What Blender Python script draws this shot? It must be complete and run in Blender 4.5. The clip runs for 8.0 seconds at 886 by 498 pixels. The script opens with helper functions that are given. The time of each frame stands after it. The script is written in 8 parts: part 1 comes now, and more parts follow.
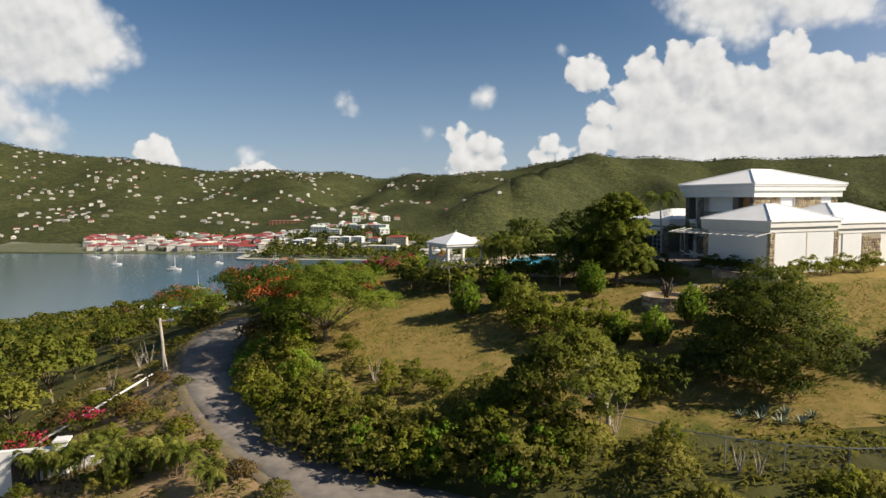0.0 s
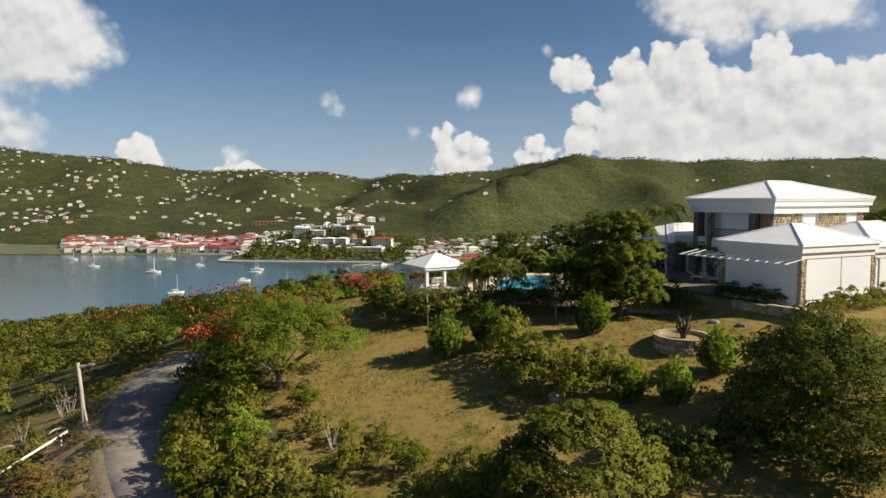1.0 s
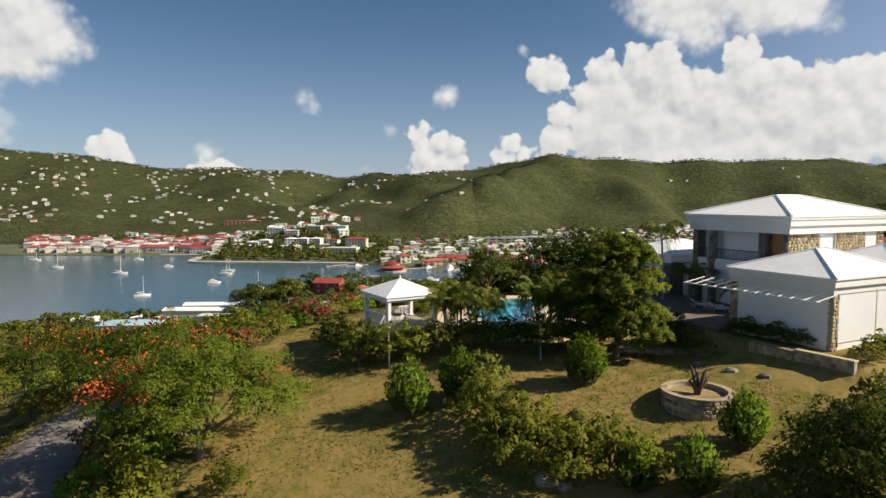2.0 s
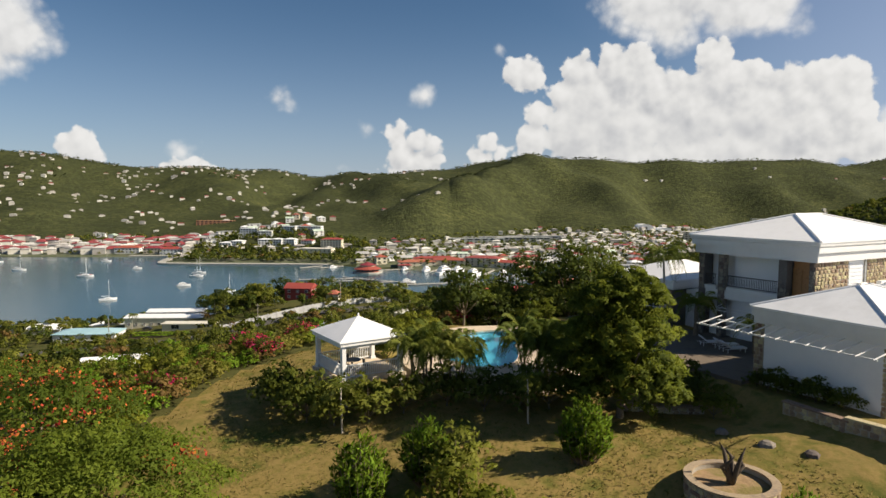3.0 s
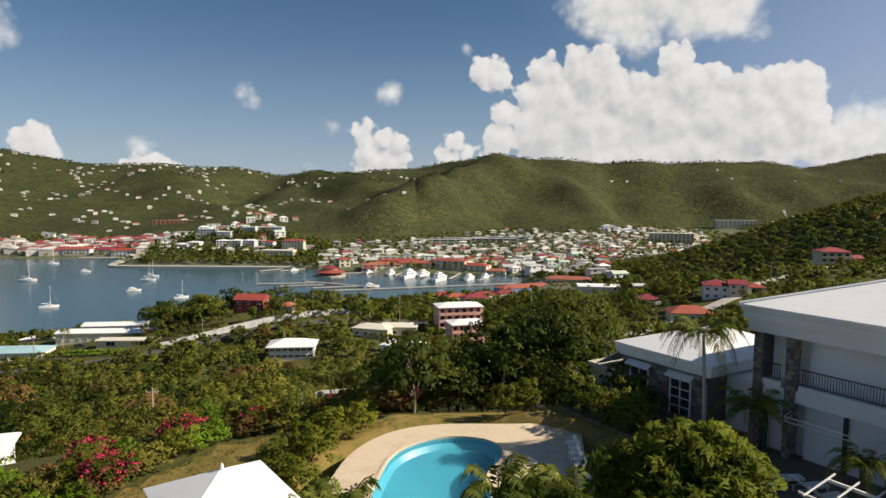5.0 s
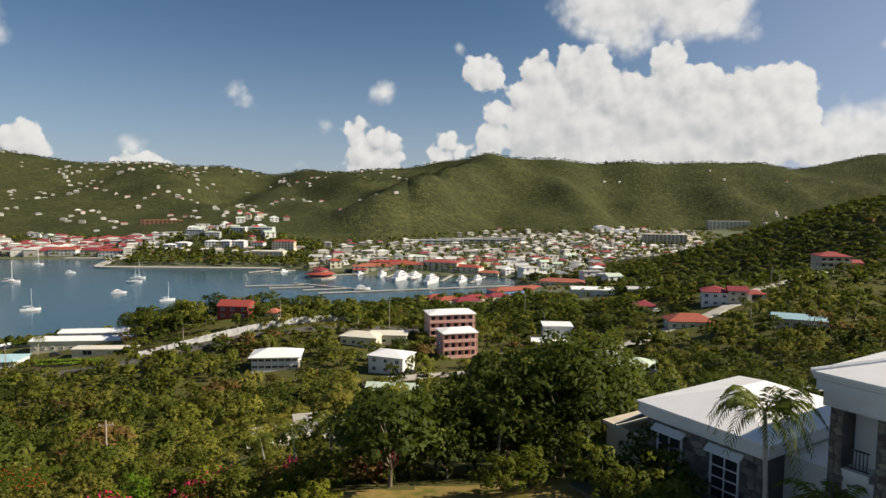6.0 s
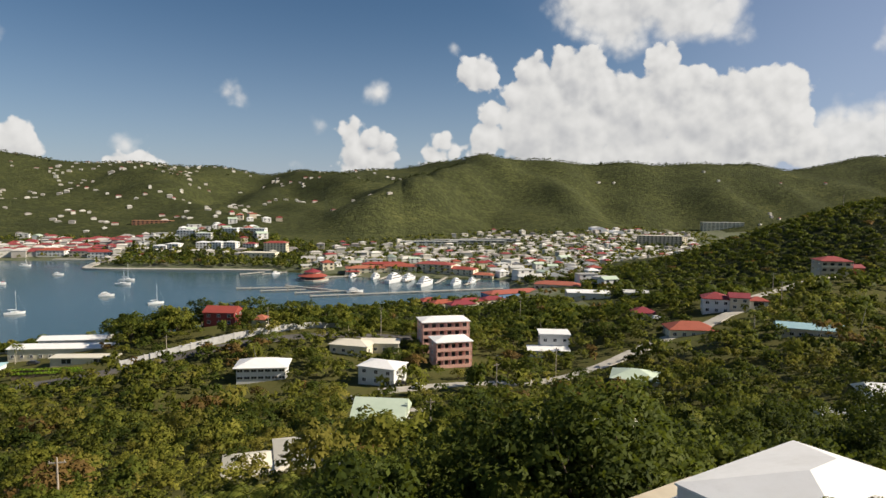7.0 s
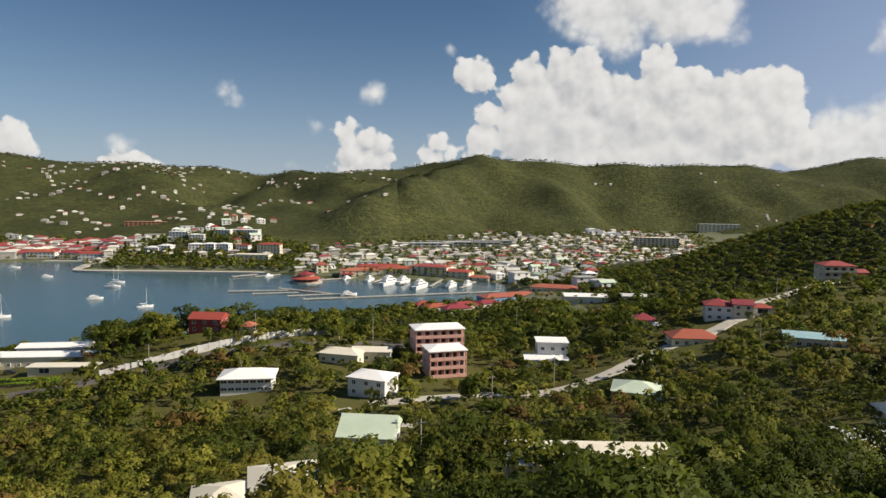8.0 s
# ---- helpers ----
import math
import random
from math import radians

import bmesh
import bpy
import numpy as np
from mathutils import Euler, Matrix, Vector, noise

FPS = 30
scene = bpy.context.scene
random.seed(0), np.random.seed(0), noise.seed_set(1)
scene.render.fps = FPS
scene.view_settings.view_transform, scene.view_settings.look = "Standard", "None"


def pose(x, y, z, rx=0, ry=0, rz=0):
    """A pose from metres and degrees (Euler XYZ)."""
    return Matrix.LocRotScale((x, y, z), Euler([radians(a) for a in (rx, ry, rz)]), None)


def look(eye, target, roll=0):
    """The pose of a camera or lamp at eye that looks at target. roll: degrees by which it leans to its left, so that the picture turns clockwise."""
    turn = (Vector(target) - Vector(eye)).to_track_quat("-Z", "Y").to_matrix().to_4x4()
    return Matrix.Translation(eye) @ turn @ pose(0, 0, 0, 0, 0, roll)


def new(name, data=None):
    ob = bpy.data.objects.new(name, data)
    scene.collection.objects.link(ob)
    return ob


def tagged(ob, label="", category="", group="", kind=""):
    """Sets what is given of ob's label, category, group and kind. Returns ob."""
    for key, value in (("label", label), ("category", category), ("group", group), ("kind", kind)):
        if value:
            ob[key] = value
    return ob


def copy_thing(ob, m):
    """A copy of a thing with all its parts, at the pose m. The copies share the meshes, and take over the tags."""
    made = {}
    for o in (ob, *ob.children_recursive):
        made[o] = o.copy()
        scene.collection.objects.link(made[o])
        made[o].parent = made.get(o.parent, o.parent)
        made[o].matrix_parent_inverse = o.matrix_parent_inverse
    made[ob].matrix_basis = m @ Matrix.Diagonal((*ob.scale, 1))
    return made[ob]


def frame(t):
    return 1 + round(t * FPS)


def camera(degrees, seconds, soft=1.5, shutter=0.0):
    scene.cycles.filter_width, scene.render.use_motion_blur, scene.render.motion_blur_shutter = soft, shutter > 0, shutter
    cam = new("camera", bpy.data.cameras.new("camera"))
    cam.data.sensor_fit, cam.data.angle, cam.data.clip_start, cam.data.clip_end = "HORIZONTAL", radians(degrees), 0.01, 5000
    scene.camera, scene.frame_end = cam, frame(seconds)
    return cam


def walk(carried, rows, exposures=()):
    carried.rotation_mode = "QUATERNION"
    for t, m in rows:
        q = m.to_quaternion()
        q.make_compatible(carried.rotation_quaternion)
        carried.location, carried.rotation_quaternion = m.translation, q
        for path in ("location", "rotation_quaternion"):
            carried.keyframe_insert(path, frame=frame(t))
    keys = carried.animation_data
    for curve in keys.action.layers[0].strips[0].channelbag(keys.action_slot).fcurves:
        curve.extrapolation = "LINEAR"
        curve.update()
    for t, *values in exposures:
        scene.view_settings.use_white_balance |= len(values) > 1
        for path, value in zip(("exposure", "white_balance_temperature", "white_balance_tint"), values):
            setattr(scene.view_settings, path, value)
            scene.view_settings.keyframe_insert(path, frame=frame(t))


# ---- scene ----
cam = camera(69.6, 8.0)
PATH = [
    (0, (1.294, 0.976, 82.194), (1.06, 2.956, 82.037), -0.3),
    (0.5, (1.151, 5.564, 82.959), (0.937, 7.546, 82.804), -0.2),
    (1, (0.992, 10.32, 83.771), (0.802, 12.304, 83.614), -0.2),
    (1.5, (0.971, 14.97, 84.604), (0.816, 16.958, 84.443), -0.2),
    (2, (1.031, 19.727, 85.324), (0.915, 21.717, 85.163), 0.0),
    (3.5, (1.454, 33.629, 87.749), (1.444, 35.623, 87.583), 0.1),
    (4, (1.754, 38.309, 88.478), (1.777, 40.302, 88.311), 0.2),
    (4.5, (2.113, 42.958, 89.276), (2.16, 44.951, 89.108), 0.2),
    (5, (2.667, 47.846, 89.992), (2.727, 49.838, 89.824), 0.4),
    (6.5, (3.854, 61.337, 92.162), (3.947, 63.328, 91.992), 0.6),
    (7, (4.215, 65.365, 92.744), (4.316, 67.356, 92.575), 0.7),
    (7.5, (4.657, 69.547, 93.174), (4.767, 71.537, 93.008), 0.8),
    (8, (5.477, 73.985, 93.532), (5.59, 75.975, 93.366), 0.8),
]
walk(cam, [(t, look(eye, target, roll)) for t, eye, target, roll in PATH], exposures=[(0.0, 0.58), (3.0, 0.56), (5.0, 0.50), (8.0, 0.48)])

# ---- light ----
SUN_EL, SUN_AZ = radians(35), radians(95)
sun_way = Vector((math.sin(SUN_AZ) * math.cos(SUN_EL), math.cos(SUN_AZ) * math.cos(SUN_EL), math.sin(SUN_EL)))
sun = new("sun", bpy.data.lights.new("sun", "SUN"))
sun.data.energy, sun.data.angle, sun.data.color = 5.0, radians(0.6), (1.0, 0.875, 0.705)
sun.matrix_world = look(sun_way * 500, (0, 0, 0))


def node(tree, kind, x=None, **values):
    n = tree.nodes.new(kind)
    for key, value in values.items():
        n.inputs[key.replace("_", " ")].default_value = value
    return n


def maths(tree, op, a, b=None, c=None, clamp=False):
    n = tree.nodes.new("ShaderNodeMath")
    n.operation, n.use_clamp = op, clamp
    for i, v in enumerate((a, b, c)):
        if v is None:
            continue
        if isinstance(v, (int, float)):
            n.inputs[i].default_value = v
        else:
            tree.links.new(v, n.inputs[i])
    return n.outputs[0]


def ramp(tree, fac, stops):
    n = tree.nodes.new("ShaderNodeValToRGB")
    while len(n.color_ramp.elements) < len(stops):
        n.color_ramp.elements.new(0.5)
    for e, (p, c) in zip(n.color_ramp.elements, stops):
        e.position, e.color = p, (*c, 1)
    tree.links.new(fac, n.inputs[0])
    return n.outputs[0]


def mix(tree, fac, a, b):
    n = tree.nodes.new("ShaderNodeMix")
    n.data_type = "RGBA"
    for sock, v in ((n.inputs[0], fac), (n.inputs[6], a), (n.inputs[7], b)):
        if isinstance(v, (int, float)):
            sock.default_value = v
        elif isinstance(v, tuple):
            sock.default_value = (*v, 1)
        else:
            tree.links.new(v, sock)
    return n.outputs[2]


# cumulus: bearing and height in degrees, and radius in degrees
TOWER = ((13.3, 11.7, 1.5), (10.7, 10.5, 1.8), (14.6, 9.9, 3), (11.7, 8, 3.1), (9.2, 8.7, 1.6), (7.3, 7.1, 1.5), (6.7, 5.1, 1.6), (6.3, 3.5, 1.5), (10.8, 5.4, 3.4), (14.2, 6.1, 3.7), (17.1, 8.2, 2.6), (21.5, 11.3, 1.8), (22.2, 9, 2.6), (19.9, 6.7, 3.6), (24.1, 8.9, 2.1), (24.9, 6.4, 3.4), (27.3, 8, 2.3), (29.5, 8.6, 2.1), (31.2, 8.6, 1.8), (30.7, 6.4, 2.5), (27.9, 4.9, 3.4), (31.9, 4.2, 2), (23.6, 4.1, 2.8), (19.1, 3.7, 2.8), (14.3, 3.4, 2.8), (33.2, 3.2, 1.3))
SMALL = ((5.25, 10.6, 1.6), (6.35, 10.4, 1.6), (-5.3, 5.5, 1.2), (-3.6, 4.8, 1.4), (-2.3, 4.3, 1), (-4.9, 3.3, 1.8), (-2.9, 3.2, 1.6), (2.8, 4.6, 1.12), (2.3, 3.2, 1.38), (3.7, 3.5, 0.88), (-30.7, 3.6, 1.8), (-29.9, 4.4, 0.8), (-24, 2.3, 1), (-22.2, 2, 1.5))
VEIL = ((15.8, 16.6, 3.6), (19, 17.1, 4.1), (22.7, 15.7, 3.4), (25.5, 14.7, 2), (13.8, 18.8, 3), (18.5, 14.1, 2), (-15.7, 8.3, 0.9), (-14.7, 8.2, 0.9), (-2.9, 8.7, 0.9), (3.6, 12.8, 0.7), (-23.4, 3.4, 1.3), (37.3, 12, 1.5), (27.3, 12.8, 0.6), (-8.1, 5.7, 0.7), (-9.9, 2.7, 0.7), (35.8, 3, 4.1), (39.2, 3.8, 4.6), (33.8, 5.2, 2))
WEST = ((-39.1, 11.6, 4.1), (-35.8, 12.2, 3.4), (-33.4, 12, 1.7), (-40.7, 13.5, 5.6), (-37.2, 14.2, 3.6), (-36.2, 9.9, 2), (-41.4, 6.6, 2.2), (-39, 4.9, 2), (22.5, 15.4, 3), (18.3, 14.8, 3))

world = bpy.data.worlds.new("sky")
scene.world = world
world.use_nodes = True
wt = world.node_tree
wt.nodes.clear()
sky = wt.nodes.new("ShaderNodeTexSky")
sky.sky_type, sky.sun_disc, sky.sun_elevation, sky.sun_rotation = "NISHITA", False, SUN_EL, SUN_AZ
sky.air_density, sky.dust_density, sky.ozone_density, sky.altitude = 1.0, 0.2, 3.0, 90


def cloud_field(name):
    """A node group: how deep inside the heaped and the veiled clouds a direction lies, in radians."""
    g = bpy.data.node_groups.new(name, "ShaderNodeTree")
    g.interface.new_socket("Way", in_out="INPUT", socket_type="NodeSocketVector")
    g.interface.new_socket("Heap", in_out="OUTPUT", socket_type="NodeSocketFloat")
    g.interface.new_socket("Veil", in_out="OUTPUT", socket_type="NodeSocketFloat")
    gi, go = g.nodes.new("NodeGroupInput"), g.nodes.new("NodeGroupOutput")

    def bank(blobs, blend_):
        total = None
        for az, el, r in blobs:
            a, e = radians(az), radians(el)
            d = g.nodes.new("ShaderNodeVectorMath")
            d.operation = "DISTANCE"
            d.inputs[1].default_value = (math.sin(a) * math.cos(e), math.cos(a) * math.cos(e), math.sin(e))
            g.links.new(gi.outputs[0], d.inputs[0])
            v = maths(g, "SUBTRACT", radians(r), d.outputs["Value"])
            total = v if total is None else maths(g, "SMOOTH_MAX", total, v, blend_)
        return total

    def billow(scale, depth):
        n = g.nodes.new("ShaderNodeTexVoronoi")
        n.feature = "SMOOTH_F1"
        n.inputs["Scale"].default_value, n.inputs["Smoothness"].default_value = scale, 0.35
        g.links.new(gi.outputs[0], n.inputs["Vector"])
        return maths(g, "MULTIPLY_ADD", n.outputs["Distance"], -depth, depth * 0.45)

    fluff = node(g, "ShaderNodeTexNoise", Scale=75.0, Detail=7.0, Roughness=0.62)
    g.links.new(gi.outputs[0], fluff.inputs["Vector"])
    lumps = maths(g, "ADD", billow(34.0, 0.022), billow(80.0, 0.012))
    lumps = maths(g, "ADD", lumps, maths(g, "MULTIPLY_ADD", fluff.outputs[0], 0.016, -0.008))
    heap = maths(g, "ADD", bank(TOWER + SMALL, 0.008), lumps)
    wisp = node(g, "ShaderNodeTexNoise", Scale=11.0, Detail=5.0, Roughness=0.55)
    g.links.new(gi.outputs[0], wisp.inputs["Vector"])
    veil = maths(g, "ADD", bank(VEIL + WEST, 0.02), maths(g, "MULTIPLY_ADD", wisp.outputs[0], 0.06, -0.030))
    veil = maths(g, "ADD", veil, maths(g, "MULTIPLY", lumps, 0.8))
    # unseen scattered cumulus behind and overhead, added as fill light for the shade
    wide = node(g, "ShaderNodeTexNoise", Scale=2.6, Detail=4.0)
    g.links.new(gi.outputs[0], wide.inputs["Vector"])
    part_ = g.nodes.new("ShaderNodeSeparateXYZ")
    g.links.new(gi.outputs[0], part_.inputs[0])
    away = maths(g, "MULTIPLY_ADD", part_.outputs[1], -3.0, 2.0, clamp=True)
    high = maths(g, "MULTIPLY_ADD", part_.outputs[2], 4.0, -2.2, clamp=True)
    fill_cloud = maths(g, "MULTIPLY", maths(g, "MAXIMUM", away, high), maths(g, "MULTIPLY_ADD", wide.outputs[0], 6.0, -3.2, clamp=True))
    veil = maths(g, "MAXIMUM", veil, maths(g, "MULTIPLY_ADD", fill_cloud, 0.16, -0.09))
    g.links.new(heap, go.inputs[0])
    g.links.new(veil, go.inputs[1])
    return g


def between(tree, v, lo, hi):
    n = tree.nodes.new("ShaderNodeMapRange")
    n.interpolation_type = "SMOOTHSTEP"
    n.inputs[1].default_value, n.inputs[2].default_value = lo, hi
    tree.links.new(v, n.inputs[0])
    return n.outputs[0]


field = cloud_field("cloud_field")
way = wt.nodes.new("ShaderNodeTexCoord")
here = wt.nodes.new("ShaderNodeGroup")
here.node_tree = field
wt.links.new(way.outputs["Generated"], here.inputs[0])
step_ = wt.nodes.new("ShaderNodeVectorMath")
step_.operation = "ADD"
step_.inputs[1].default_value = (0.007, 0.0, 0.013)
wt.links.new(way.outputs["Generated"], step_.inputs[0])
there = wt.nodes.new("ShaderNodeGroup")
there.node_tree = field
wt.links.new(step_.outputs[0], there.inputs[0])
deep_h = between(wt, here.outputs[0], -0.001, 0.006)
deep_v = maths(wt, "MULTIPLY", between(wt, here.outputs[1], -0.008, 0.024), 0.95)
cover = maths(wt, "MAXIMUM", deep_h, deep_v)
lit = maths(wt, "ADD", maths(wt, "SUBTRACT", here.outputs[0], there.outputs[0]), maths(wt, "MULTIPLY", maths(wt, "SUBTRACT", here.outputs[1], there.outputs[1]), 0.5))
shade_ = maths(wt, "MULTIPLY_ADD", between(wt, here.outputs[0], 0.012, 0.065), -0.20, 0.72)
shade_ = maths(wt, "ADD", shade_, maths(wt, "MULTIPLY", between(wt, here.outputs[1], 0.0, 0.07), -0.16))
body = ramp(wt, maths(wt, "MULTIPLY_ADD", lit, 14.0, shade_, clamp=True), [(0.0, (0.52, 0.53, 0.56)), (0.42, (0.72, 0.72, 0.725)), (0.72, (0.88, 0.87, 0.85)), (1.0, (0.99, 0.975, 0.95))])
sky_bg, cloud_bg = node(wt, "ShaderNodeBackground", Strength=0.042), node(wt, "ShaderNodeBackground", Strength=0.575)
sep = wt.nodes.new("ShaderNodeSeparateXYZ")
wt.links.new(way.outputs["Generated"], sep.inputs[0])
tint = wt.nodes.new("ShaderNodeVectorMath")
tint.operation = "MULTIPLY"
tint.inputs[1].default_value = (0.85, 1.02, 1.12)
wt.links.new(sky.outputs[0], tint.inputs[0])
low = maths(wt, "POWER", maths(wt, "MULTIPLY_ADD", sep.outputs[2], -3.2, 1.0, clamp=True), 2.0)
sunward = between(wt, sep.outputs[0], 0.05, 0.75)
haze = maths(wt, "MULTIPLY", low, maths(wt, "MULTIPLY_ADD", sunward, 0.5, 0.56), clamp=True)
haze = maths(wt, "MAXIMUM", haze, maths(wt, "MULTIPLY", sunward, maths(wt, "MULTIPLY_ADD", sep.outputs[2], -1.2, 0.72, clamp=True)))
wt.links.new(mix(wt, haze, tint.outputs[0], (8.2, 8.9, 11.8)), sky_bg.inputs[0])
wt.links.new(body, cloud_bg.inputs[0])
blend = wt.nodes.new("ShaderNodeMixShader")
wt.links.new(cover, blend.inputs[0])
wt.links.new(sky_bg.outputs[0], blend.inputs[1])
wt.links.new(cloud_bg.outputs[0], blend.inputs[2])
w_out = wt.nodes.new("ShaderNodeOutputWorld")
wt.links.new(blend.outputs[0], w_out.inputs[0])


# ---- materials ----
def surface(name, colours, size=1.0, rough=0.8, grain=0.35, bump=0.3, metal=0.0, per="", spread=0.12, stain=None, spec=0.5):
    """A procedural surface: two scales of variation over its colours, fine relief, and a shift from piece to piece."""
    m = bpy.data.materials.new(name)
    m.use_nodes = True
    t = m.node_tree
    bsdf = t.nodes["Principled BSDF"]
    pos = t.nodes.new("ShaderNodeTexCoord")
    big = node(t, "ShaderNodeTexNoise", Scale=0.35 / size, Detail=4.0, Roughness=0.6)
    fine = node(t, "ShaderNodeTexNoise", Scale=4.0 / size, Detail=6.0, Roughness=0.65)
    for n in (big, fine):
        t.links.new(pos.outputs["Object"], n.inputs["Vector"])
    fac = maths(t, "ADD", maths(t, "MULTIPLY", big.outputs[0], 1 - grain), maths(t, "MULTIPLY", fine.outputs[0], grain))
    lo, hi = 0.36, 0.64
    n_c = len(colours)
    col = ramp(t, fac, [(lo + (hi - lo) * i / max(1, n_c - 1), c) for i, c in enumerate(colours)])
    if stain:
        s = node(t, "ShaderNodeTexNoise", Scale=0.9 / size, Detail=5.0, Roughness=0.7)
        t.links.new(pos.outputs["Object"], s.inputs["Vector"])
        col = mix(t, maths(t, "MULTIPLY", maths(t, "MULTIPLY_ADD", s.outputs[0], 5.0, -2.7, clamp=True), 0.6), col, stain)
    if per:
        src = t.nodes.new("ShaderNodeObjectInfo").outputs["Random"] if per == "object" else t.nodes.new("ShaderNodeNewGeometry").outputs["Random Per Island"]
        hsv = t.nodes.new("ShaderNodeHueSaturation")
        t.links.new(maths(t, "MULTIPLY_ADD", src, spread * 0.35, 0.5 - spread * 0.175), hsv.inputs["Hue"])
        t.links.new(maths(t, "MULTIPLY_ADD", src, spread * 4, 1 - spread * 2), hsv.inputs["Value"])
        t.links.new(col, hsv.inputs["Color"])
        col = hsv.outputs[0]
    t.links.new(col, bsdf.inputs["Base Color"])
    bsdf.inputs["Metallic"].default_value = metal
    bsdf.inputs["Specular IOR Level"].default_value = spec
    t.links.new(maths(t, "MULTIPLY_ADD", fine.outputs[0], 0.25, rough - 0.12, clamp=True), bsdf.inputs["Roughness"])
    if bump:
        b = node(t, "ShaderNodeBump", Strength=bump, Distance=0.03 * size)
        t.links.new(fine.outputs[0], b.inputs["Height"])
        t.links.new(b.outputs[0], bsdf.inputs["Normal"])
    return m


def leafy(name, dark, mid, light, glow=0.36, patch=5.0, spread=0.13):
    """Foliage: colour by patch and by leaf, with light passing through."""
    m = bpy.data.materials.new(name)
    m.use_nodes = True
    t = m.node_tree
    t.nodes.clear()
    out = t.nodes.new("ShaderNodeOutputMaterial")
    pos, info, geo = t.nodes.new("ShaderNodeTexCoord"), t.nodes.new("ShaderNodeObjectInfo"), t.nodes.new("ShaderNodeNewGeometry")
    n = node(t, "ShaderNodeTexNoise", Scale=1.0 / patch, Detail=3.0)
    t.links.new(geo.outputs["Position"], n.inputs["Vector"])
    fac = maths(t, "ADD", maths(t, "MULTIPLY_ADD", n.outputs[0], 1.5, -0.45), maths(t, "MULTIPLY_ADD", geo.outputs["Random Per Island"], spread * 2, -spread))
    fac = maths(t, "ADD", fac, maths(t, "MULTIPLY_ADD", info.outputs["Random"], 0.5, -0.25), clamp=True)
    col = ramp(t, fac, [(0.05, dark), (0.5, mid), (0.95, light)])
    p = t.nodes.new("ShaderNodeBsdfPrincipled")
    p.inputs["Roughness"].default_value = 0.65
    p.inputs["Specular IOR Level"].default_value = 0.12
    tr = t.nodes.new("ShaderNodeBsdfTranslucent")
    mx = t.nodes.new("ShaderNodeMixShader")
    mx.inputs[0].default_value = glow
    t.links.new(col, p.inputs["Base Color"])
    t.links.new(mix(t, 0.35, col, (0.20, 0.24, 0.02)), tr.inputs["Color"])
    t.links.new(p.outputs[0], mx.inputs[1])
    t.links.new(tr.outputs[0], mx.inputs[2])
    t.links.new(mx.outputs[0], out.inputs[0])
    return m


def canopy(name, dark, mid, light, cell=7.0):
    """Far woods seen as a close canopy: a tone and a rounded top for each crown."""
    m = bpy.data.materials.new(name)
    m.use_nodes = True
    t = m.node_tree
    bsdf = t.nodes["Principled BSDF"]
    pos = t.nodes.new("ShaderNodeTexCoord")
    crown = t.nodes.new("ShaderNodeTexVoronoi")
    crown.inputs["Scale"].default_value = 1.0 / cell
    wide = node(t, "ShaderNodeTexNoise", Scale=1.0 / 110.0, Detail=5.0, Roughness=0.6)
    for n in (crown, wide):
        t.links.new(pos.outputs["Object"], n.inputs["Vector"])
    tone = t.nodes.new("ShaderNodeSeparateXYZ")
    t.links.new(crown.outputs["Color"], tone.inputs[0])
    fac = maths(t, "ADD", maths(t, "MULTIPLY_ADD", wide.outputs[0], 1.5, -0.5), maths(t, "MULTIPLY_ADD", tone.outputs[0], 0.9, -0.45), clamp=True)
    t.links.new(ramp(t, fac, [(0.05, dark), (0.5, mid), (0.95, light)]), bsdf.inputs["Base Color"])
    bsdf.inputs["Roughness"].default_value, bsdf.inputs["Specular IOR Level"].default_value = 0.95, 0.05
    rough_ = node(t, "ShaderNodeTexNoise", Scale=0.9 / cell, Detail=4.0, Roughness=0.7)
    t.links.new(pos.outputs["Object"], rough_.inputs["Vector"])
    b = node(t, "ShaderNodeBump", Strength=0.9, Distance=cell * 0.5)
    t.links.new(maths(t, "MULTIPLY_ADD", crown.outputs["Distance"], -0.45, maths(t, "MULTIPLY", rough_.outputs[0], 1.3)), b.inputs["Height"])
    t.links.new(b.outputs[0], bsdf.inputs["Normal"])
    return m


M = {}
M["grass"] = surface("dry_lawn", [(0.078, 0.098, 0.019), (0.168, 0.144, 0.037), (0.265, 0.190, 0.066), (0.200, 0.158, 0.045), (0.104, 0.122, 0.024)], size=5, rough=0.95, grain=0.5, bump=0.7, stain=(0.085, 0.115, 0.022), spec=0.1)
M["scrub"] = surface("scrub_ground", [(0.050, 0.060, 0.016), (0.095, 0.090, 0.030), (0.070, 0.085, 0.022)], size=8, rough=0.95, grain=0.5, bump=0.8, spec=0.1)
M["forest"] = canopy("hill_woods", (0.042, 0.049, 0.021), (0.066, 0.074, 0.028), (0.100, 0.106, 0.038), 6.0)
M["town_ground"] = surface("town_ground", [(0.16, 0.15, 0.12), (0.09, 0.11, 0.05), (0.22, 0.20, 0.17)], size=25, rough=0.9, grain=0.5, spec=0.2)
M["asphalt"] = surface("asphalt", [(0.145, 0.128, 0.112), (0.21, 0.187, 0.164), (0.28, 0.25, 0.215)], size=3, rough=0.9, grain=0.5, bump=0.4, stain=(0.07, 0.062, 0.054), spec=0.2)
M["tar"] = surface("old_tarmac", [(0.07, 0.066, 0.062), (0.11, 0.104, 0.098), (0.14, 0.13, 0.12)], size=4, rough=0.9, grain=0.5, bump=0.3, spec=0.2)
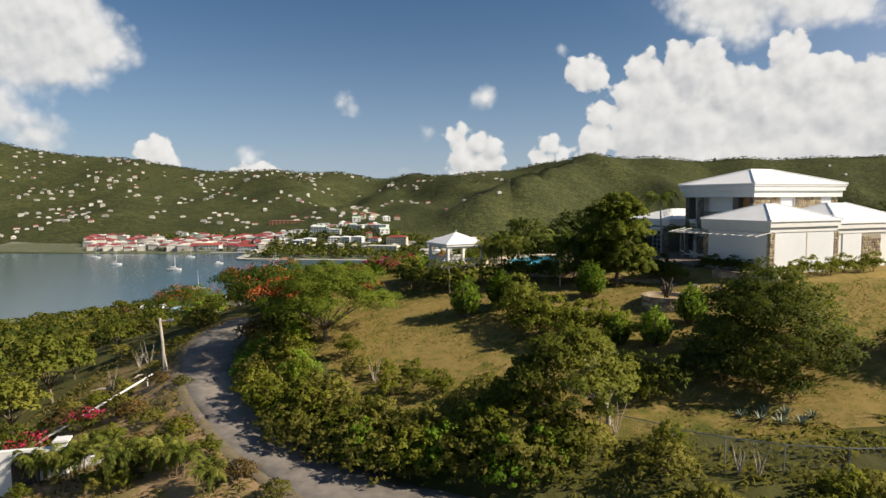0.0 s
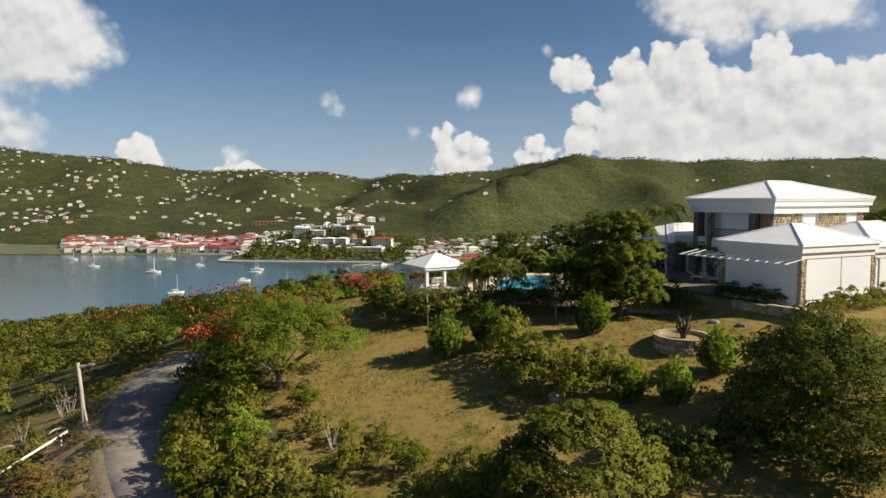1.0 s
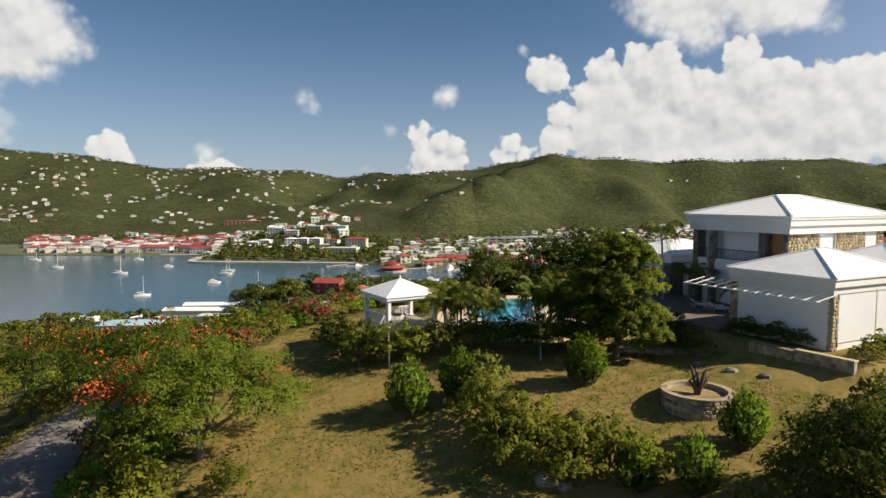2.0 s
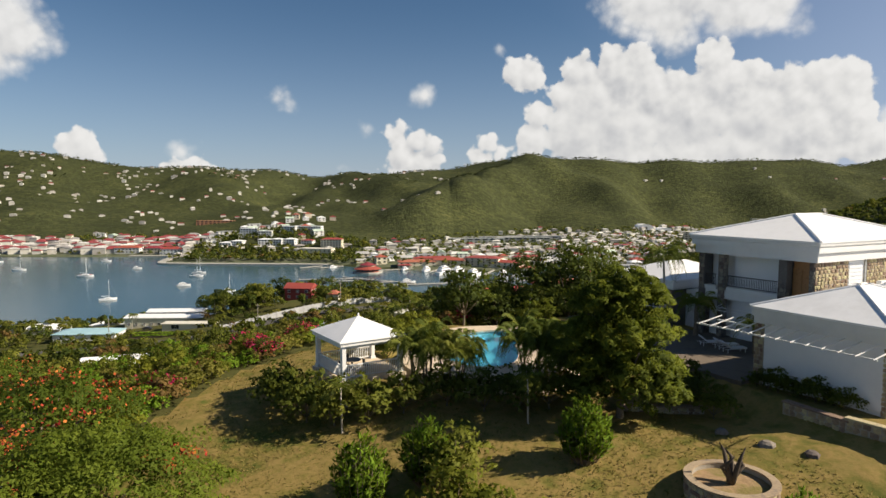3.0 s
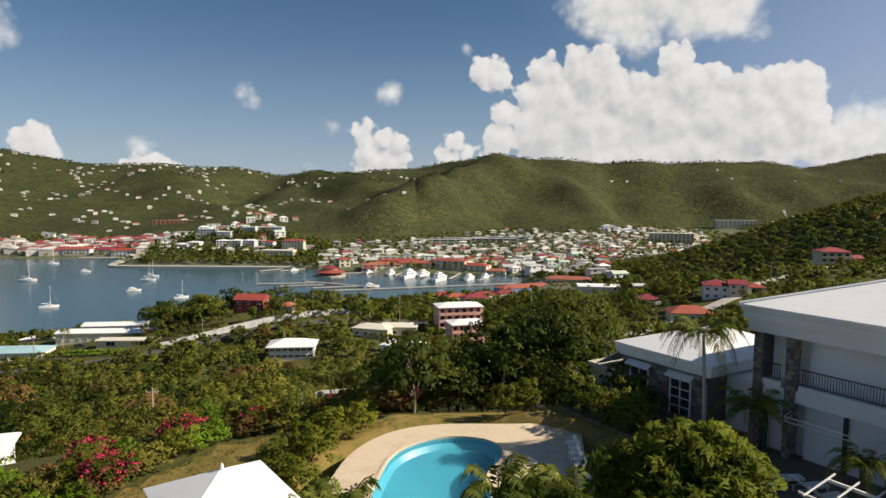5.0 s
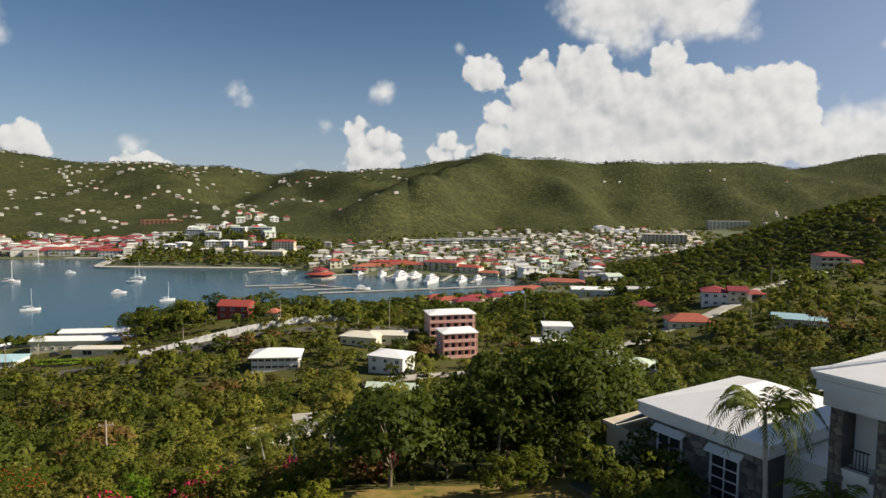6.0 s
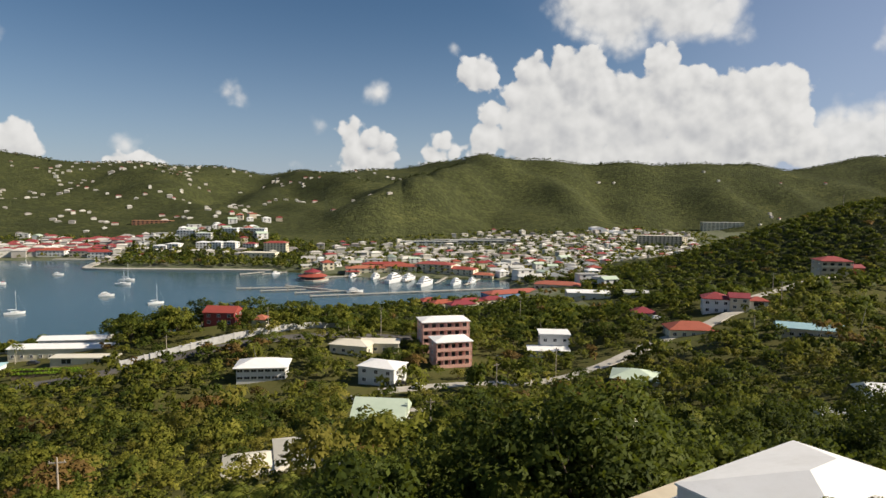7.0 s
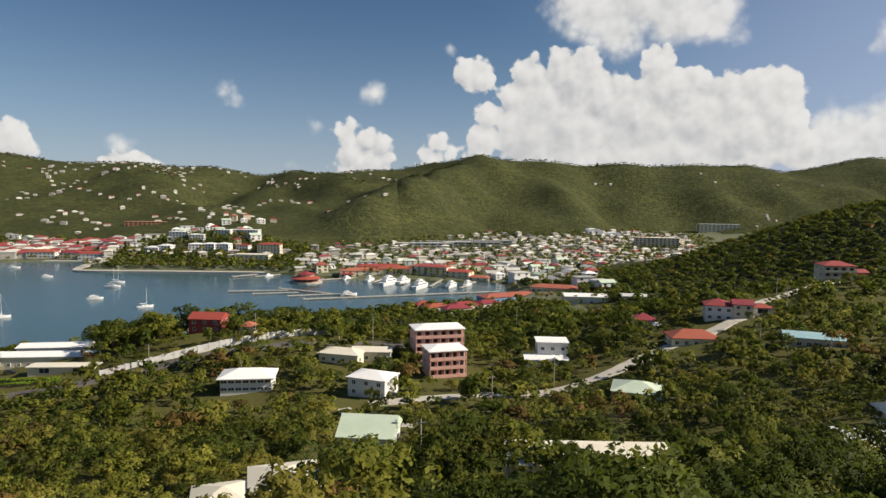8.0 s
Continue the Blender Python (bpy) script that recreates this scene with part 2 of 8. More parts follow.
M["gravel"] = surface("gravel_verge", [(0.11, 0.09, 0.055), (0.20, 0.165, 0.115), (0.13, 0.12, 0.06)], size=2, rough=0.95, grain=0.6, bump=0.8, spec=0.1)
M["earth"] = surface("red_earth", [(0.20, 0.14, 0.070), (0.34, 0.23, 0.13), (0.20, 0.17, 0.060), (0.27, 0.165, 0.09)], size=5, rough=0.95, grain=0.5, bump=0.9, spec=0.1)
M["white"] = surface("white_paint", [(0.66, 0.66, 0.645), (0.74, 0.74, 0.72), (0.70, 0.69, 0.665)], size=3, rough=0.6, grain=0.3, bump=0.1)
M["white_roof"] = surface("white_roof_coating", [(0.76, 0.76, 0.75), (0.85, 0.85, 0.84), (0.80, 0.795, 0.78)], size=4, rough=0.55, grain=0.35, bump=0.15, stain=(0.66, 0.65, 0.62))
M["shutter"] = surface("white_storm_shutter", [(0.70, 0.72, 0.74), (0.78, 0.79, 0.80)], size=2, rough=0.45, grain=0.3, bump=0.1)
M["stone"] = surface("island_stone", [(0.26, 0.21, 0.14), (0.42, 0.34, 0.22), (0.36, 0.28, 0.18), (0.22, 0.19, 0.16)], size=0.6, rough=0.9, grain=0.5, bump=0.8, per="object", spread=0.22, spec=0.2)
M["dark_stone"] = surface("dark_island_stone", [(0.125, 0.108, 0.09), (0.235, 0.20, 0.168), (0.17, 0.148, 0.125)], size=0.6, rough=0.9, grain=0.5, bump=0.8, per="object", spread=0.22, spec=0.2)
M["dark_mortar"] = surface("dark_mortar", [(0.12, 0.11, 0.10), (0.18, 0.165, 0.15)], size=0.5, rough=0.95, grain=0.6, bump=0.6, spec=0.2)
M["mortar"] = surface("mortar", [(0.30, 0.27, 0.22), (0.40, 0.36, 0.30)], size=0.5, rough=0.95, grain=0.6, bump=0.6, spec=0.2)
M["wood"] = surface("varnished_door_wood", [(0.24, 0.11, 0.035), (0.36, 0.17, 0.055), (0.30, 0.14, 0.045)], size=0.8, rough=0.45, grain=0.5, bump=0.25)
M["old_wood"] = surface("weathered_wood", [(0.26, 0.22, 0.18), (0.42, 0.37, 0.31), (0.34, 0.29, 0.24)], size=0.6, rough=0.85, grain=0.6, bump=0.5, spec=0.2)
M["bark"] = surface("bark", [(0.10, 0.075, 0.05), (0.20, 0.16, 0.115), (0.15, 0.12, 0.085)], size=0.5, rough=0.9, grain=0.6, bump=0.9, spec=0.1)
M["dead_wood"] = surface("dead_grey_wood", [(0.045, 0.036, 0.028), (0.10, 0.080, 0.062), (0.07, 0.056, 0.044)], size=0.4, rough=0.9, grain=0.6, bump=0.9, spec=0.1)
M["pale_bark"] = surface("pale_bark", [(0.34, 0.30, 0.24), (0.50, 0.46, 0.39)], size=0.5, rough=0.9, grain=0.6, bump=0.6, spec=0.1)
M["deck"] = surface("pool_deck_concrete", [(0.50, 0.40, 0.28), (0.62, 0.51, 0.37), (0.56, 0.46, 0.33)], size=2, rough=0.85, grain=0.45, bump=0.25, stain=(0.42, 0.33, 0.22), spec=0.3)
# terrace brown is darkened: the villa's shade is painted into the slab colour
M["terrace"] = surface("shade_darkened_slabs", [(0.11, 0.088, 0.066), (0.17, 0.135, 0.10), (0.14, 0.115, 0.09)], size=1.5, rough=0.85, grain=0.45, bump=0.3, spec=0.3)
M["concrete"] = surface("concrete", [(0.34, 0.32, 0.28), (0.46, 0.44, 0.39), (0.40, 0.37, 0.33)], size=2, rough=0.9, grain=0.5, bump=0.3, stain=(0.27, 0.25, 0.21), spec=0.3)
M["iron"] = surface("black_iron", [(0.02, 0.02, 0.022), (0.04, 0.04, 0.042)], size=0.5, rough=0.5, grain=0.5, bump=0.1)
M["steel"] = surface("galvanised_steel", [(0.32, 0.33, 0.33), (0.46, 0.47, 0.47)], size=0.5, rough=0.45, grain=0.5, bump=0.1, metal=0.7)
M["pane"] = surface("dark_window_glass", [(0.025, 0.03, 0.035), (0.05, 0.055, 0.06)], size=1, rough=0.2, grain=0.3, bump=0.0)
M["pool_lining"] = surface("pool_lining", [(0.045, 0.24, 0.34), (0.06, 0.29, 0.39)], size=3, rough=0.4, grain=0.3, bump=0.05)
M["plastic"] = surface("white_plastic", [(0.72, 0.72, 0.70), (0.80, 0.80, 0.78)], size=0.5, rough=0.5, grain=0.4, bump=0.05)
M["red_roof"] = surface("red_roof_paint", [(0.23, 0.034, 0.030), (0.30, 0.050, 0.042), (0.26, 0.042, 0.036)], size=3, rough=0.7, grain=0.4, bump=0.3, per="object", spread=0.10)
M["clay_roof"] = surface("terracotta_roof", [(0.28, 0.070, 0.048), (0.36, 0.105, 0.070), (0.32, 0.085, 0.056)], size=3, rough=0.75, grain=0.4, bump=0.3, per="object", spread=0.12)
M["cream_wall"] = surface("cream_render", [(0.56, 0.50, 0.37), (0.66, 0.60, 0.46), (0.60, 0.54, 0.42)], size=4, rough=0.8, grain=0.35, bump=0.15, per="object", spread=0.08)
M["cream_roof"] = surface("cream_roof_coating", [(0.64, 0.60, 0.49), (0.74, 0.70, 0.59)], size=4, rough=0.6, grain=0.35, bump=0.15, stain=(0.54, 0.49, 0.38))
M["pink_wall"] = surface("pink_render", [(0.66, 0.36, 0.30), (0.74, 0.44, 0.37), (0.70, 0.40, 0.33)], size=4, rough=0.8, grain=0.35, bump=0.15)
M["green_roof"] = surface("pale_green_metal_roof", [(0.46, 0.56, 0.44), (0.56, 0.65, 0.53)], size=3, rough=0.55, grain=0.35, bump=0.15)
M["blue_roof"] = surface("pale_blue_metal_roof", [(0.28, 0.45, 0.50), (0.38, 0.56, 0.60)], size=3, rough=0.5, grain=0.35, bump=0.15)
M["grey_roof"] = surface("grey_metal_roof", [(0.40, 0.40, 0.38), (0.55, 0.54, 0.51)], size=3, rough=0.6, grain=0.4, bump=0.2, per="object", spread=0.16)
M["blue_wall"] = surface("blue_painted_wall", [(0.16, 0.30, 0.52), (0.22, 0.38, 0.60)], size=4, rough=0.75, grain=0.3, bump=0.1)
M["yellow_wall"] = surface("yellow_painted_wall", [(0.58, 0.44, 0.06), (0.66, 0.52, 0.10)], size=4, rough=0.75, grain=0.3, bump=0.1)
M["far_wall"] = surface("far_town_wall", [(0.36, 0.34, 0.29), (0.58, 0.56, 0.51), (0.47, 0.43, 0.36)], size=6, rough=0.85, grain=0.3, bump=0.0, per="island", spread=0.12)
M["far_roof"] = surface("far_town_roof", [(0.22, 0.20, 0.18), (0.56, 0.54, 0.51), (0.36, 0.31, 0.26)], size=40, rough=0.75, grain=0.3, bump=0.0, per="island", spread=0.2)
M["terracotta"] = surface("terracotta_render", [(0.40, 0.17, 0.09), (0.50, 0.24, 0.13), (0.45, 0.20, 0.11)], size=4, rough=0.85, grain=0.4, bump=0.1)
M["grey_wall"] = surface("grey_boundary_wall", [(0.48, 0.48, 0.47), (0.60, 0.60, 0.59), (0.54, 0.54, 0.53)], size=4, rough=0.85, grain=0.4, bump=0.2, stain=(0.40, 0.39, 0.36))
M["hull"] = surface("white_hull", [(0.76, 0.77, 0.78), (0.82, 0.83, 0.83)], size=3, rough=0.35, grain=0.3, bump=0.0)
M["red_hull"] = surface("red_hull", [(0.35, 0.03, 0.03), (0.45, 0.05, 0.04)], size=3, rough=0.4, grain=0.3, bump=0.0)
M["car_paint"] = surface("dark_car_paint", [(0.03, 0.032, 0.036), (0.05, 0.052, 0.056)], size=1, rough=0.3, grain=0.3, bump=0.0)
M["flower"] = surface("bougainvillea_bracts", [(0.26, 0.015, 0.05), (0.38, 0.03, 0.08), (0.32, 0.02, 0.06)], size=1, rough=0.7, grain=0.5, bump=0.0, per="island", spread=0.15, spec=0.1)
M["flame"] = surface("flame_tree_blossom", [(0.30, 0.055, 0.022), (0.40, 0.095, 0.030), (0.26, 0.050, 0.022)], size=1, rough=0.7, grain=0.5, bump=0.0, per="island", spread=0.15, spec=0.1)
M["leaf"] = leafy("broad_leaves", (0.066, 0.084, 0.013), (0.148, 0.164, 0.023), (0.265, 0.255, 0.044))
M["leaf_dark"] = leafy("dark_glossy_leaves", (0.036, 0.054, 0.011), (0.084, 0.108, 0.018), (0.195, 0.210, 0.034), glow=0.36)
M["leaf_mango"] = leafy("long_glossy_mango_leaves", (0.060, 0.086, 0.013), (0.175, 0.205, 0.026), (0.400, 0.395, 0.055), glow=0.45, patch=1.3)
M["leaf_bright"] = leafy("bright_shrub_leaves", (0.135, 0.230, 0.018), (0.24, 0.37, 0.034), (0.35, 0.46, 0.055), glow=0.5)
M["leaf_lime"] = leafy("lime_feathery_leaves", (0.115, 0.135, 0.016), (0.220, 0.232, 0.028), (0.35, 0.335, 0.050), glow=0.50)
M["leaf_flame"] = leafy("feathery_flame_tree_leaves", (0.080, 0.118, 0.016), (0.165, 0.215, 0.026), (0.280, 0.315, 0.044), glow=0.5)
M["leaf_olive"] = leafy("olive_scrub_leaves", (0.130, 0.128, 0.025), (0.250, 0.228, 0.046), (0.37, 0.320, 0.076), glow=0.46)
M["leaf_rust"] = leafy("rusty_scrub_leaves", (0.11, 0.075, 0.026), (0.20, 0.125, 0.042), (0.27, 0.18, 0.065))
M["palm"] = leafy("palm_fronds", (0.080, 0.110, 0.018), (0.185, 0.205, 0.034), (0.38, 0.335, 0.085))
M["woods"] = leafy("mixed_scrub_woodland", (0.064, 0.080, 0.015), (0.168, 0.176, 0.027), (0.330, 0.305, 0.056), patch=4.2, spread=0.13)
# distant trees: a little aerial haze is mixed into these greyer, bluer greens
M["hazed_woods"] = leafy("hazed_hill_woods", (0.050, 0.062, 0.028), (0.066, 0.080, 0.033), (0.090, 0.102, 0.040), patch=60.0, spread=0.10, glow=0.10)
M["straw"] = leafy("dry_grass_blades", (0.128, 0.130, 0.029), (0.232, 0.186, 0.054), (0.355, 0.264, 0.100), glow=0.3, patch=2.6, spread=0.22)

# water: sea and pool
def water(name, colour, rough, wave, strength):
    m = bpy.data.materials.new(name)
    m.use_nodes = True
    t = m.node_tree
    b = t.nodes["Principled BSDF"]
    pos = t.nodes.new("ShaderNodeTexCoord")
    big = node(t, "ShaderNodeTexNoise", Scale=0.006, Detail=4.0)
    t.links.new(pos.outputs["Object"], big.inputs["Vector"])
    t.links.new(mix(t, big.outputs[0], colour, tuple(c * 1.35 for c in colour)), b.inputs["Base Color"])
    b.inputs["Roughness"].default_value, b.inputs["IOR"].default_value = rough, 1.33
    n = node(t, "ShaderNodeTexNoise", Scale=wave, Detail=5.0)
    t.links.new(pos.outputs["Object"], n.inputs["Vector"])
    bp = node(t, "ShaderNodeBump", Strength=strength, Distance=0.3)
    t.links.new(n.outputs[0], bp.inputs["Height"])
    t.links.new(bp.outputs[0], b.inputs["Normal"])
    return m


M["sea"] = water("sea_water", (0.042, 0.082, 0.100), 0.18, 0.35, 0.08)
M["pool_water"] = bpy.data.materials.new("pool_water")
M["pool_water"].use_nodes = True
_b = M["pool_water"].node_tree.nodes["Principled BSDF"]
_b.inputs["Base Color"].default_value, _b.inputs["Roughness"].default_value = (0.75, 0.97, 1.0, 1), 0.03
_b.inputs["Transmission Weight"].default_value, _b.inputs["IOR"].default_value = 1.0, 1.33


# ---- the lie of the land ----
def sstep(a, b, x):
    t = np.clip((x - a) / (b - a), 0.0, 1.0)
    return t * t * (3.0 - 2.0 * t)


def smooth_interp(x, xs, ys, w):
    return sum(np.interp(x + k * w, xs, ys) for k in (-1.0, -0.5, 0.0, 0.5, 1.0)) / 5.0


def near_shore(x):
    return smooth_interp(x, (-900, -300, -240, -200, -100, 0, 100, 130), (250, 400, 475, 505, 562, 602, 650, 740), 12)


def far_shore(x):
    return smooth_interp(x, (-1700, -520, -405, -395, -380, -300, -160, -100, -6, 98, 130), (880, 925, 935, 905, 838, 837, 832, 800, 762, 764, 735), 4)


def rolling(x, y, size, seed):
    """Smooth rolling noise from a few crossed waves."""
    u, v = x / size, y / size
    return (np.sin(u * 1.9 + 1.3 * np.sin(v * 1.1 + seed) + seed * 2.1) + np.sin(v * 2.3 + 1.1 * np.sin(u * 1.7 - seed) + seed)
            + 0.5 * np.sin((u + v) * 3.7 + seed * 5) + 0.5 * np.sin((u - v) * 4.3 + seed * 3)) / 3.0


def height(x, y):
    """Height of the ground over the sea."""
    x, y = np.asarray(x, float), np.asarray(y, float)
    # the ridge with the villa, falling away towards the bay
    ridge = smooth_interp(y, (-60, 10, 38, 50, 62, 68, 76, 95, 103, 138, 167, 200, 235, 290, 335, 400, 480), (60, 64.8, 67.4, 69.6, 72.0, 73.2, 74.2, 73.8, 70.5, 58, 48.5, 41, 34, 31, 31, 19, 5), 3)
    side = smooth_interp(x, (-300, -100, -60, -40, -31, -20, -8, 0, 12, 25, 60, 110), (-62, -25, -13.5, -7.5, -4.4, -2.2, -1.2, 0, 1.3, 3.0, 3.0, -3), 2)
    left_far = np.where(x < 0, 0.055 * (x + 20) * (x < -20), np.interp(x, (0, 50, 130, 220), (0, 1, 17, 17)))
    w = sstep(95, 200, y)
    right_keep = np.where(x > 0, 1.0 - sstep(60, 71, y) * (x < 60), 1.0)
    near = ridge + side * (1 - w) * right_keep + left_far * w
    # wooded knoll and the hill on the far side of the hollow
    near = near + 9 * np.exp(-((x + 72) / 60) ** 2 - ((y - 340) / 45) ** 2)
    near = near + 14 * np.exp(-((x - 225) / 60) ** 2 - ((y - 388) / 50) ** 2)
    hx, hy = x - 500, y - 625
    near = near + 94 * np.exp(-(hx * hx) / (2 * 152.0 ** 2) - hy * hy / (2 * 150.0 ** 2)) * sstep(100, 330, y)
    s = near_shore(x) - y
    cap = 0.06 * s + 0.0009 * np.maximum(s - 60, 0) ** 2 + 0.3
    hill = 94 * np.exp(-(hx * hx) / (2 * 152.0 ** 2) - hy * hy / (2 * 150.0 ** 2))
    knee = sstep(350, 470, y)
    dry = near * (1 - knee) + (3.5 + hill + 14 * np.exp(-((x - 225) / 60) ** 2 - ((y - 388) / 50) ** 2)) * knee
    wet = np.where(y > 740, -4.0, np.minimum(near, np.maximum(cap, -4.0)))
    t = sstep(92, 135, x)
    near = wet * (1 - t) + dry * t
    # far shore, the town behind it and the hills
    shore = y - far_shore(x)
    flat = np.clip(0.12 * shore + 0.3, -4, 2.6) + 0.004 * np.clip(shore, 0, 900)
    foot = smooth_interp(x, (-2600, -1700, -900, -420, -300, -120, 0, 150, 420, 700, 1100, 2600), (950, 930, 960, 965, 880, 930, 1130, 1330, 1420, 1700, 1500, 1400), 40)
    crest_y = smooth_interp(x, (-2600, -1700, -900, -300, 0, 300, 2600), (1900, 2000, 2250, 2350, 2250, 2100, 2300), 100)
    crest_z = smooth_interp(x, (-2600, -1800, -1560, -1160, -800, -640, -500, -330, -160, 0, 180, 400, 560, 800, 1050, 1230, 1330, 1520, 1900, 2600),
                            (275, 272, 240, 184, 168, 176, 140, 158, 166, 178, 198, 206, 190, 197, 200, 190, 182, 226, 235, 220), 45)
    up = np.clip((y - foot) / (crest_y - foot), 0, 1.6)
    rise = np.where(up < 1, up ** 1.35 * (1.35 - 0.35 * up), 1 - 0.35 * (up - 1))
    gully = rolling(x + 0.25 * y, y * 0.35, 150, 2.0) * 36 + rolling(x, y, 60, 4.0) * 6
    hills = crest_z * rise + gully * np.clip(up * 2.2, 0, 1) * np.clip((1.15 - up) * 2.5, 0, 1)
    # ridges and gullies that run down the hillside
    fold = x - 0.10 * (y - 1450) + 38 * np.sin(y / 210.0 + x / 300.0) + 22 * np.sin(x / 83.0)
    hills = hills + (24 * (np.abs(np.sin(fold * math.pi / 235)) - 0.64) * (0.35 + 0.65 * sstep(-250, 50, x)) + 4 * (np.abs(np.sin((fold + 0.35 * y) * math.pi / 83)) - 0.64)) * np.clip(up * 3.0, 0, 1) * np.clip((0.98 - up) * 3.0, 0, 1)
    # a spur that comes down to the town
    sx = x - smooth_interp(y, (1100, 1400, 1800, 2200), (-120, -20, 110, 230), 60)
    spur = 72 * np.exp(-(sx / 105) ** 2) * sstep(1080, 1500, y) * (1 - sstep(1750, 2200, y))
    # low hill with the white hotels
    knob = 24 * np.exp(-((x + 260) / 130) ** 2 - ((y - 1010) / 90) ** 2)
    far = flat + np.where(y > foot, hills, 0) + spur + knob * sstep(10, 60, shore)
    return np.maximum(np.maximum(near, far), -4.0)


ROAD = ((60, 14), (34, 20), (18, 24.5), (6, 28.5), (-2, 31.5), (-9, 35.5), (-16, 41.5), (-23.5, 50), (-28.5, 58.5), (-29.3, 64), (-27.5, 68))


def along(poly, step):
    """Evenly spaced places on a smoothed line."""
    p = np.array(poly, float)
    for _ in range(3):
        q = np.empty((2 * len(p), 2))
        q[0::2] = 0.75 * p + 0.25 * np.roll(p, -1, 0)
        q[1::2] = 0.25 * p + 0.75 * np.roll(p, -1, 0)
        p = np.vstack((p[:1], q[:-2], p[-1:]))
    d = np.concatenate(([0], np.cumsum(np.hypot(*np.diff(p, axis=0).T))))
    n = max(2, int(d[-1] / step))
    s = np.linspace(0, d[-1], n + 1)
    return np.column_stack((np.interp(s, d, p[:, 0]), np.interp(s, d, p[:, 1])))


ROAD_LINE = along(ROAD, 1.0)
ROAD_Z = height(ROAD_LINE[:, 0] + 0.8, ROAD_LINE[:, 1]) - 0.3
ROAD_Z = np.convolve(np.pad(ROAD_Z, 5, mode="edge"), np.ones(11) / 11, mode="valid")


def road_gap(x, y):
    """Distance to the middle of the road, and the road's height there."""
    x, y = np.asarray(x, float), np.asarray(y, float)
    d = np.hypot(x[..., None] - ROAD_LINE[:, 0], y[..., None] - ROAD_LINE[:, 1])
    k = d.argmin(-1)
    return np.take_along_axis(d, k[..., None], -1)[..., 0], ROAD_Z[k]


HOUSE_TURN = radians(29.8)
E1 = np.array((math.cos(HOUSE_TURN), math.sin(HOUSE_TURN)))
E2 = np.array((-math.sin(HOUSE_TURN), math.cos(HOUSE_TURN)))


def villa_uv(x, y):
    """Along the villa's two directions, from the front corner of its upper storey."""
    dx, dy = np.asarray(x) - 27.1, np.asarray(y) - 74.9
    return dx * E1[0] + dy * E1[1], dx * E2[0] + dy * E2[1]


def ground_z(x, y):
    """The ground as built: the land with the road cut in, the villa's terrace and the pool's bed."""
    x, y = np.asarray(x, float), np.asarray(y, float)
    z = height(x, y)
    if np.any((np.abs(x) < 70) & (y < 140)):
        d, rz = road_gap(x, y)
        t = 1 - sstep(2.9, 5.5, d)
        z = z * (1 - t) + (rz - 0.12) * t
        u, v = villa_uv(x, y)
        inside = sstep(-12.0, -9.5, u) * (1 - sstep(16.5, 20, u)) * sstep(-13.5, -12.2, v) * (1 - sstep(22, 26, v)) * sstep(-27, -22, u + v)
        z = z * (1 - inside) + 75.0 * inside
        # hollow for the pool and its surround
        hollow = (1 - sstep(6.5, 8.5, np.hypot((x - 5.0) / 1.32, (y - 81.5) / 1.22)))
        z = z * (1 - hollow) + np.minimum(z, 72.3) * hollow
    return z


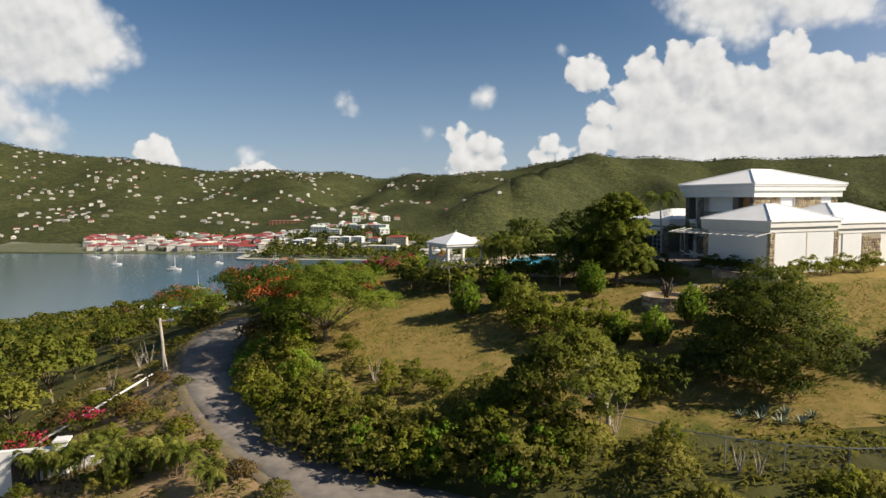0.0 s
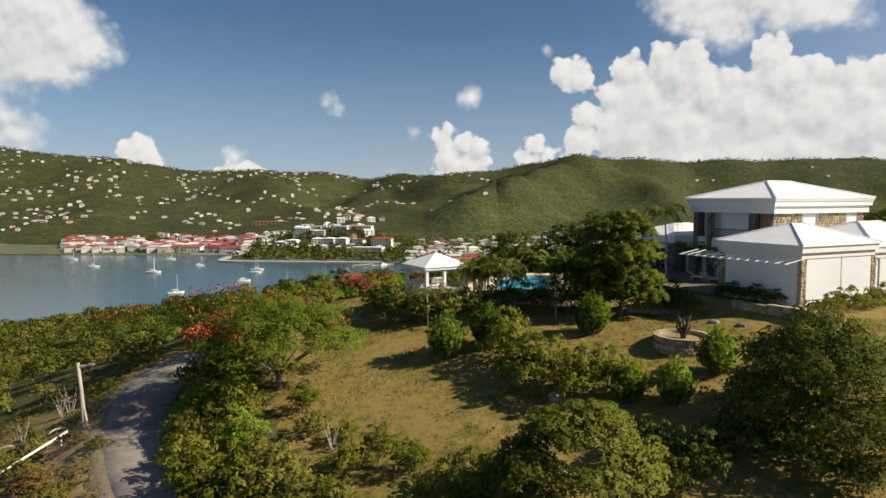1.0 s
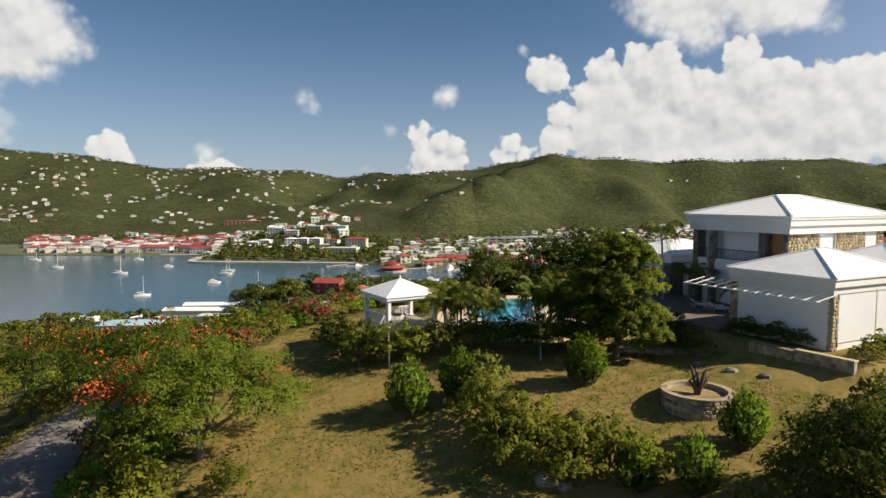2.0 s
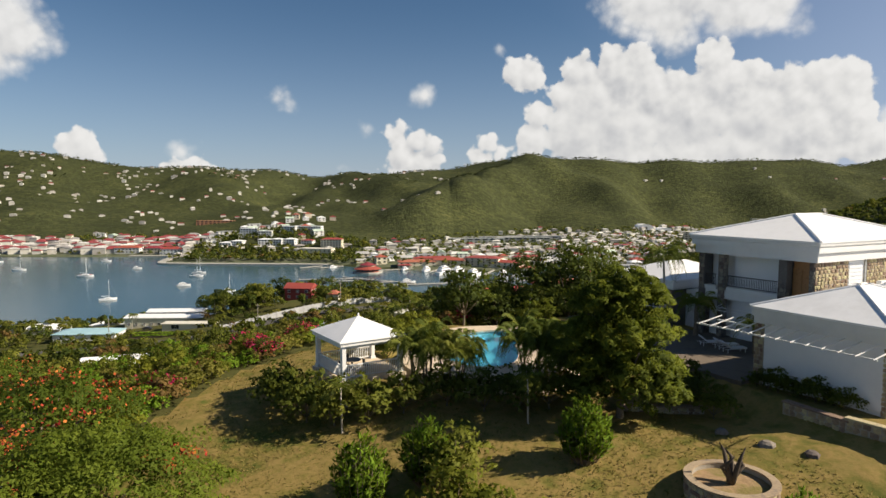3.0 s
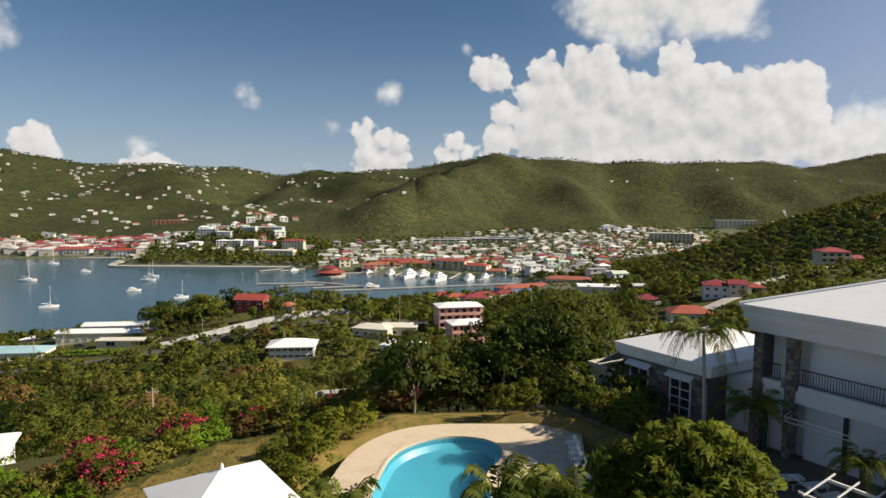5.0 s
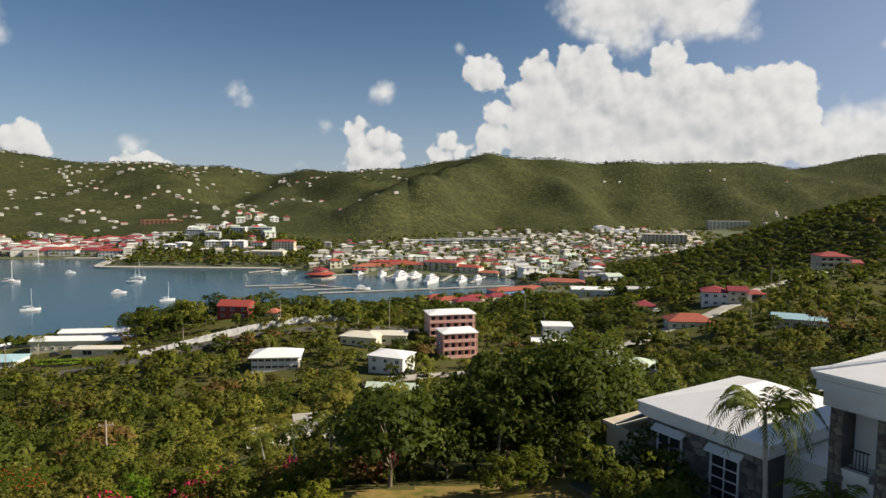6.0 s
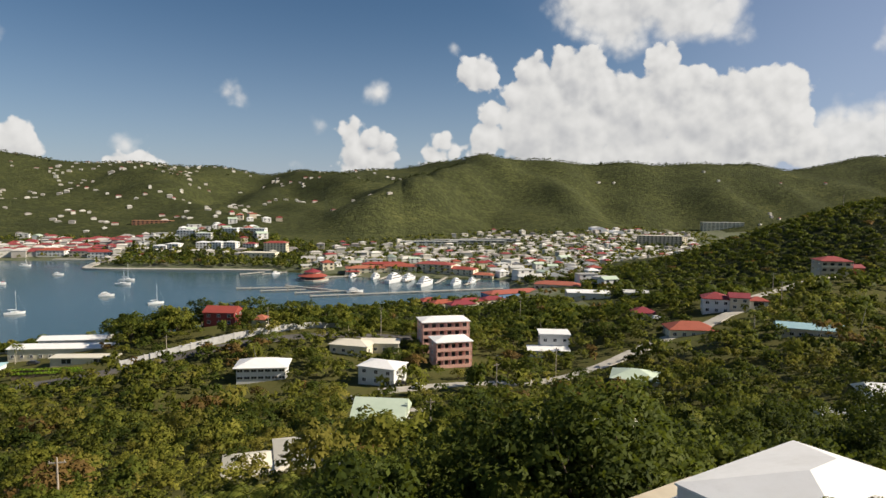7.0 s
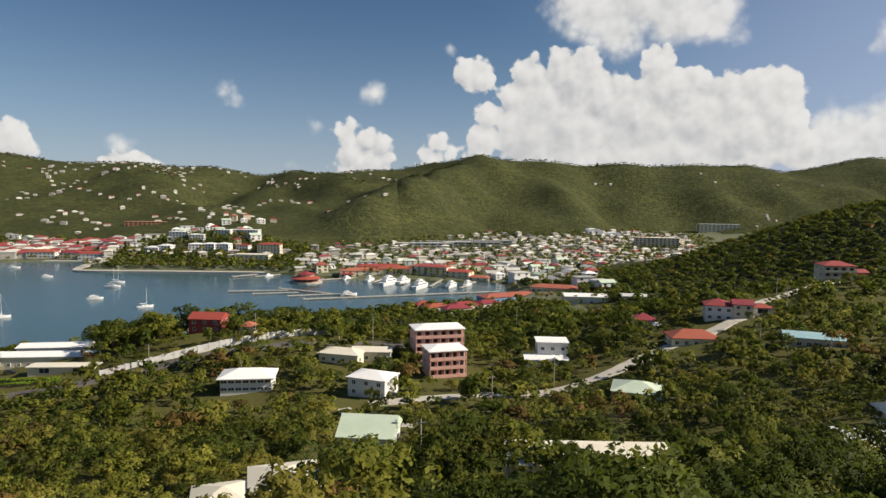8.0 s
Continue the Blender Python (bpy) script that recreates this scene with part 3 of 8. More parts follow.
# ---- building tools ----
class Geo:
    """Collects corners and faces of one mesh."""
    def __init__(self):
        self.v, self.f = [], []

    def add(self, verts, faces, m=None):
        k = len(self.v)
        self.v += [tuple(m @ Vector(p)) for p in verts] if m is not None else [tuple(p) for p in verts]
        self.f += [tuple(i + k for i in f) for f in faces]
        return self

    def box(self, x0, y0, z0, x1, y1, z1, m=None, chamfer=0.0):
        if not chamfer:
            return self.add([(x, y, z) for z in (z0, z1) for x, y in ((x0, y0), (x1, y0), (x1, y1), (x0, y1))],
                            [(3, 2, 1, 0), (4, 5, 6, 7), (0, 1, 5, 4), (1, 2, 6, 5), (2, 3, 7, 6), (3, 0, 4, 7)], m)
        c = chamfer
        ring = lambda z, i: [(x0 + i, y0 + c + i, z), (x0 + c + i, y0 + i, z), (x1 - c - i, y0 + i, z), (x1 - i, y0 + c + i, z), (x1 - i, y1 - c - i, z), (x1 - c - i, y1 - i, z), (x0 + c + i, y1 - i, z), (x0 + i, y1 - c - i, z)]
        return self.loft([ring(z0, 0), ring(z1 - c, 0), ring(z1, c * 0.7)], m)

    def loft(self, rings, m=None, caps=True):
        n = len(rings[0])
        faces = [(r * n + i, r * n + (i + 1) % n, (r + 1) * n + (i + 1) % n, (r + 1) * n + i) for r in range(len(rings) - 1) for i in range(n)]
        if caps:
            faces += [tuple(range(n))[::-1], tuple(range((len(rings) - 1) * n, len(rings) * n))]
        return self.add([p for r in rings for p in r], faces, m)

    def prism(self, poly, z0, z1, m=None):
        return self.loft([[(x, y, z0) for x, y in poly], [(x, y, z1) for x, y in poly]], m)

    def tube(self, points, radii, n=7):
        pts = [Vector(p) for p in points]
        rings = []
        for i, p in enumerate(pts):
            d = (pts[min(i + 1, len(pts) - 1)] - pts[max(i - 1, 0)]).normalized()
            a = d.orthogonal().normalized() if abs(d.z) < 0.9 else Vector((1, 0, 0)).cross(d).normalized()
            b = d.cross(a)
            r = radii[i] if isinstance(radii, (list, tuple)) else radii
            rings.append([p + (a * math.cos(k * math.tau / n) + b * math.sin(k * math.tau / n)) * r for k in range(n)])
        return self.loft(rings)

    def hip(self, x0, y0, x1, y1, z, rise, ridge=None, thick=0.12, m=None):
        """A hipped roof with its edge thickness."""
        w, d = x1 - x0, y1 - y0
        cx, cy = (x0 + x1) / 2, (y0 + y1) / 2
        half = (max(w, d) - min(w, d)) / 2 if ridge is None else ridge / 2
        half = max(half, 0.05)
        a, b = ((cx - half, cy), (cx + half, cy)) if w >= d else ((cx, cy - half), (cx, cy + half))
        low = [(x0, y0, z - thick), (x1, y0, z - thick), (x1, y1, z - thick), (x0, y1, z - thick)]
        top = [(x, y, z) for x, y, _ in low]
        v = low + top + [(*a, z + rise), (*b, z + rise)]
        f = [(3, 2, 1, 0), (0, 1, 5, 4), (1, 2, 6, 5), (2, 3, 7, 6), (3, 0, 4, 7)]
        f += [(4, 5, 9, 8), (5, 6, 9), (6, 7, 8, 9), (7, 4, 8)] if w >= d else [(4, 5, 8), (5, 6, 9, 8), (6, 7, 9), (7, 4, 8, 9)]
        return self.add(v, f, m)

    def gable(self, x0, y0, x1, y1, z, rise, thick=0.12, m=None):
        """A gabled roof, ridge along x."""
        cy = (y0 + y1) / 2
        prof = [(y0, z - thick), (y1, z - thick), (y1, z), (cy, z + rise), (y0, z)]
        return self.loft([[(x0, a, b) for a, b in prof], [(x1, a, b) for a, b in prof]], m)


def mesh_of(name, geo, mats, smooth=False, slots=None):
    me = bpy.data.meshes.new(name)
    me.from_pydata(geo.v, [], geo.f)
    for m in (mats if isinstance(mats, (list, tuple)) else [mats]):
        me.materials.append(m)
    if slots is not None:
        me.polygons.foreach_set("material_index", np.asarray(slots, np.int32))
    if smooth:
        me.polygons.foreach_set("use_smooth", np.ones(len(me.polygons), bool))
    me.update()
    return me


def part(name, geo, mat, parent=None, label="", smooth=False):
    """One mesh object under a thing or a part."""
    ob = new(name, geo if isinstance(geo, bpy.types.Mesh) else mesh_of(name, geo, mat, smooth))
    if parent is not None:
        ob.parent = parent
    if label:
        ob["label"] = label
    return ob


def thing(name, x, y, z, turn=0.0, label="", category="", group="", kind="", scale=1.0):
    ob = new(name)
    ob.empty_display_size = 0.5
    ob.matrix_world = pose(x, y, z, 0, 0, turn) @ Matrix.Scale(scale, 4)
    return tagged(ob, label, category, group, kind)


def gz(x, y):
    return float(ground_z(np.array([x], float), np.array([y], float))[0])


def arrays_mesh(name, v, f, mats, slots=None, smooth=False, normals=None):
    """A mesh from numpy arrays of corners and of triangles or quads."""
    me = bpy.data.meshes.new(name)
    k = f.shape[1]
    me.vertices.add(len(v))
    me.vertices.foreach_set("co", np.ascontiguousarray(v, np.float32).ravel())
    me.loops.add(f.size)
    me.loops.foreach_set("vertex_index", np.ascontiguousarray(f, np.int32).ravel())
    me.polygons.add(len(f))
    me.polygons.foreach_set("loop_start", np.arange(0, f.size, k, dtype=np.int32))
    for m in mats:
        me.materials.append(m)
    if slots is not None:
        me.polygons.foreach_set("material_index", np.asarray(slots, np.int32))
    if smooth:
        me.polygons.foreach_set("use_smooth", np.ones(len(f), bool))
    me.update(calc_edges=True)
    if normals is not None:
        n = normals / (np.linalg.norm(normals, axis=1)[:, None] + 1e-9)
        me.polygons.foreach_set("use_smooth", np.ones(len(f), bool))
        me.normals_split_custom_set_from_vertices(n.astype(np.float32))
    return me


# ---- ground and sea ----
def spaced(lo, hi, a, b, fine, grow, most):
    """Coordinates, fine between a and b and widening outside."""
    mid = list(np.arange(a, b + 1e-6, fine))
    out, s = [], fine
    x = b
    while x < hi:
        s = min(s * grow, most)
        x += s
        out.append(min(x, hi))
    left, s, x = [], fine, a
    while x > lo:
        s = min(s * grow, most)
        x -= s
        left.append(max(x, lo))
    return np.array(left[::-1] + mid + out)


gx = spaced(-4200, 4200, -46, 48, 0.9, 1.055, 60)
gy = spaced(-2500, 4600, 20, 112, 0.9, 1.042, 44)
GX, GY = np.meshgrid(gx, gy)
GZ = ground_z(GX.ravel(), GY.ravel()).reshape(GX.shape)
close = (np.hypot(GX, GY - 60) < 160)
GZ = GZ + np.where(close, rolling(GX, GY, 1.3, 1.0) * 0.07 + rolling(GX, GY, 4.2, 5.0) * 0.10, rolling(GX, GY, 14, 3.0) * 0.6) * (GZ > 0.5)
nx, ny = len(gx), len(gy)
idx = np.arange(nx * ny).reshape(ny, nx)
quads = np.stack((idx[:-1, :-1], idx[:-1, 1:], idx[1:, 1:], idx[1:, :-1]), -1).reshape(-1, 4)
cx, cy = (GX[:-1, :-1] + GX[1:, 1:]).ravel() / 2, (GY[:-1, :-1] + GY[1:, 1:]).ravel() / 2


def lawn_area(x, y):
    """Where the mown slope before the villa lies."""
    d, _ = road_gap(x, y)
    edge = rolling(x, y, 6, 2.0) * np.where(y > 66, 0.4, 1.5)
    west = np.interp(y, (36, 50, 60, 69.5, 76, 82, 87, 92, 94, 96), (-6, -13, -18, -20, -18.2, -16.8, -13.8, -11.5, -3, 8))
    return (x > west + edge) & (x < 48 + edge) & (y > 38 + edge - 0.02 * x) & (y < 100) & (d > 3.5)


slot = np.ones(len(cx), np.int32)
slot[lawn_area(cx, cy)] = 0
d_far = cy - far_shore(cx)
flat_town = ((d_far > 0) & (cy < 1750) & (height(cx, cy) < 9)) | ((cx > 100) & (cy > 470) & (height(cx, cy) < 9))
slot[(cy > 420) | (np.hypot(cx, cy) > 700)] = 2
slot[flat_town] = 3
gap_, _ = road_gap(cx, cy)
wob = rolling(cx, cy, 5.0, 6.0) * 4.0
slot[(cx > -42 + wob) & (cx < -6) & (cy > 29 + wob) & (cy < 66 + wob) & (gap_ > 2.4) & (cx < np.interp(cy, ROAD_LINE[:, 1], ROAD_LINE[:, 0]))] = 4
ground = tagged(new("ground", arrays_mesh("ground", np.column_stack((GX.ravel(), GY.ravel(), GZ.ravel())), quads, [M["grass"], M["scrub"], M["forest"], M["town_ground"], M["earth"]], slot, smooth=True)),
                "dry grass slope, scrub and wooded hills round a bay", "ground", kind="structure")

sea = Geo().add([(-4200, -2500, 0), (4200, -2500, 0), (4200, 4600, 0), (-4200, 4600, 0)], [(0, 1, 2, 3)])
tagged(part("water", sea, M["sea"]), "calm blue-green harbour water with faint ripples", "sea", kind="structure")

# the lane that climbs round the hill
rl = along(ROAD, 0.8)
tan = np.gradient(rl, axis=0)
tan /= np.linalg.norm(tan, axis=1)[:, None]
nor = np.column_stack((-tan[:, 1], tan[:, 0]))
rz = np.interp(np.arange(len(rl)) / (len(rl) - 1), np.linspace(0, 1, len(ROAD_Z)), ROAD_Z)


def strip(name, offsets, drops, mat, label, ragged=0.0):
    rows = []
    for i in range(len(rl)):
        w = ragged * (math.sin(i * 0.9) + math.sin(i * 0.37 + 1) + random.uniform(-0.6, 0.6))
        rows.append([(rl[i, 0] + nor[i, 0] * (o + (w if k in (0, len(offsets) - 1) else 0)), rl[i, 1] + nor[i, 1] * (o + (w if k in (0, len(offsets) - 1) else 0)), rz[i] + d) for k, (o, d) in enumerate(zip(offsets, drops))])
    n = len(offsets)
    g = Geo().add([p for r in rows for p in r], [(i * n + k, i * n + k + 1, (i + 1) * n + k + 1, (i + 1) * n + k) for i in range(len(rows) - 1) for k in range(n - 1)])
    ob = part(name, g, mat, smooth=True)
    return tagged(ob, label, "road", kind="structure")


strip("road", (-2.6, -2.3, -1.0, 0.0, 1.0, 2.3, 2.6), (-0.25, 0.0, 0.05, 0.06, 0.05, 0.0, -0.25), M["asphalt"], "worn grey asphalt lane, patched and dusty", 0.12)
strip("pavement", (2.0, 2.5, 3.0, 3.6), (-0.03, 0.0, -0.03, -0.4), M["gravel"], "dusty gravel verge along the asphalt lane", 0.16)


# ---- vegetation ----
def leaf_fan(centres, normals, size, rng, wide=0.55, droop=0.25, loose=0.55):
    """Kite-shaped folded leaves or leaf sprays at the centres, facing roughly along the normals; corners, faces and soft normals."""
    n = len(centres)
    base = normals / (np.linalg.norm(normals, axis=1)[:, None] + 1e-9)
    nrm = base + rng.normal(0, loose, (n, 3))
    nrm /= np.linalg.norm(nrm, axis=1)[:, None] + 1e-9
    a = np.cross(nrm, rng.normal(0, 1, (n, 3)))
    a /= np.linalg.norm(a, axis=1)[:, None] + 1e-9
    b = np.cross(nrm, a)
    s = (size * rng.uniform(0.65, 1.35, n))[:, None]
    tip = centres + a * s * 0.5 - nrm * s * droop * 0.4
    tail = centres - a * s * 0.5
    v = np.stack((tail, centres - b * s * wide * 0.5 - nrm * s * 0.08, tip, centres + b * s * wide * 0.5 - nrm * s * 0.08), 1).reshape(-1, 3)
    soft_n = 0.62 * base + 0.38 * nrm
    soft_n /= np.linalg.norm(soft_n, axis=1)[:, None] + 1e-9
    return v, np.arange(4 * n).reshape(n, 4), np.repeat(soft_n, 4, 0)


def clumps(blobs, per, rng, flat=0.8):
    """Smaller leaf clumps over big crown masses: centres and radii."""
    out = []
    for bx, by, bz, br, bh in blobs:
        for _ in range(per):
            d = rng.normal(0, 1, 3)
            d /= np.linalg.norm(d)
            if d[2] < -0.45:
                d[2] *= -0.6
            k = rng.uniform(0.62, 1.0)
            out.append((bx + d[0] * br * k, by + d[1] * br * k, bz + d[2] * bh * k, br * rng.uniform(0.20, 0.40)))
    return out


def foliage(cl, n, size, rng, wide=0.55, droop=0.25, squash=0.75, loose=0.55, up=0.35):
    c = np.array(cl)
    w = c[:, 3] ** 2
    pick = rng.choice(len(c), n, p=w / w.sum())
    d = rng.normal(0, 1, (n, 3))
    d /= np.linalg.norm(d, axis=1)[:, None]
    d[:, 2] = np.where(d[:, 2] < -0.3, -d[:, 2], d[:, 2])
    r = c[pick, 3] * rng.uniform(0.55, 1.05, n) ** 0.6
    p = c[pick, :3] + d * r[:, None] * np.array((1, 1, squash))
    return leaf_fan(p, d + np.array((0, 0, up)), size, rng, wide, droop, loose)


def trunk_geo(h, r, limbs, rng, lean=0.1, n=7):
    """A tapered trunk that forks into limbs ending at the given places."""
    g = Geo()
    lx, ly = rng.uniform(-lean, lean, 2) * h
    fork = Vector((lx * 0.6, ly * 0.6, h * 0.45))
    g.tube([(0, 0, -0.5), (0, 0, 0.0), (lx * 0.25, ly * 0.25, h * 0.22), fork], [r * 1.5, r * 1.15, r * 0.9, r * 0.7], n)
    for e in limbs:
        e = Vector(e)
        mid = fork.lerp(e, 0.5) + Vector((rng.uniform(-0.1, 0.1) * h, rng.uniform(-0.1, 0.1) * h, -0.04 * h))
        g.tube([fork - Vector((0, 0, 0.1)), mid, e], [r * 0.6, r * 0.38, r * 0.08], max(4, n - 2))
    return g


def blob_set(rng, count, spread, z, rad, tall):
    return [(*(rng.normal(0, 1, 2) * spread * 0.55), z + rng.uniform(-0.12, 0.2) * tall * 2, rad * rng.uniform(0.65, 1.1), tall * rng.uniform(0.6, 1.0)) for _ in range(count)]


def broad_tree(name, seed, blobs, leaves, size, mat, label, category="tree", trunk_h=2.0, trunk_r=0.16, per=22, wide=0.55, bark="bark", extra=None, squash=0.75, group="", droop=0.25):
    """A tree or shrub: trunk with limbs, and a crown of many leaf sprays."""
    rng = np.random.default_rng(seed)
    ob = thing(name, 0, 0, 0, 0, label, category, group)
    limbs = [(b[0] * 0.8, b[1] * 0.8, b[2] + 0.1) for b in blobs[:9]]
    part("trunk", trunk_geo(trunk_h * 2, trunk_r, limbs, rng), M[bark], ob, smooth=True)
    v, f, nn = foliage(clumps(blobs, per, rng), leaves, size, rng, wide, droop, squash)
    mid_ = np.array([np.mean([b[0] for b in blobs]), np.mean([b[1] for b in blobs]), np.mean([b[2] for b in blobs]) * 0.6])
    far_ = v - mid_
    nn = nn + 0.7 * far_ / (np.linalg.norm(far_, axis=1)[:, None] + 1e-9)
    part("crown", arrays_mesh("crown", v, f, [M[mat]], normals=nn), None, ob)
    if extra:
        e_name, e_blobs, e_n, e_size, e_mat, e_label = extra
        v, f, nn = foliage(clumps(e_blobs, per, rng), e_n, e_size, rng, 0.9)
        part(e_name, arrays_mesh(e_name, v, f, [M[e_mat]], normals=nn), None, ob, e_label)
    return ob


def put(ob, x, y, turn=0.0, scale=1.0, z=None, first=[]):
    """Stand a copy of a thing on the ground; the pattern itself is moved the first time."""
    m = pose(x, y, (gz(x, y) if z is None else z) - 0.05, 0, 0, turn)
    if ob.name not in first:
        first.append(ob.name)
        ob.matrix_world = m @ Matrix.Scale(scale, 4)
        return ob
    c = copy_thing(ob, m)
    c.scale = (scale,) * 3
    return c


def frond(g, base, heading, length, rise, fall, rng, pairs=16, leaf=0.55, stem=0.03, twist=0.0):
    """One arching feather frond with separate leaflets, into g."""
    d = Vector((math.cos(heading), math.sin(heading), 0))
    side = Vector((-d.y, d.x, 0))
    pts = []
    for i in range(7):
        s = i / 6
        pts.append(Vector(base) + d * length * (s - 0.12 * s * s) + Vector((0, 0, rise * math.sin(s * 2.0) - fall * s * s * s)))
    g.tube(pts, [stem * (1 - 0.8 * i / 6) for i in range(7)], 4)
    for k in range(pairs):
        s = 0.14 + 0.86 * k / (pairs - 1)
        a = s * 6
        i = min(5, int(a))
        p = pts[i].lerp(pts[i + 1], a - i)
        along_ = (pts[i + 1] - pts[i]).normalized()
        ll = leaf * (0.45 + 0.75 * math.sin(math.pi * min(1, s * 0.85 + 0.12))) * rng.uniform(0.85, 1.15)
        for sg in (-1, 1):
            way_ = (side * sg * 0.85 + along_ * 0.65 + Vector((0, 0, -0.38 + rng.uniform(-0.15, 0.15)))).normalized()
            tip = p + way_ * ll + Vector((0, 0, -0.18 * ll))
            w = along_ * 0.034 * (1 + leaf)
            mid = p + way_ * ll * 0.5
            g.add([p, mid + w, tip, mid - w], [(0, 1, 2, 3)])


def palm_tree(name, seed, h, fronds, length, label, leaf=0.6, stems=1, trunk_r=0.13, rise=0.9, fall=1.9, pairs=16, bark="pale_bark", lean=0.06, spread=0.0, group=""):
    rng = np.random.default_rng(seed)
    ob = thing(name, 0, 0, 0, 0, label, "palm", group)
    for s in range(stems):
        bx, by = (rng.normal(0, spread, 2) if stems > 1 else (0, 0))
        hh = h * (rng.uniform(0.55, 1.0) if stems > 1 else 1)
        tx, ty = bx * 1.7 + rng.uniform(-lean, lean) * h, by * 1.7 + rng.uniform(-lean, lean) * h
        top = Vector((tx, ty, hh))
        g = Geo().tube([(bx, by, -0.4), (bx, by, 0), (bx * 0.6 + tx * 0.4, by * 0.6 + ty * 0.4, hh * 0.5), top], [trunk_r * 1.5, trunk_r * 1.25, trunk_r, trunk_r * 0.8], 7)
        part("trunk", g, M[bark], ob, smooth=True)
        for k in range(fronds):
            fg = Geo()
            tier = k / fronds
            frond(fg, top, k * 2.39996 + rng.uniform(-0.2, 0.2), length * rng.uniform(0.8, 1.1), rise * (1.15 - tier * 0.9), fall * (0.35 + tier * 0.9), rng, pairs, leaf)
            part("frond", fg, M["palm"], ob)
    return ob


def join_copies(name, patterns, places, mats, rng, kind_label, category, slope=0.0):
    """Many plants of a wood, which nobody could count, as one mesh of leaf sprays."""
    vs, fs, ns, slots, k = [], [], [], [], 0
    at = np.array([(p[0], p[1]) for p in places])
    e = 12.0
    grad = np.column_stack((height(at[:, 0] - e, at[:, 1]) - height(at[:, 0] + e, at[:, 1]), height(at[:, 0], at[:, 1] - e) - height(at[:, 0], at[:, 1] + e), np.full(len(at), 2 * e)))
    grad /= np.linalg.norm(grad, axis=1)[:, None]
    for (x, y, z, s, hs), up_ in zip(places, grad):
        j = int(rng.integers(len(patterns)))
        v, f, nn, sl = patterns[j]
        a = rng.uniform(0, math.tau)
        c, q = math.cos(a), math.sin(a)
        vs.append(np.column_stack(((v[:, 0] * c - v[:, 1] * q) * s + x, (v[:, 0] * q + v[:, 1] * c) * s + y, v[:, 2] * s * hs + z)))
        ns.append(np.column_stack((nn[:, 0] * c - nn[:, 1] * q, nn[:, 0] * q + nn[:, 1] * c, nn[:, 2])) * (1 - slope) + up_ * slope)
        fs.append(f + k), slots.append(np.full(len(f), int(rng.choice(len(mats), p=sl))))
        k += len(v)
    me = arrays_mesh(name, np.concatenate(vs), np.concatenate(fs), mats, np.concatenate(slots), normals=np.concatenate(ns))
    return tagged(new(name, me), kind_label, category, kind="stuff")


def wood_pattern(seed, r, h, n, size, odds, loose=0.45, up=0.5):
    rng = np.random.default_rng(seed)
    blobs = [(*(rng.normal(0, 0.42, 2) * r), h * rng.uniform(0.42, 0.78), r * rng.uniform(0.42, 0.72), h * rng.uniform(0.20, 0.34)) for _ in range(5)]
    v, f, nn = foliage(clumps(blobs, 9, rng), n, size, rng, 0.58, loose=loose, up=up)
    out = v - np.array((0, 0, h * 0.35))
    return v, f, nn + 0.9 * out / (np.linalg.norm(out, axis=1)[:, None] + 1e-9), odds


# places kept free of woodland: houses, open grass, drives and views of walls
PLOTS = [(-46, 262, 11), (-40, 280, 12), (-10, 262, 10), (-9, 240, 5), (20, 283, 17), (-18, 300, 14), (59, 305, 12), (-14, 166, 9), (-4, 218, 11), (-3, 209, 11), (-2, 200, 9), (-76, 328, 9), (-16, 152, 13), (-150, 330, 20), (-128, 328, 16), (-172, 335, 18), (222, 372, 17), (238, 380, 12), (-140, 333, 18), (-118, 333, 12), (-160, 338, 14), (98, 640, 40), (142, 650, 30), (150, 580, 26), (50, 572, 30), (82, 160, 9), (76, 152, 6), (39, 164, 9), (26, 164, 8), (52, 164, 8), (105, 283, 13), (128, 305, 15), (101, 322, 9), (225, 388, 22)]
OPENINGS = [(-133, 316, 15), (-118, 303, 10), (-150, 308, 13), (-160, 298, 12), (-135, 300, 11), (-120, 294, 8), (-170, 290, 10), (-60, 252, 8), (95, 602, 26), (122, 606, 26), (62, 588, 20), (146, 610, 22), (150, 558, 24),
         (133, 250, 15), (70, 240, 9), (45, 170, 9), (86, 172, 10), (-140, 345, 24), (-165, 335, 18), (-125, 320, 14), (-76, 340, 12), (-150, 300, 10), (95, 268, 9), (75, 275, 9), (118, 290, 9), (140, 320, 10), (-33, 262, 9), (36, 292, 9), (-40, 106, 7), (-110, 300, 8)]
CLEAR = PLOTS + OPENINGS
TRACKS = [((-210, 268), (-150, 279), (-125, 283), (-106, 290), (-80, 302), (-50, 315), (-25, 325), (5, 329)), ((150, 320), (120, 297), (90, 285), (60, 262), (20, 262), (-5, 255)), ((8, 230), (-6, 236), (-12, 250)), ((135, 318), (170, 345), (215, 372))]
TRACK_PTS = np.vstack([along(t, 2.0) for t in TRACKS])


def free(x, y, margin=0.0):
    ok = np.ones(len(x), bool)
    for a, b, r in CLEAR:
        ok &= np.hypot(x - a, y - b) > r * 0.85 + margin
    ok &= np.min(np.hypot(x[:, None] - TRACK_PTS[:, 0], y[:, None] - TRACK_PTS[:, 1]), axis=1) > 6.0
    return ok


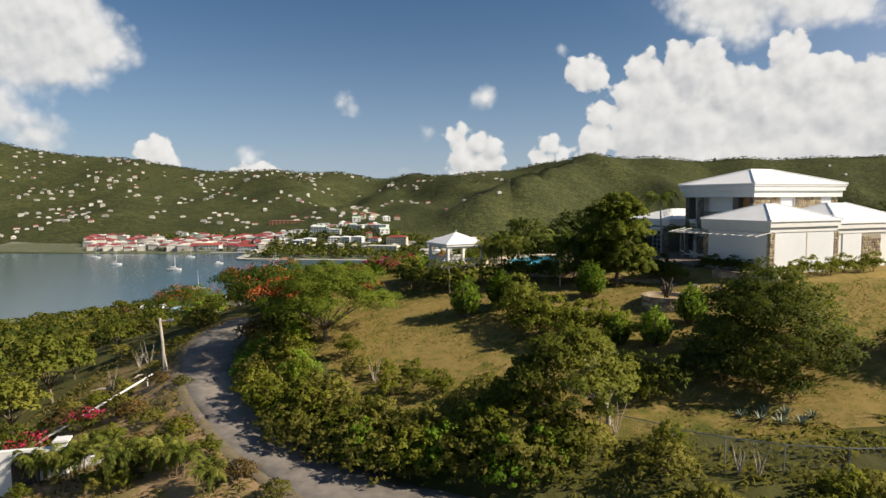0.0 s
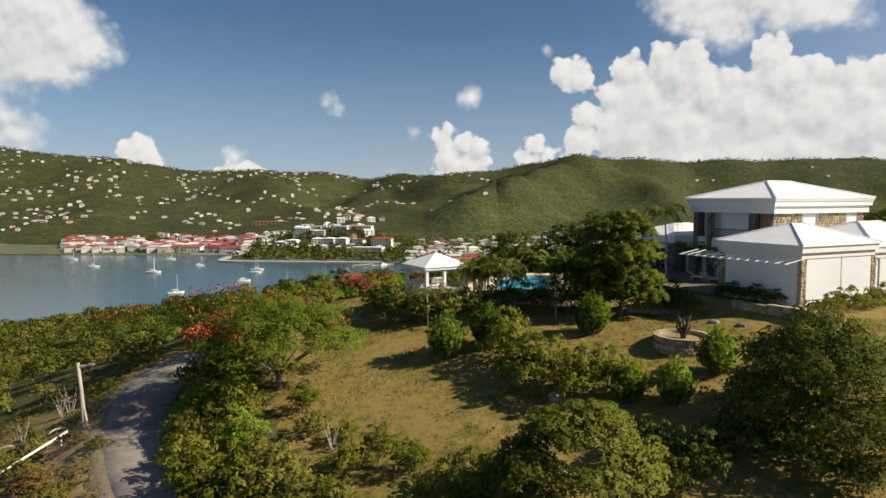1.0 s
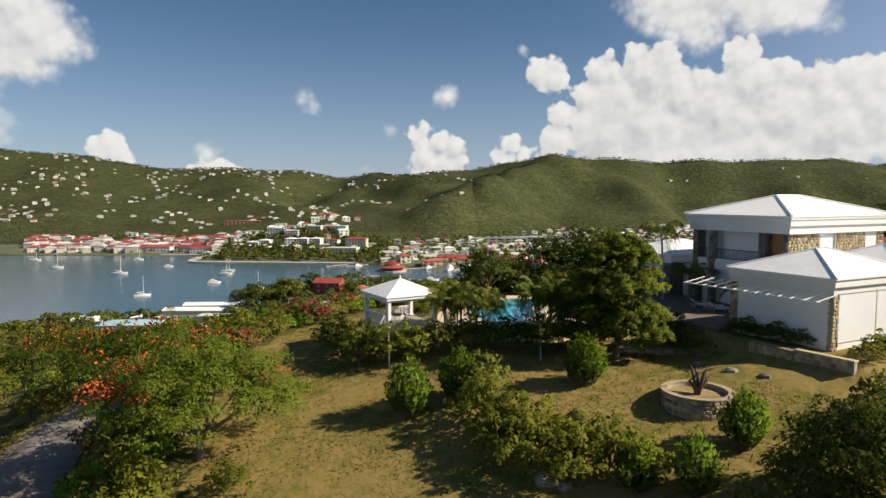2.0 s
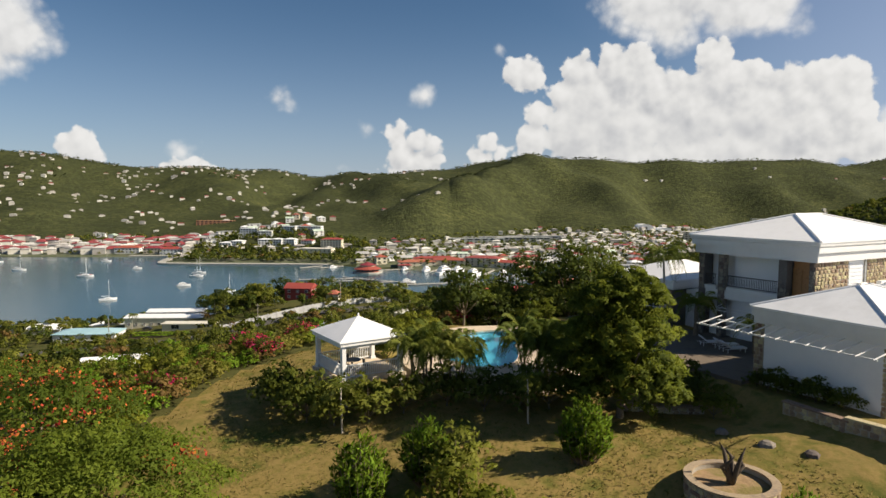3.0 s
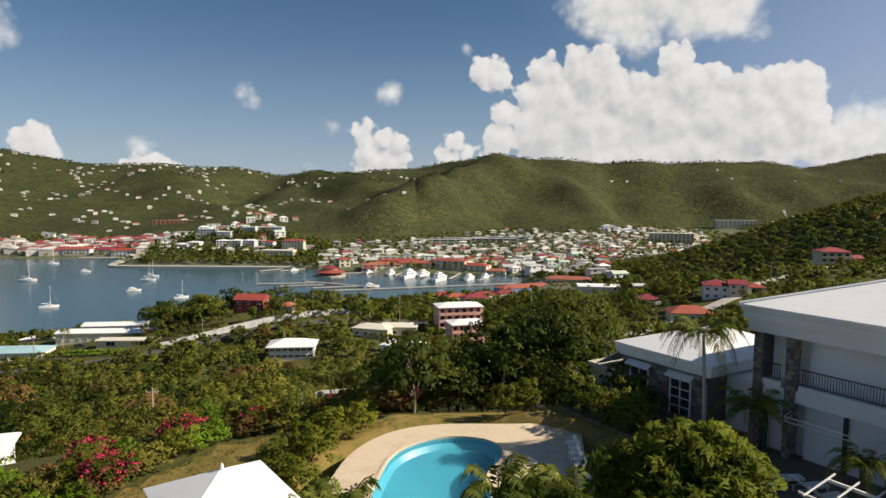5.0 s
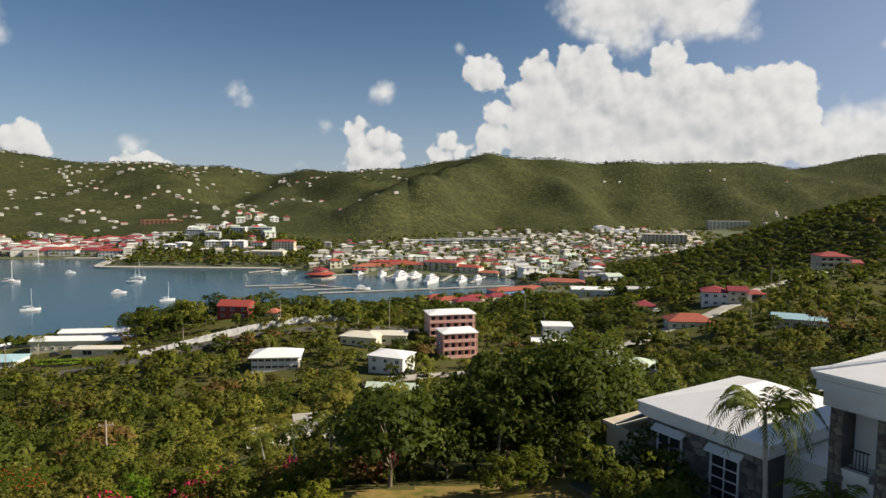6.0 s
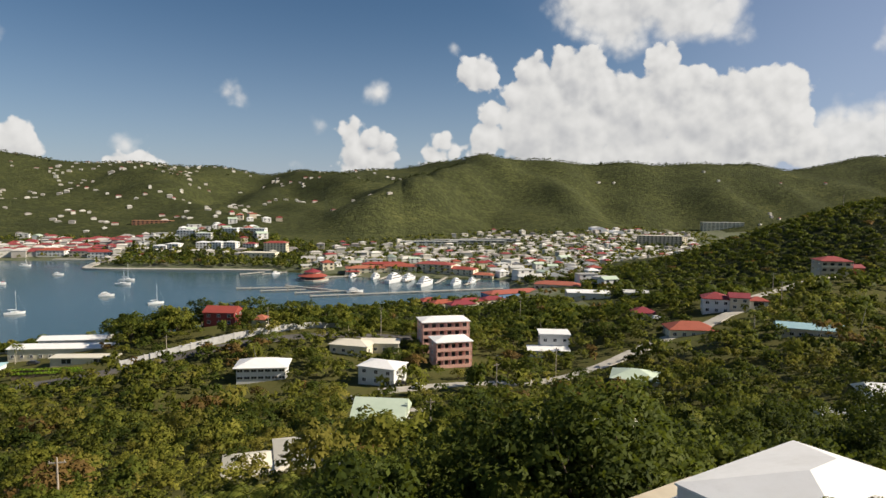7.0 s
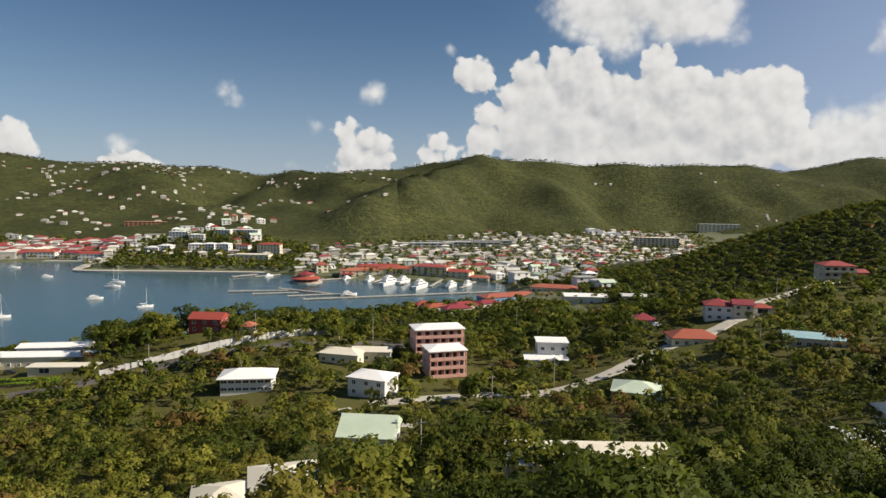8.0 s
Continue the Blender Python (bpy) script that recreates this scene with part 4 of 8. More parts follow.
def scatter(n, x0, x1, y0, y1, gap, rng, test):
    """Random places at least a gap apart that pass a test."""
    keep, grid = [], {}
    xs, ys = rng.uniform(x0, x1, n), rng.uniform(y0, y1, n)
    ok = test(xs, ys)
    for x, y in zip(xs[ok], ys[ok]):
        i, j = int(x / gap), int(y / gap)
        if any((x - a) ** 2 + (y - b) ** 2 < gap * gap for p in (-1, 0, 1) for q in (-1, 0, 1) for a, b in grid.get((i + p, j + q), ())):
            continue
        grid.setdefault((i, j), []).append((x, y))
        keep.append((x, y))
    return np.array(keep)


rng = np.random.default_rng(11)
# scrub woodland below the villa and round the houses
odds_a, odds_b, odds_c = (0.68, 0.16, 0.13, 0.03), (0.52, 0.38, 0.08, 0.02), (0.56, 0.12, 0.27, 0.05)
mid_patterns = [wood_pattern(40 + i, 3.0 + 0.4 * (i % 4), 4.4 + 0.6 * (i % 3), 980, 0.42, (odds_a, odds_b, odds_c)[i % 3]) for i in range(9)]
back_patterns = [wood_pattern(140 + i, 3.0 + 0.4 * (i % 4), 4.4 + 0.6 * (i % 3), 520, 0.58, (odds_a, odds_b, odds_c)[i % 3]) for i in range(9)]
sparse_patterns = [wood_pattern(50 + i, 3.0 + 0.4 * (i % 4), 4.6 + 0.5 * (i % 3), 205, 0.92, (odds_a, odds_b, odds_a)[i % 3]) for i in range(9)]
lush_patterns = [wood_pattern(55 + i, 3.4 + 0.3 * i, 5.4, 1050, 0.42, (0.46, 0.48, 0.05, 0.01)) for i in range(5)]
pl = scatter(19000, -250, 190, 30, 345, 4.5, rng, lambda x, y: free(x, y, 1.0) & (height(x, y) > 4) & (x < 16 + 0.80 * (y - 56)) & (x > -14 - 0.9 * y) & ((y > 128) | (x < -66)))
places = [(x, y, float(height(x, y)) - 0.3, rng.uniform(0.7, 1.25) * (1.45 if rng.uniform() < 0.18 else 1.0), rng.uniform(0.75, 1.25)) for x, y in pl]
wood_mats = [M["woods"], M["leaf_dark"], M["leaf_olive"], M["leaf_rust"]]
join_copies("woodland", mid_patterns, [p for p in places if p[1] < 128 or (p[1] < 178 and -8 - 0.74 * (p[1] - 30) < p[0] < 6)], wood_mats, rng, "yellow-green scrub woodland covering the slope", "woodland", slope=0.15)
join_copies("woodland", lush_patterns, [p for p in places if 128 <= p[1] < 178 and p[0] >= 6], wood_mats, rng, "dense dark green woodland below the villa", "woodland", slope=0.1)
join_copies("woodland", back_patterns, [p for p in places if 178 <= p[1] < 215 and p[0] > -8 - 0.74 * (p[1] - 30)], wood_mats, rng, "green scrub woodland on the lower slope", "woodland", slope=0.15)
join_copies("woodland", sparse_patterns, [(p[0], p[1], p[2], p[3] * 0.92, p[4]) for p in places if p[1] >= 215 or (p[1] >= 128 and p[0] <= -8 - 0.74 * (p[1] - 30))], wood_mats, rng, "green scrub woodland between the houses", "woodland", slope=0.35)
# the wooded hill and the far edge of the hollow
hill_patterns = [wood_pattern(60 + i, 3.7, 4.2, 60, 1.8, (0.24, 0.74, 0.01, 0.01)) for i in range(6)]
pl = scatter(14000, -260, 520, 330, 720, 5.0, rng, lambda x, y: free(x, y, 1.0) & (height(x, y) > np.where(x < 105, 1.0, 5.5)) & (x < 20 + 0.72 * y) & (x > -0.72 * y))
places = [(x, y, float(height(x, y)) - 0.3, rng.uniform(0.8, 1.35), rng.uniform(0.8, 1.25)) for x, y in pl]
join_copies("woodland", hill_patterns, places, wood_mats, rng, "dark green wood on the hill behind the houses", "woodland", slope=0.35)
# far hillsides
far_patterns = [wood_pattern(80 + i, 4.2, 6.0, 14, 2.8, (1.0,), 0.3, 0.8) for i in range(6)]
xs, ys = rng.uniform(-2000, 1700, 60000), rng.uniform(1500, 2420, 60000)
hs = height(xs, ys)
ok = (hs > 120) & (np.abs(xs) < 0.95 * ys) & (height(xs, ys + 70) < hs + 3) & (height(xs, ys - 70) < hs + 6)
places = [(x, y, z - 1.0, rng.uniform(0.6, 1.4), rng.uniform(0.6, 1.3)) for x, y, z in zip(xs[ok][:5000], ys[ok][:5000], hs[ok][:5000])]
join_copies("woodland", far_patterns, places, [M["hazed_woods"]], rng, "green trees along the crest of the distant hills", "woodland", slope=0.5)


# ---- the villa ----
stone_meshes, dark_stones = [], []
for k in range(7):
    srng = np.random.default_rng(300 + k)
    g = Geo()
    n = 7
    ang = np.sort(srng.uniform(0, math.tau, n) * 0.25 + np.linspace(0, math.tau, n, endpoint=False) * 0.95)
    rr = srng.uniform(0.46, 0.58, n)
    ring = lambda s, y: [(math.copysign(abs(math.cos(a)) ** 0.7, math.cos(a)) * r * s, y, math.copysign(abs(math.sin(a)) ** 0.7, math.sin(a)) * r * s) for a, r in zip(ang, rr)]
    g.loft([ring(1.0, 0.3), ring(0.97, -0.35), ring(0.72, -0.75)])
    stone_meshes.append(mesh_of("stone", g, M["stone"]))
    dark_stones.append(mesh_of("stone", g, M["dark_stone"]))


def stone_face(parent, origin, turn, width, height_, most, rng_, size=(0.42, 0.27), depth=0.06, dark=False):
    """Rough stones, each a piece, over an upright face that starts at origin and runs along turn (degrees)."""
    m = pose(*origin, 0, 0, turn)
    rows = max(1, round(height_ / size[1]))
    made = 0
    for r in range(rows):
        x = -rng_.uniform(0, size[0] * 0.6)
        while x < width and made < most:
            w = size[0] * rng_.uniform(0.65, 1.4)
            lo, hi = max(0, x), min(width, x + w)
            x += w
            if hi - lo < 0.10:
                continue
            ob = new("stone", (dark_stones if dark else stone_meshes)[int(rng_.integers(len(stone_meshes)))])
            ob.parent = parent
            ob.matrix_local = m @ pose((lo + hi) / 2, 0, (r + 0.5) * height_ / rows, 0, rng_.uniform(-5, 5), 0) @ Matrix.Diagonal(((hi - lo) * 0.98, depth * rng_.uniform(0.8, 1.6), height_ / rows * 1.0, 1))
            made += 1
    return made


villa = thing("villa", 27.1, 74.9, 75.2, 29.8, "white two-storey hillside villa with stone piers and hipped white roofs", "house")
V = lambda name, g, mat, label="", smooth=False, parent=None: part(name, g, M[mat], parent or villa, label, smooth)
vr = np.random.default_rng(5)
# upper block
V("wall", Geo().box(1.7, 0.75, -1.2, 14.3, 10.5, 7.0), "white", "white rendered wall")
roof = V("roof", Geo().hip(-0.18, -0.18, 15.08, 11.28, 8.55, 1.75, 3.6, 0.10), "white_roof", "white coated hipped roof")
hips = [((-0.18, -0.18), (5.65, 5.55)), ((15.08, -0.18), (9.25, 5.55)), ((15.08, 11.28), (9.25, 5.55)), ((-0.18, 11.28), (5.65, 5.55))]
for (a, b), (c, d) in hips:
    V("hip_cap", Geo().tube([(a, b, 8.57), (c, d, 10.31)], 0.11, 6), "white_roof", parent=roof)
V("ridge_cap", Geo().tube([(5.6, 5.55, 10.31), (9.3, 5.55, 10.31)], 0.11, 6), "white_roof", parent=roof)
V("fascia", Geo().box(0, 0, 7.72, 14.9, 11.1, 8.44), "white", "deep white roof fascia")
V("soffit_band", Geo().box(0.22, 0.22, 7.0, 14.68, 10.88, 7.715), "white")
V("cornice", Geo().loft([[(a, b, z) for a, b in ((-o, -o), (14.9 + o, -o), (14.9 + o, 11.1 + o), (-o, 11.1 + o))] for o, z in ((0.003, 8.16), (0.10, 8.22), (0.13, 8.435))]), "white", "moulded white cornice under the roof edge")
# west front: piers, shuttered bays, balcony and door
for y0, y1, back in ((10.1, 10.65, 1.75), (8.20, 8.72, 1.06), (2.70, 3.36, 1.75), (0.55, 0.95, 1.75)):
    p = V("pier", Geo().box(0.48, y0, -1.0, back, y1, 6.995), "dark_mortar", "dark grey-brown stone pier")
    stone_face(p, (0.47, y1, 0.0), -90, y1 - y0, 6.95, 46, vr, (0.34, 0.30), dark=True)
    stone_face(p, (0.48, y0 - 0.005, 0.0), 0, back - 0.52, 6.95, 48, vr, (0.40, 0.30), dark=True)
for y0, y1 in ((9.0, 10.05), (3.5, 7.9)):
    V("shutter", Geo().box(1.50, y0, 4.3, 1.695, y1, 6.99), "shutter", "closed white storm shutter")
for y0, y1 in ((9.0, 10.05), (5.75, 7.9), (3.5, 5.55)):
    V("shutter", Geo().box(1.25, y0, 0.0, 1.69, y1, 3.2), "shutter", "closed white storm shutter")
V("post", Geo().box(1.0, 5.56, 0, 1.24, 5.74, 3.2, chamfer=0.03), "iron")
V("balcony", Geo().box(0.62, 0.96, 3.25, 1.74, 10.1, 3.95).box(0.52, 3.435, 3.96, 1.72, 7.965, 4.28).box(0.52, 8.955, 3.96, 1.72, 10.095, 4.28), "white", "white balcony slab")
for y0, y1 in ((3.5, 7.9), (9.0, 10.05)):
    rail = V("railing", Geo().box(0.56, y0, 5.22, 0.62, y1, 5.28).box(0.56, y0, 4.38, 0.62, y1, 4.43), "iron", "black iron balcony railing")
    for k in range(int((y1 - y0) / 0.15)):
        V("baluster", Geo().box(0.575, y0 + 0.07 + k * 0.15, 4.43, 0.605, y0 + 0.10 + k * 0.15, 5.22), "iron", parent=rail)
arch = [(0.98, 0.0), (2.6, 0.0), (2.6, 2.2)] + [(1.79 + 0.81 * math.cos(a), 2.2 + 0.75 * math.sin(a)) for a in np.linspace(0.2, math.pi - 0.2, 8)] + [(0.98, 2.2)]
door = V("door", Geo().loft([[(x, y, z + 3.96) for y, z in arch] for x in (1.10, 1.22)]), "wood", "arched varnished wooden door")
V("door_panel", Geo().box(1.05, 1.12, 4.2, 1.095, 1.72, 6.3).box(1.05, 1.86, 4.2, 1.095, 2.46, 6.3), "wood", parent=door)
V("wall", Geo().box(1.23, 0.96, -1.0, 1.69, 2.62, 7.0), "wood", "dark wooden infill wall beside the stone piers")
for z in (2.75, 3.0):
    V("canopy_frame", Geo().tube([(1.2, 3.5, z), (-0.3, 3.5, z - 0.35), (-0.3, 8.2, z - 0.35), (1.2, 8.2, z)], 0.035, 5), "white", "thin white canopy frame")
# south side: stone panels and louvres
sp = V("wall", Geo().box(0.5, 0.55, 3.4, 4.7, 0.745, 6.99), "mortar", "honey-coloured stone wall panel")
stone_face(sp, (0.5, 0.54, 3.9), 0, 4.2, 3.05, 160, vr, (0.42, 0.27))
sp = V("wall", Geo().box(7.2, 0.55, 3.4, 11.4, 0.745, 6.99), "mortar", "honey-coloured stone wall panel")
stone_face(sp, (7.2, 0.54, 3.9), 0, 4.2, 3.05, 160, vr, (0.42, 0.27))
sp = V("wall", Geo().box(13.3, 0.55, 3.4, 14.3, 0.745, 6.99), "mortar")
stone_face(sp, (13.3, 0.54, 3.9), 0, 1.0, 3.05, 45, vr, (0.42, 0.27))
for x0, x1 in ((4.75, 6.7), (11.45, 13.25)):
    lv = V("louvre", Geo().box(x0, 0.6, 4.2, x1, 0.74, 6.95), "shutter", "grey-white louvred shutter")
    for k in range(9):
        V("slat", Geo().box(x0 + 0.08, 0.54, 4.3 + k * 0.29, x1 - 0.08, 0.595, 4.52 + k * 0.29), "shutter", parent=lv)
V("downpipe", Geo().tube([(6.95, 0.5, 3.6), (6.95, 0.5, 6.98)], 0.06, 6), "white")
# front annexe and its neighbour
ax, ay = -8.45, -9.23
for x0, x1, y0, y1, top, rise in ((ax, ax + 9.6, ay, ay + 8.35, 4.80, 1.55), (ax + 9.65, ax + 21.5, ay + 0.35, ay + 9.4, 4.45, 1.9)):
    V("wall", Geo().box(x0 + 0.35, y0 + 0.35, -1.6, x1 - 0.35, y1 - 0.1, top - 1.05), "white", "white rendered wall")
    V("fascia", Geo().box(x0, y0, top - 0.62, x1, y1, top - 0.12), "white", "stepped white roof fascia")
    V("soffit_band", Geo().box(x0 + 0.2, y0 + 0.2, top - 1.10, x1 - 0.2, y1 - 0.02, top - 0.625), "white")
    rf = V("roof", Geo().hip(x0 - 0.12, y0 - 0.12, x1 + 0.1, y1 + 0.1, top, rise, None, 0.115), "white_roof", "white coated hipped roof")
    half = abs((x1 - x0) - (y1 - y0)) / 2
    mx_, my_ = (x0 + x1) / 2, (y0 + y1) / 2
    for sx in (-1, 1):
        for sy in (-1, 1):
            V("hip_cap", Geo().tube([(mx_ + sx * (x1 - x0 + 0.2) / 2, my_ + sy * (y1 - y0 + 0.2) / 2, top + 0.02), (mx_ + sx * half, my_, top + rise)], 0.09, 6), "white_roof", parent=rf)
V("shutter", Geo().box(ax + 0.27, ay + 0.45, 0.1, ax + 0.345, ay + 7.6, 3.68), "shutter", "long white storm shutter")
for x0, x1 in ((0.95, 5.15), (5.3, 9.0)):
    V("shutter", Geo().box(ax + x0, ay + 0.27, 0.35, ax + x1, ay + 0.345, 3.68), "shutter", "closed white storm shutter")
V("shutter_rail", Geo().box(ax + 5.15, ay + 0.24, 0.35, ax + 5.3, ay + 0.345, 3.68), "cream_wall")
V("shutter", Geo().box(ax + 10.8, ay + 0.6, 0.5, ax + 13.6, ay + 0.695, 3.3), "shutter", "closed white storm shutter")
for x0, x1, yy in ((0.28, 0.93, 0.28), (9.02, 9.7, 0.28), (13.7, 16.6, 0.62)):
    p = V("pier", Geo().box(ax + x0, ay + yy, -1.6, ax + x1, ay + yy + 0.3, 3.69 if x0 < 13 else 3.34), "mortar", "honey-coloured stone pier")
    stone_face(p, (ax + x0, ay + yy - 0.01, -1.0), 0, x1 - x0, 4.6 if x0 < 13 else 4.3, 110, vr, (0.4, 0.27))
p = V("pier", Geo().box(ax + 0.28, ay + 7.65, -1.0, ax + 0.9, ay + 8.3, 3.69), "mortar", "grey-brown stone pier")
stone_face(p, (ax + 0.27, ay + 8.3, 0), -90, 0.65, 3.7, 40, vr)
stone_face(p, (ax + 0.28, ay + 0.6, -0.9), -90, 0.3, 4.5, 30, vr)
# garden wing
wx0, wx1, wy0, wy1 = 0.4, 10.4, 11.15, 21.4
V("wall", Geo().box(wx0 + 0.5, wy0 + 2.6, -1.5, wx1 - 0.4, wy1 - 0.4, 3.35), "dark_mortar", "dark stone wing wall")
V("fascia", Geo().box(wx0, wy0 + 2.2, 3.5, wx1, wy1, 4.1), "white", "white roof fascia")
V("soffit_band", Geo().box(wx0 + 0.2, wy0 + 2.4, 3.3, wx1 - 0.2, wy1 - 0.2, 3.495), "white")
V("roof", Geo().hip(wx0 - 0.1, wy0 + 2.1, wx1 + 0.1, wy1 + 0.1, 4.2, 1.3, 2.4, 0.095), "white_roof", "white coated hipped roof")
V("wall", Geo().box(2.6, wy0 - 0.7, -1.0, 9.5, wy0 + 2.65, 3.2), "white", "white link wall between the wing and the main block")
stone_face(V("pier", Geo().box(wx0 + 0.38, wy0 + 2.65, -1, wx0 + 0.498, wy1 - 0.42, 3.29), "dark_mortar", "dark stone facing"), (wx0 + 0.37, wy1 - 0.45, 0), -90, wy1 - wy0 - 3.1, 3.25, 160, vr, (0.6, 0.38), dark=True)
for yc in (wy0 + 4.7, wy0 + 8.2):
    win = V("window", Geo().box(wx0 + 0.22, yc - 0.85, 0.3, wx0 + 0.36, yc - 0.75, 2.7).box(wx0 + 0.22, yc + 0.75, 0.3, wx0 + 0.36, yc + 0.85, 2.7).box(wx0 + 0.22, yc - 0.745, 2.6, wx0 + 0.36, yc + 0.745, 2.7)
            .box(wx0 + 0.22, yc - 0.03, 0.3, wx0 + 0.36, yc + 0.03, 2.59).box(wx0 + 0.22, yc - 0.745, 0.8, wx0 + 0.34, yc - 0.035, 0.86).box(wx0 + 0.22, yc - 0.745, 1.4, wx0 + 0.34, yc - 0.035, 1.46).box(wx0 + 0.22, yc - 0.745, 2.0, wx0 + 0.34, yc - 0.035, 2.06)
            .box(wx0 + 0.22, yc + 0.035, 0.8, wx0 + 0.34, yc + 0.745, 0.86).box(wx0 + 0.22, yc + 0.035, 1.4, wx0 + 0.34, yc + 0.745, 1.46).box(wx0 + 0.22, yc + 0.035, 2.0, wx0 + 0.34, yc + 0.745, 2.06), "white", "white-framed garden window")
    V("pane", Geo().box(wx0 + 0.28, yc - 0.74, 0.3, wx0 + 0.31, yc - 0.035, 2.59).box(wx0 + 0.28, yc + 0.035, 0.3, wx0 + 0.31, yc + 0.74, 2.59), "pane", parent=win)
    V("hood", Geo().loft([[(wx0 + 0.36, yc - 1.05, 3.0), (wx0 + 0.36, yc + 1.05, 3.0), (wx0 + 0.36, yc + 1.05, 3.12), (wx0 + 0.36, yc - 1.05, 3.12)], [(wx0 - 0.1, yc - 1.05, 2.75), (wx0 - 0.1, yc + 1.05, 2.75), (wx0 - 0.1, yc + 1.05, 2.83), (wx0 - 0.1, yc - 1.05, 2.83)]]), "white", parent=win)
V("awning", Geo().loft([[(wx0 + 0.1, wy1 - 0.3, 3.45), (wx1 - 3, wy1 - 0.3, 3.45), (wx1 - 3, wy1 - 0.3, 3.53), (wx0 + 0.1, wy1 - 0.3, 3.53)], [(wx0 + 0.1, wy1 + 2.0, 2.0), (wx1 - 3, wy1 + 2.0, 2.0), (wx1 - 3, wy1 + 2.0, 2.08), (wx0 + 0.1, wy1 + 2.0, 2.08)]]), "shutter", "pale sloping awning")
V("wall", Geo().box(1.2, wy1 + 0.1, -1.5, 6.0, wy1 + 3.2, 1.6).box(1.0, wy1 - 0.05, 1.6, 6.2, wy1 + 3.4, 1.85), "cream_wall", "low cream service block")

# things on and beside the villa
for k, x in enumerate((5.2, 7.9)):
    ac = thing("air_conditioner", 0, 0, 0, 0, "white air conditioner on the lower roof against the stone wall", "air conditioner", "air conditioners")
    ac.matrix_world = villa.matrix_world @ pose(x, -0.25, 4.55)
    part("casing", Geo().box(-0.48, -0.18, 0.0, 0.48, 0.18, 0.78, chamfer=0.03), M["plastic"], ac)
    part("grille", Geo().tube([(0.1, -0.23, 0.39), (0.1, -0.185, 0.39)], [0.27, 0.30], 14), M["iron"], ac, "round fan grille")
    part("foot", Geo().box(-0.45, -0.16, -0.25, 0.45, 0.16, 0.0), M["steel"], ac)
trellis = thing("trellis", 0, 0, 0, 0, "white timber trellis canopy bracketed off the annexe", "trellis")
trellis.matrix_world = villa.matrix_world @ pose(ax, ay, 3.35)
part("beam", Geo().box(-1.93, -0.2, 0.0, -1.86, 11.0, 0.09), M["white"], trellis)
part("beam", Geo().box(0.12, 8.5, 0.0, 0.22, 11.0, 0.12), M["white"], trellis)
for k in range(13):
    y = -0.1 + k * 0.9
    part("rafter", Geo().loft([[(-2.05, y, 0.03), (-2.05, y + 0.04, 0.03), (-2.05, y + 0.04, 0.10), (-2.05, y, 0.10)], [(0.2, y, 0.38), (0.2, y + 0.04, 0.38), (0.2, y + 0.04, 0.45), (0.2, y, 0.45)]]), M["white"], trellis)

# paving whose colour carries shade that the sun lamp leaves out
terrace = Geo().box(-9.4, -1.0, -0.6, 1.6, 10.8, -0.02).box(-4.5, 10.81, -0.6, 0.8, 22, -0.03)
tagged(part("floor", terrace, M["terrace"]), "brown paved terrace, its colour darkened for the shade of the villa", "terrace", kind="structure").matrix_world = villa.matrix_world.copy()
bpy.context.view_layer.update()


def lounger():
    ob = thing("sun_lounger", 0, 0, 0, 0, "white sun lounger with a raised back on the terrace", "lounger", "terrace loungers")
    part("frame", Geo().tube([(-0.3, -0.95, 0.3), (-0.3, 0.95, 0.3)], 0.025, 5).tube([(0.3, -0.95, 0.3), (0.3, 0.95, 0.3)], 0.025, 5), M["plastic"], ob)
    part("cushion", Geo().box(-0.3, -0.95, 0.32, 0.3, 0.35, 0.40, chamfer=0.03), M["plastic"], ob)
    part("backrest", Geo().box(-0.3, 0.0, 0.0, 0.3, 0.75, 0.08, m=pose(0, 0.36, 0.34, 38), chamfer=0.02), M["plastic"], ob)
    for x in (-0.28, 0.28):
        for y in (-0.8, 0.7):
            part("leg", Geo().box(x - 0.025, y - 0.025, 0, x + 0.025, y + 0.025, 0.3), M["plastic"], ob)
    return ob


lg = lounger()
lg.matrix_world = villa.matrix_world @ pose(-2.6, 5.4, 0.0, 0, 0, 70)
for m in (pose(-3.1, 4.3, 0.0, 0, 0, 74), pose(-2.8, 6.6, 0.0, 0, 0, 62)):
    copy_thing(lg, villa.matrix_world @ m)

# ---- gazebo ----
gazebo = thing("gazebo", -5.87, 74.3, 74.5, 34.4, "white square gazebo with a pyramid roof and railings", "gazebo")
G = lambda name, g, mat, label="", parent=None, smooth=False: part(name, g, M[mat], parent or gazebo, label, smooth)
G("roof", Geo().hip(-2.62, -2.62, 2.62, 2.62, 2.68, 1.18, 0.1, 0.07), "white_roof", "white pyramid roof")
G("finial", Geo().tube([(0, 0, 3.8), (0, 0, 4.02), (0, 0, 4.12)], [0.10, 0.07, 0.01], 8), "white")
G("fascia", Geo().box(-2.52, -2.52, 2.36, 2.52, -2.36, 2.605).box(-2.52, 2.36, 2.36, 2.52, 2.52, 2.605).box(-2.52, -2.355, 2.36, -2.36, 2.355, 2.605).box(2.36, -2.355, 2.36, 2.52, 2.355, 2.605), "white")
G("floor", Geo().box(-2.55, -2.55, -0.25, 2.55, 2.55, -0.005), "deck", "buff concrete floor")
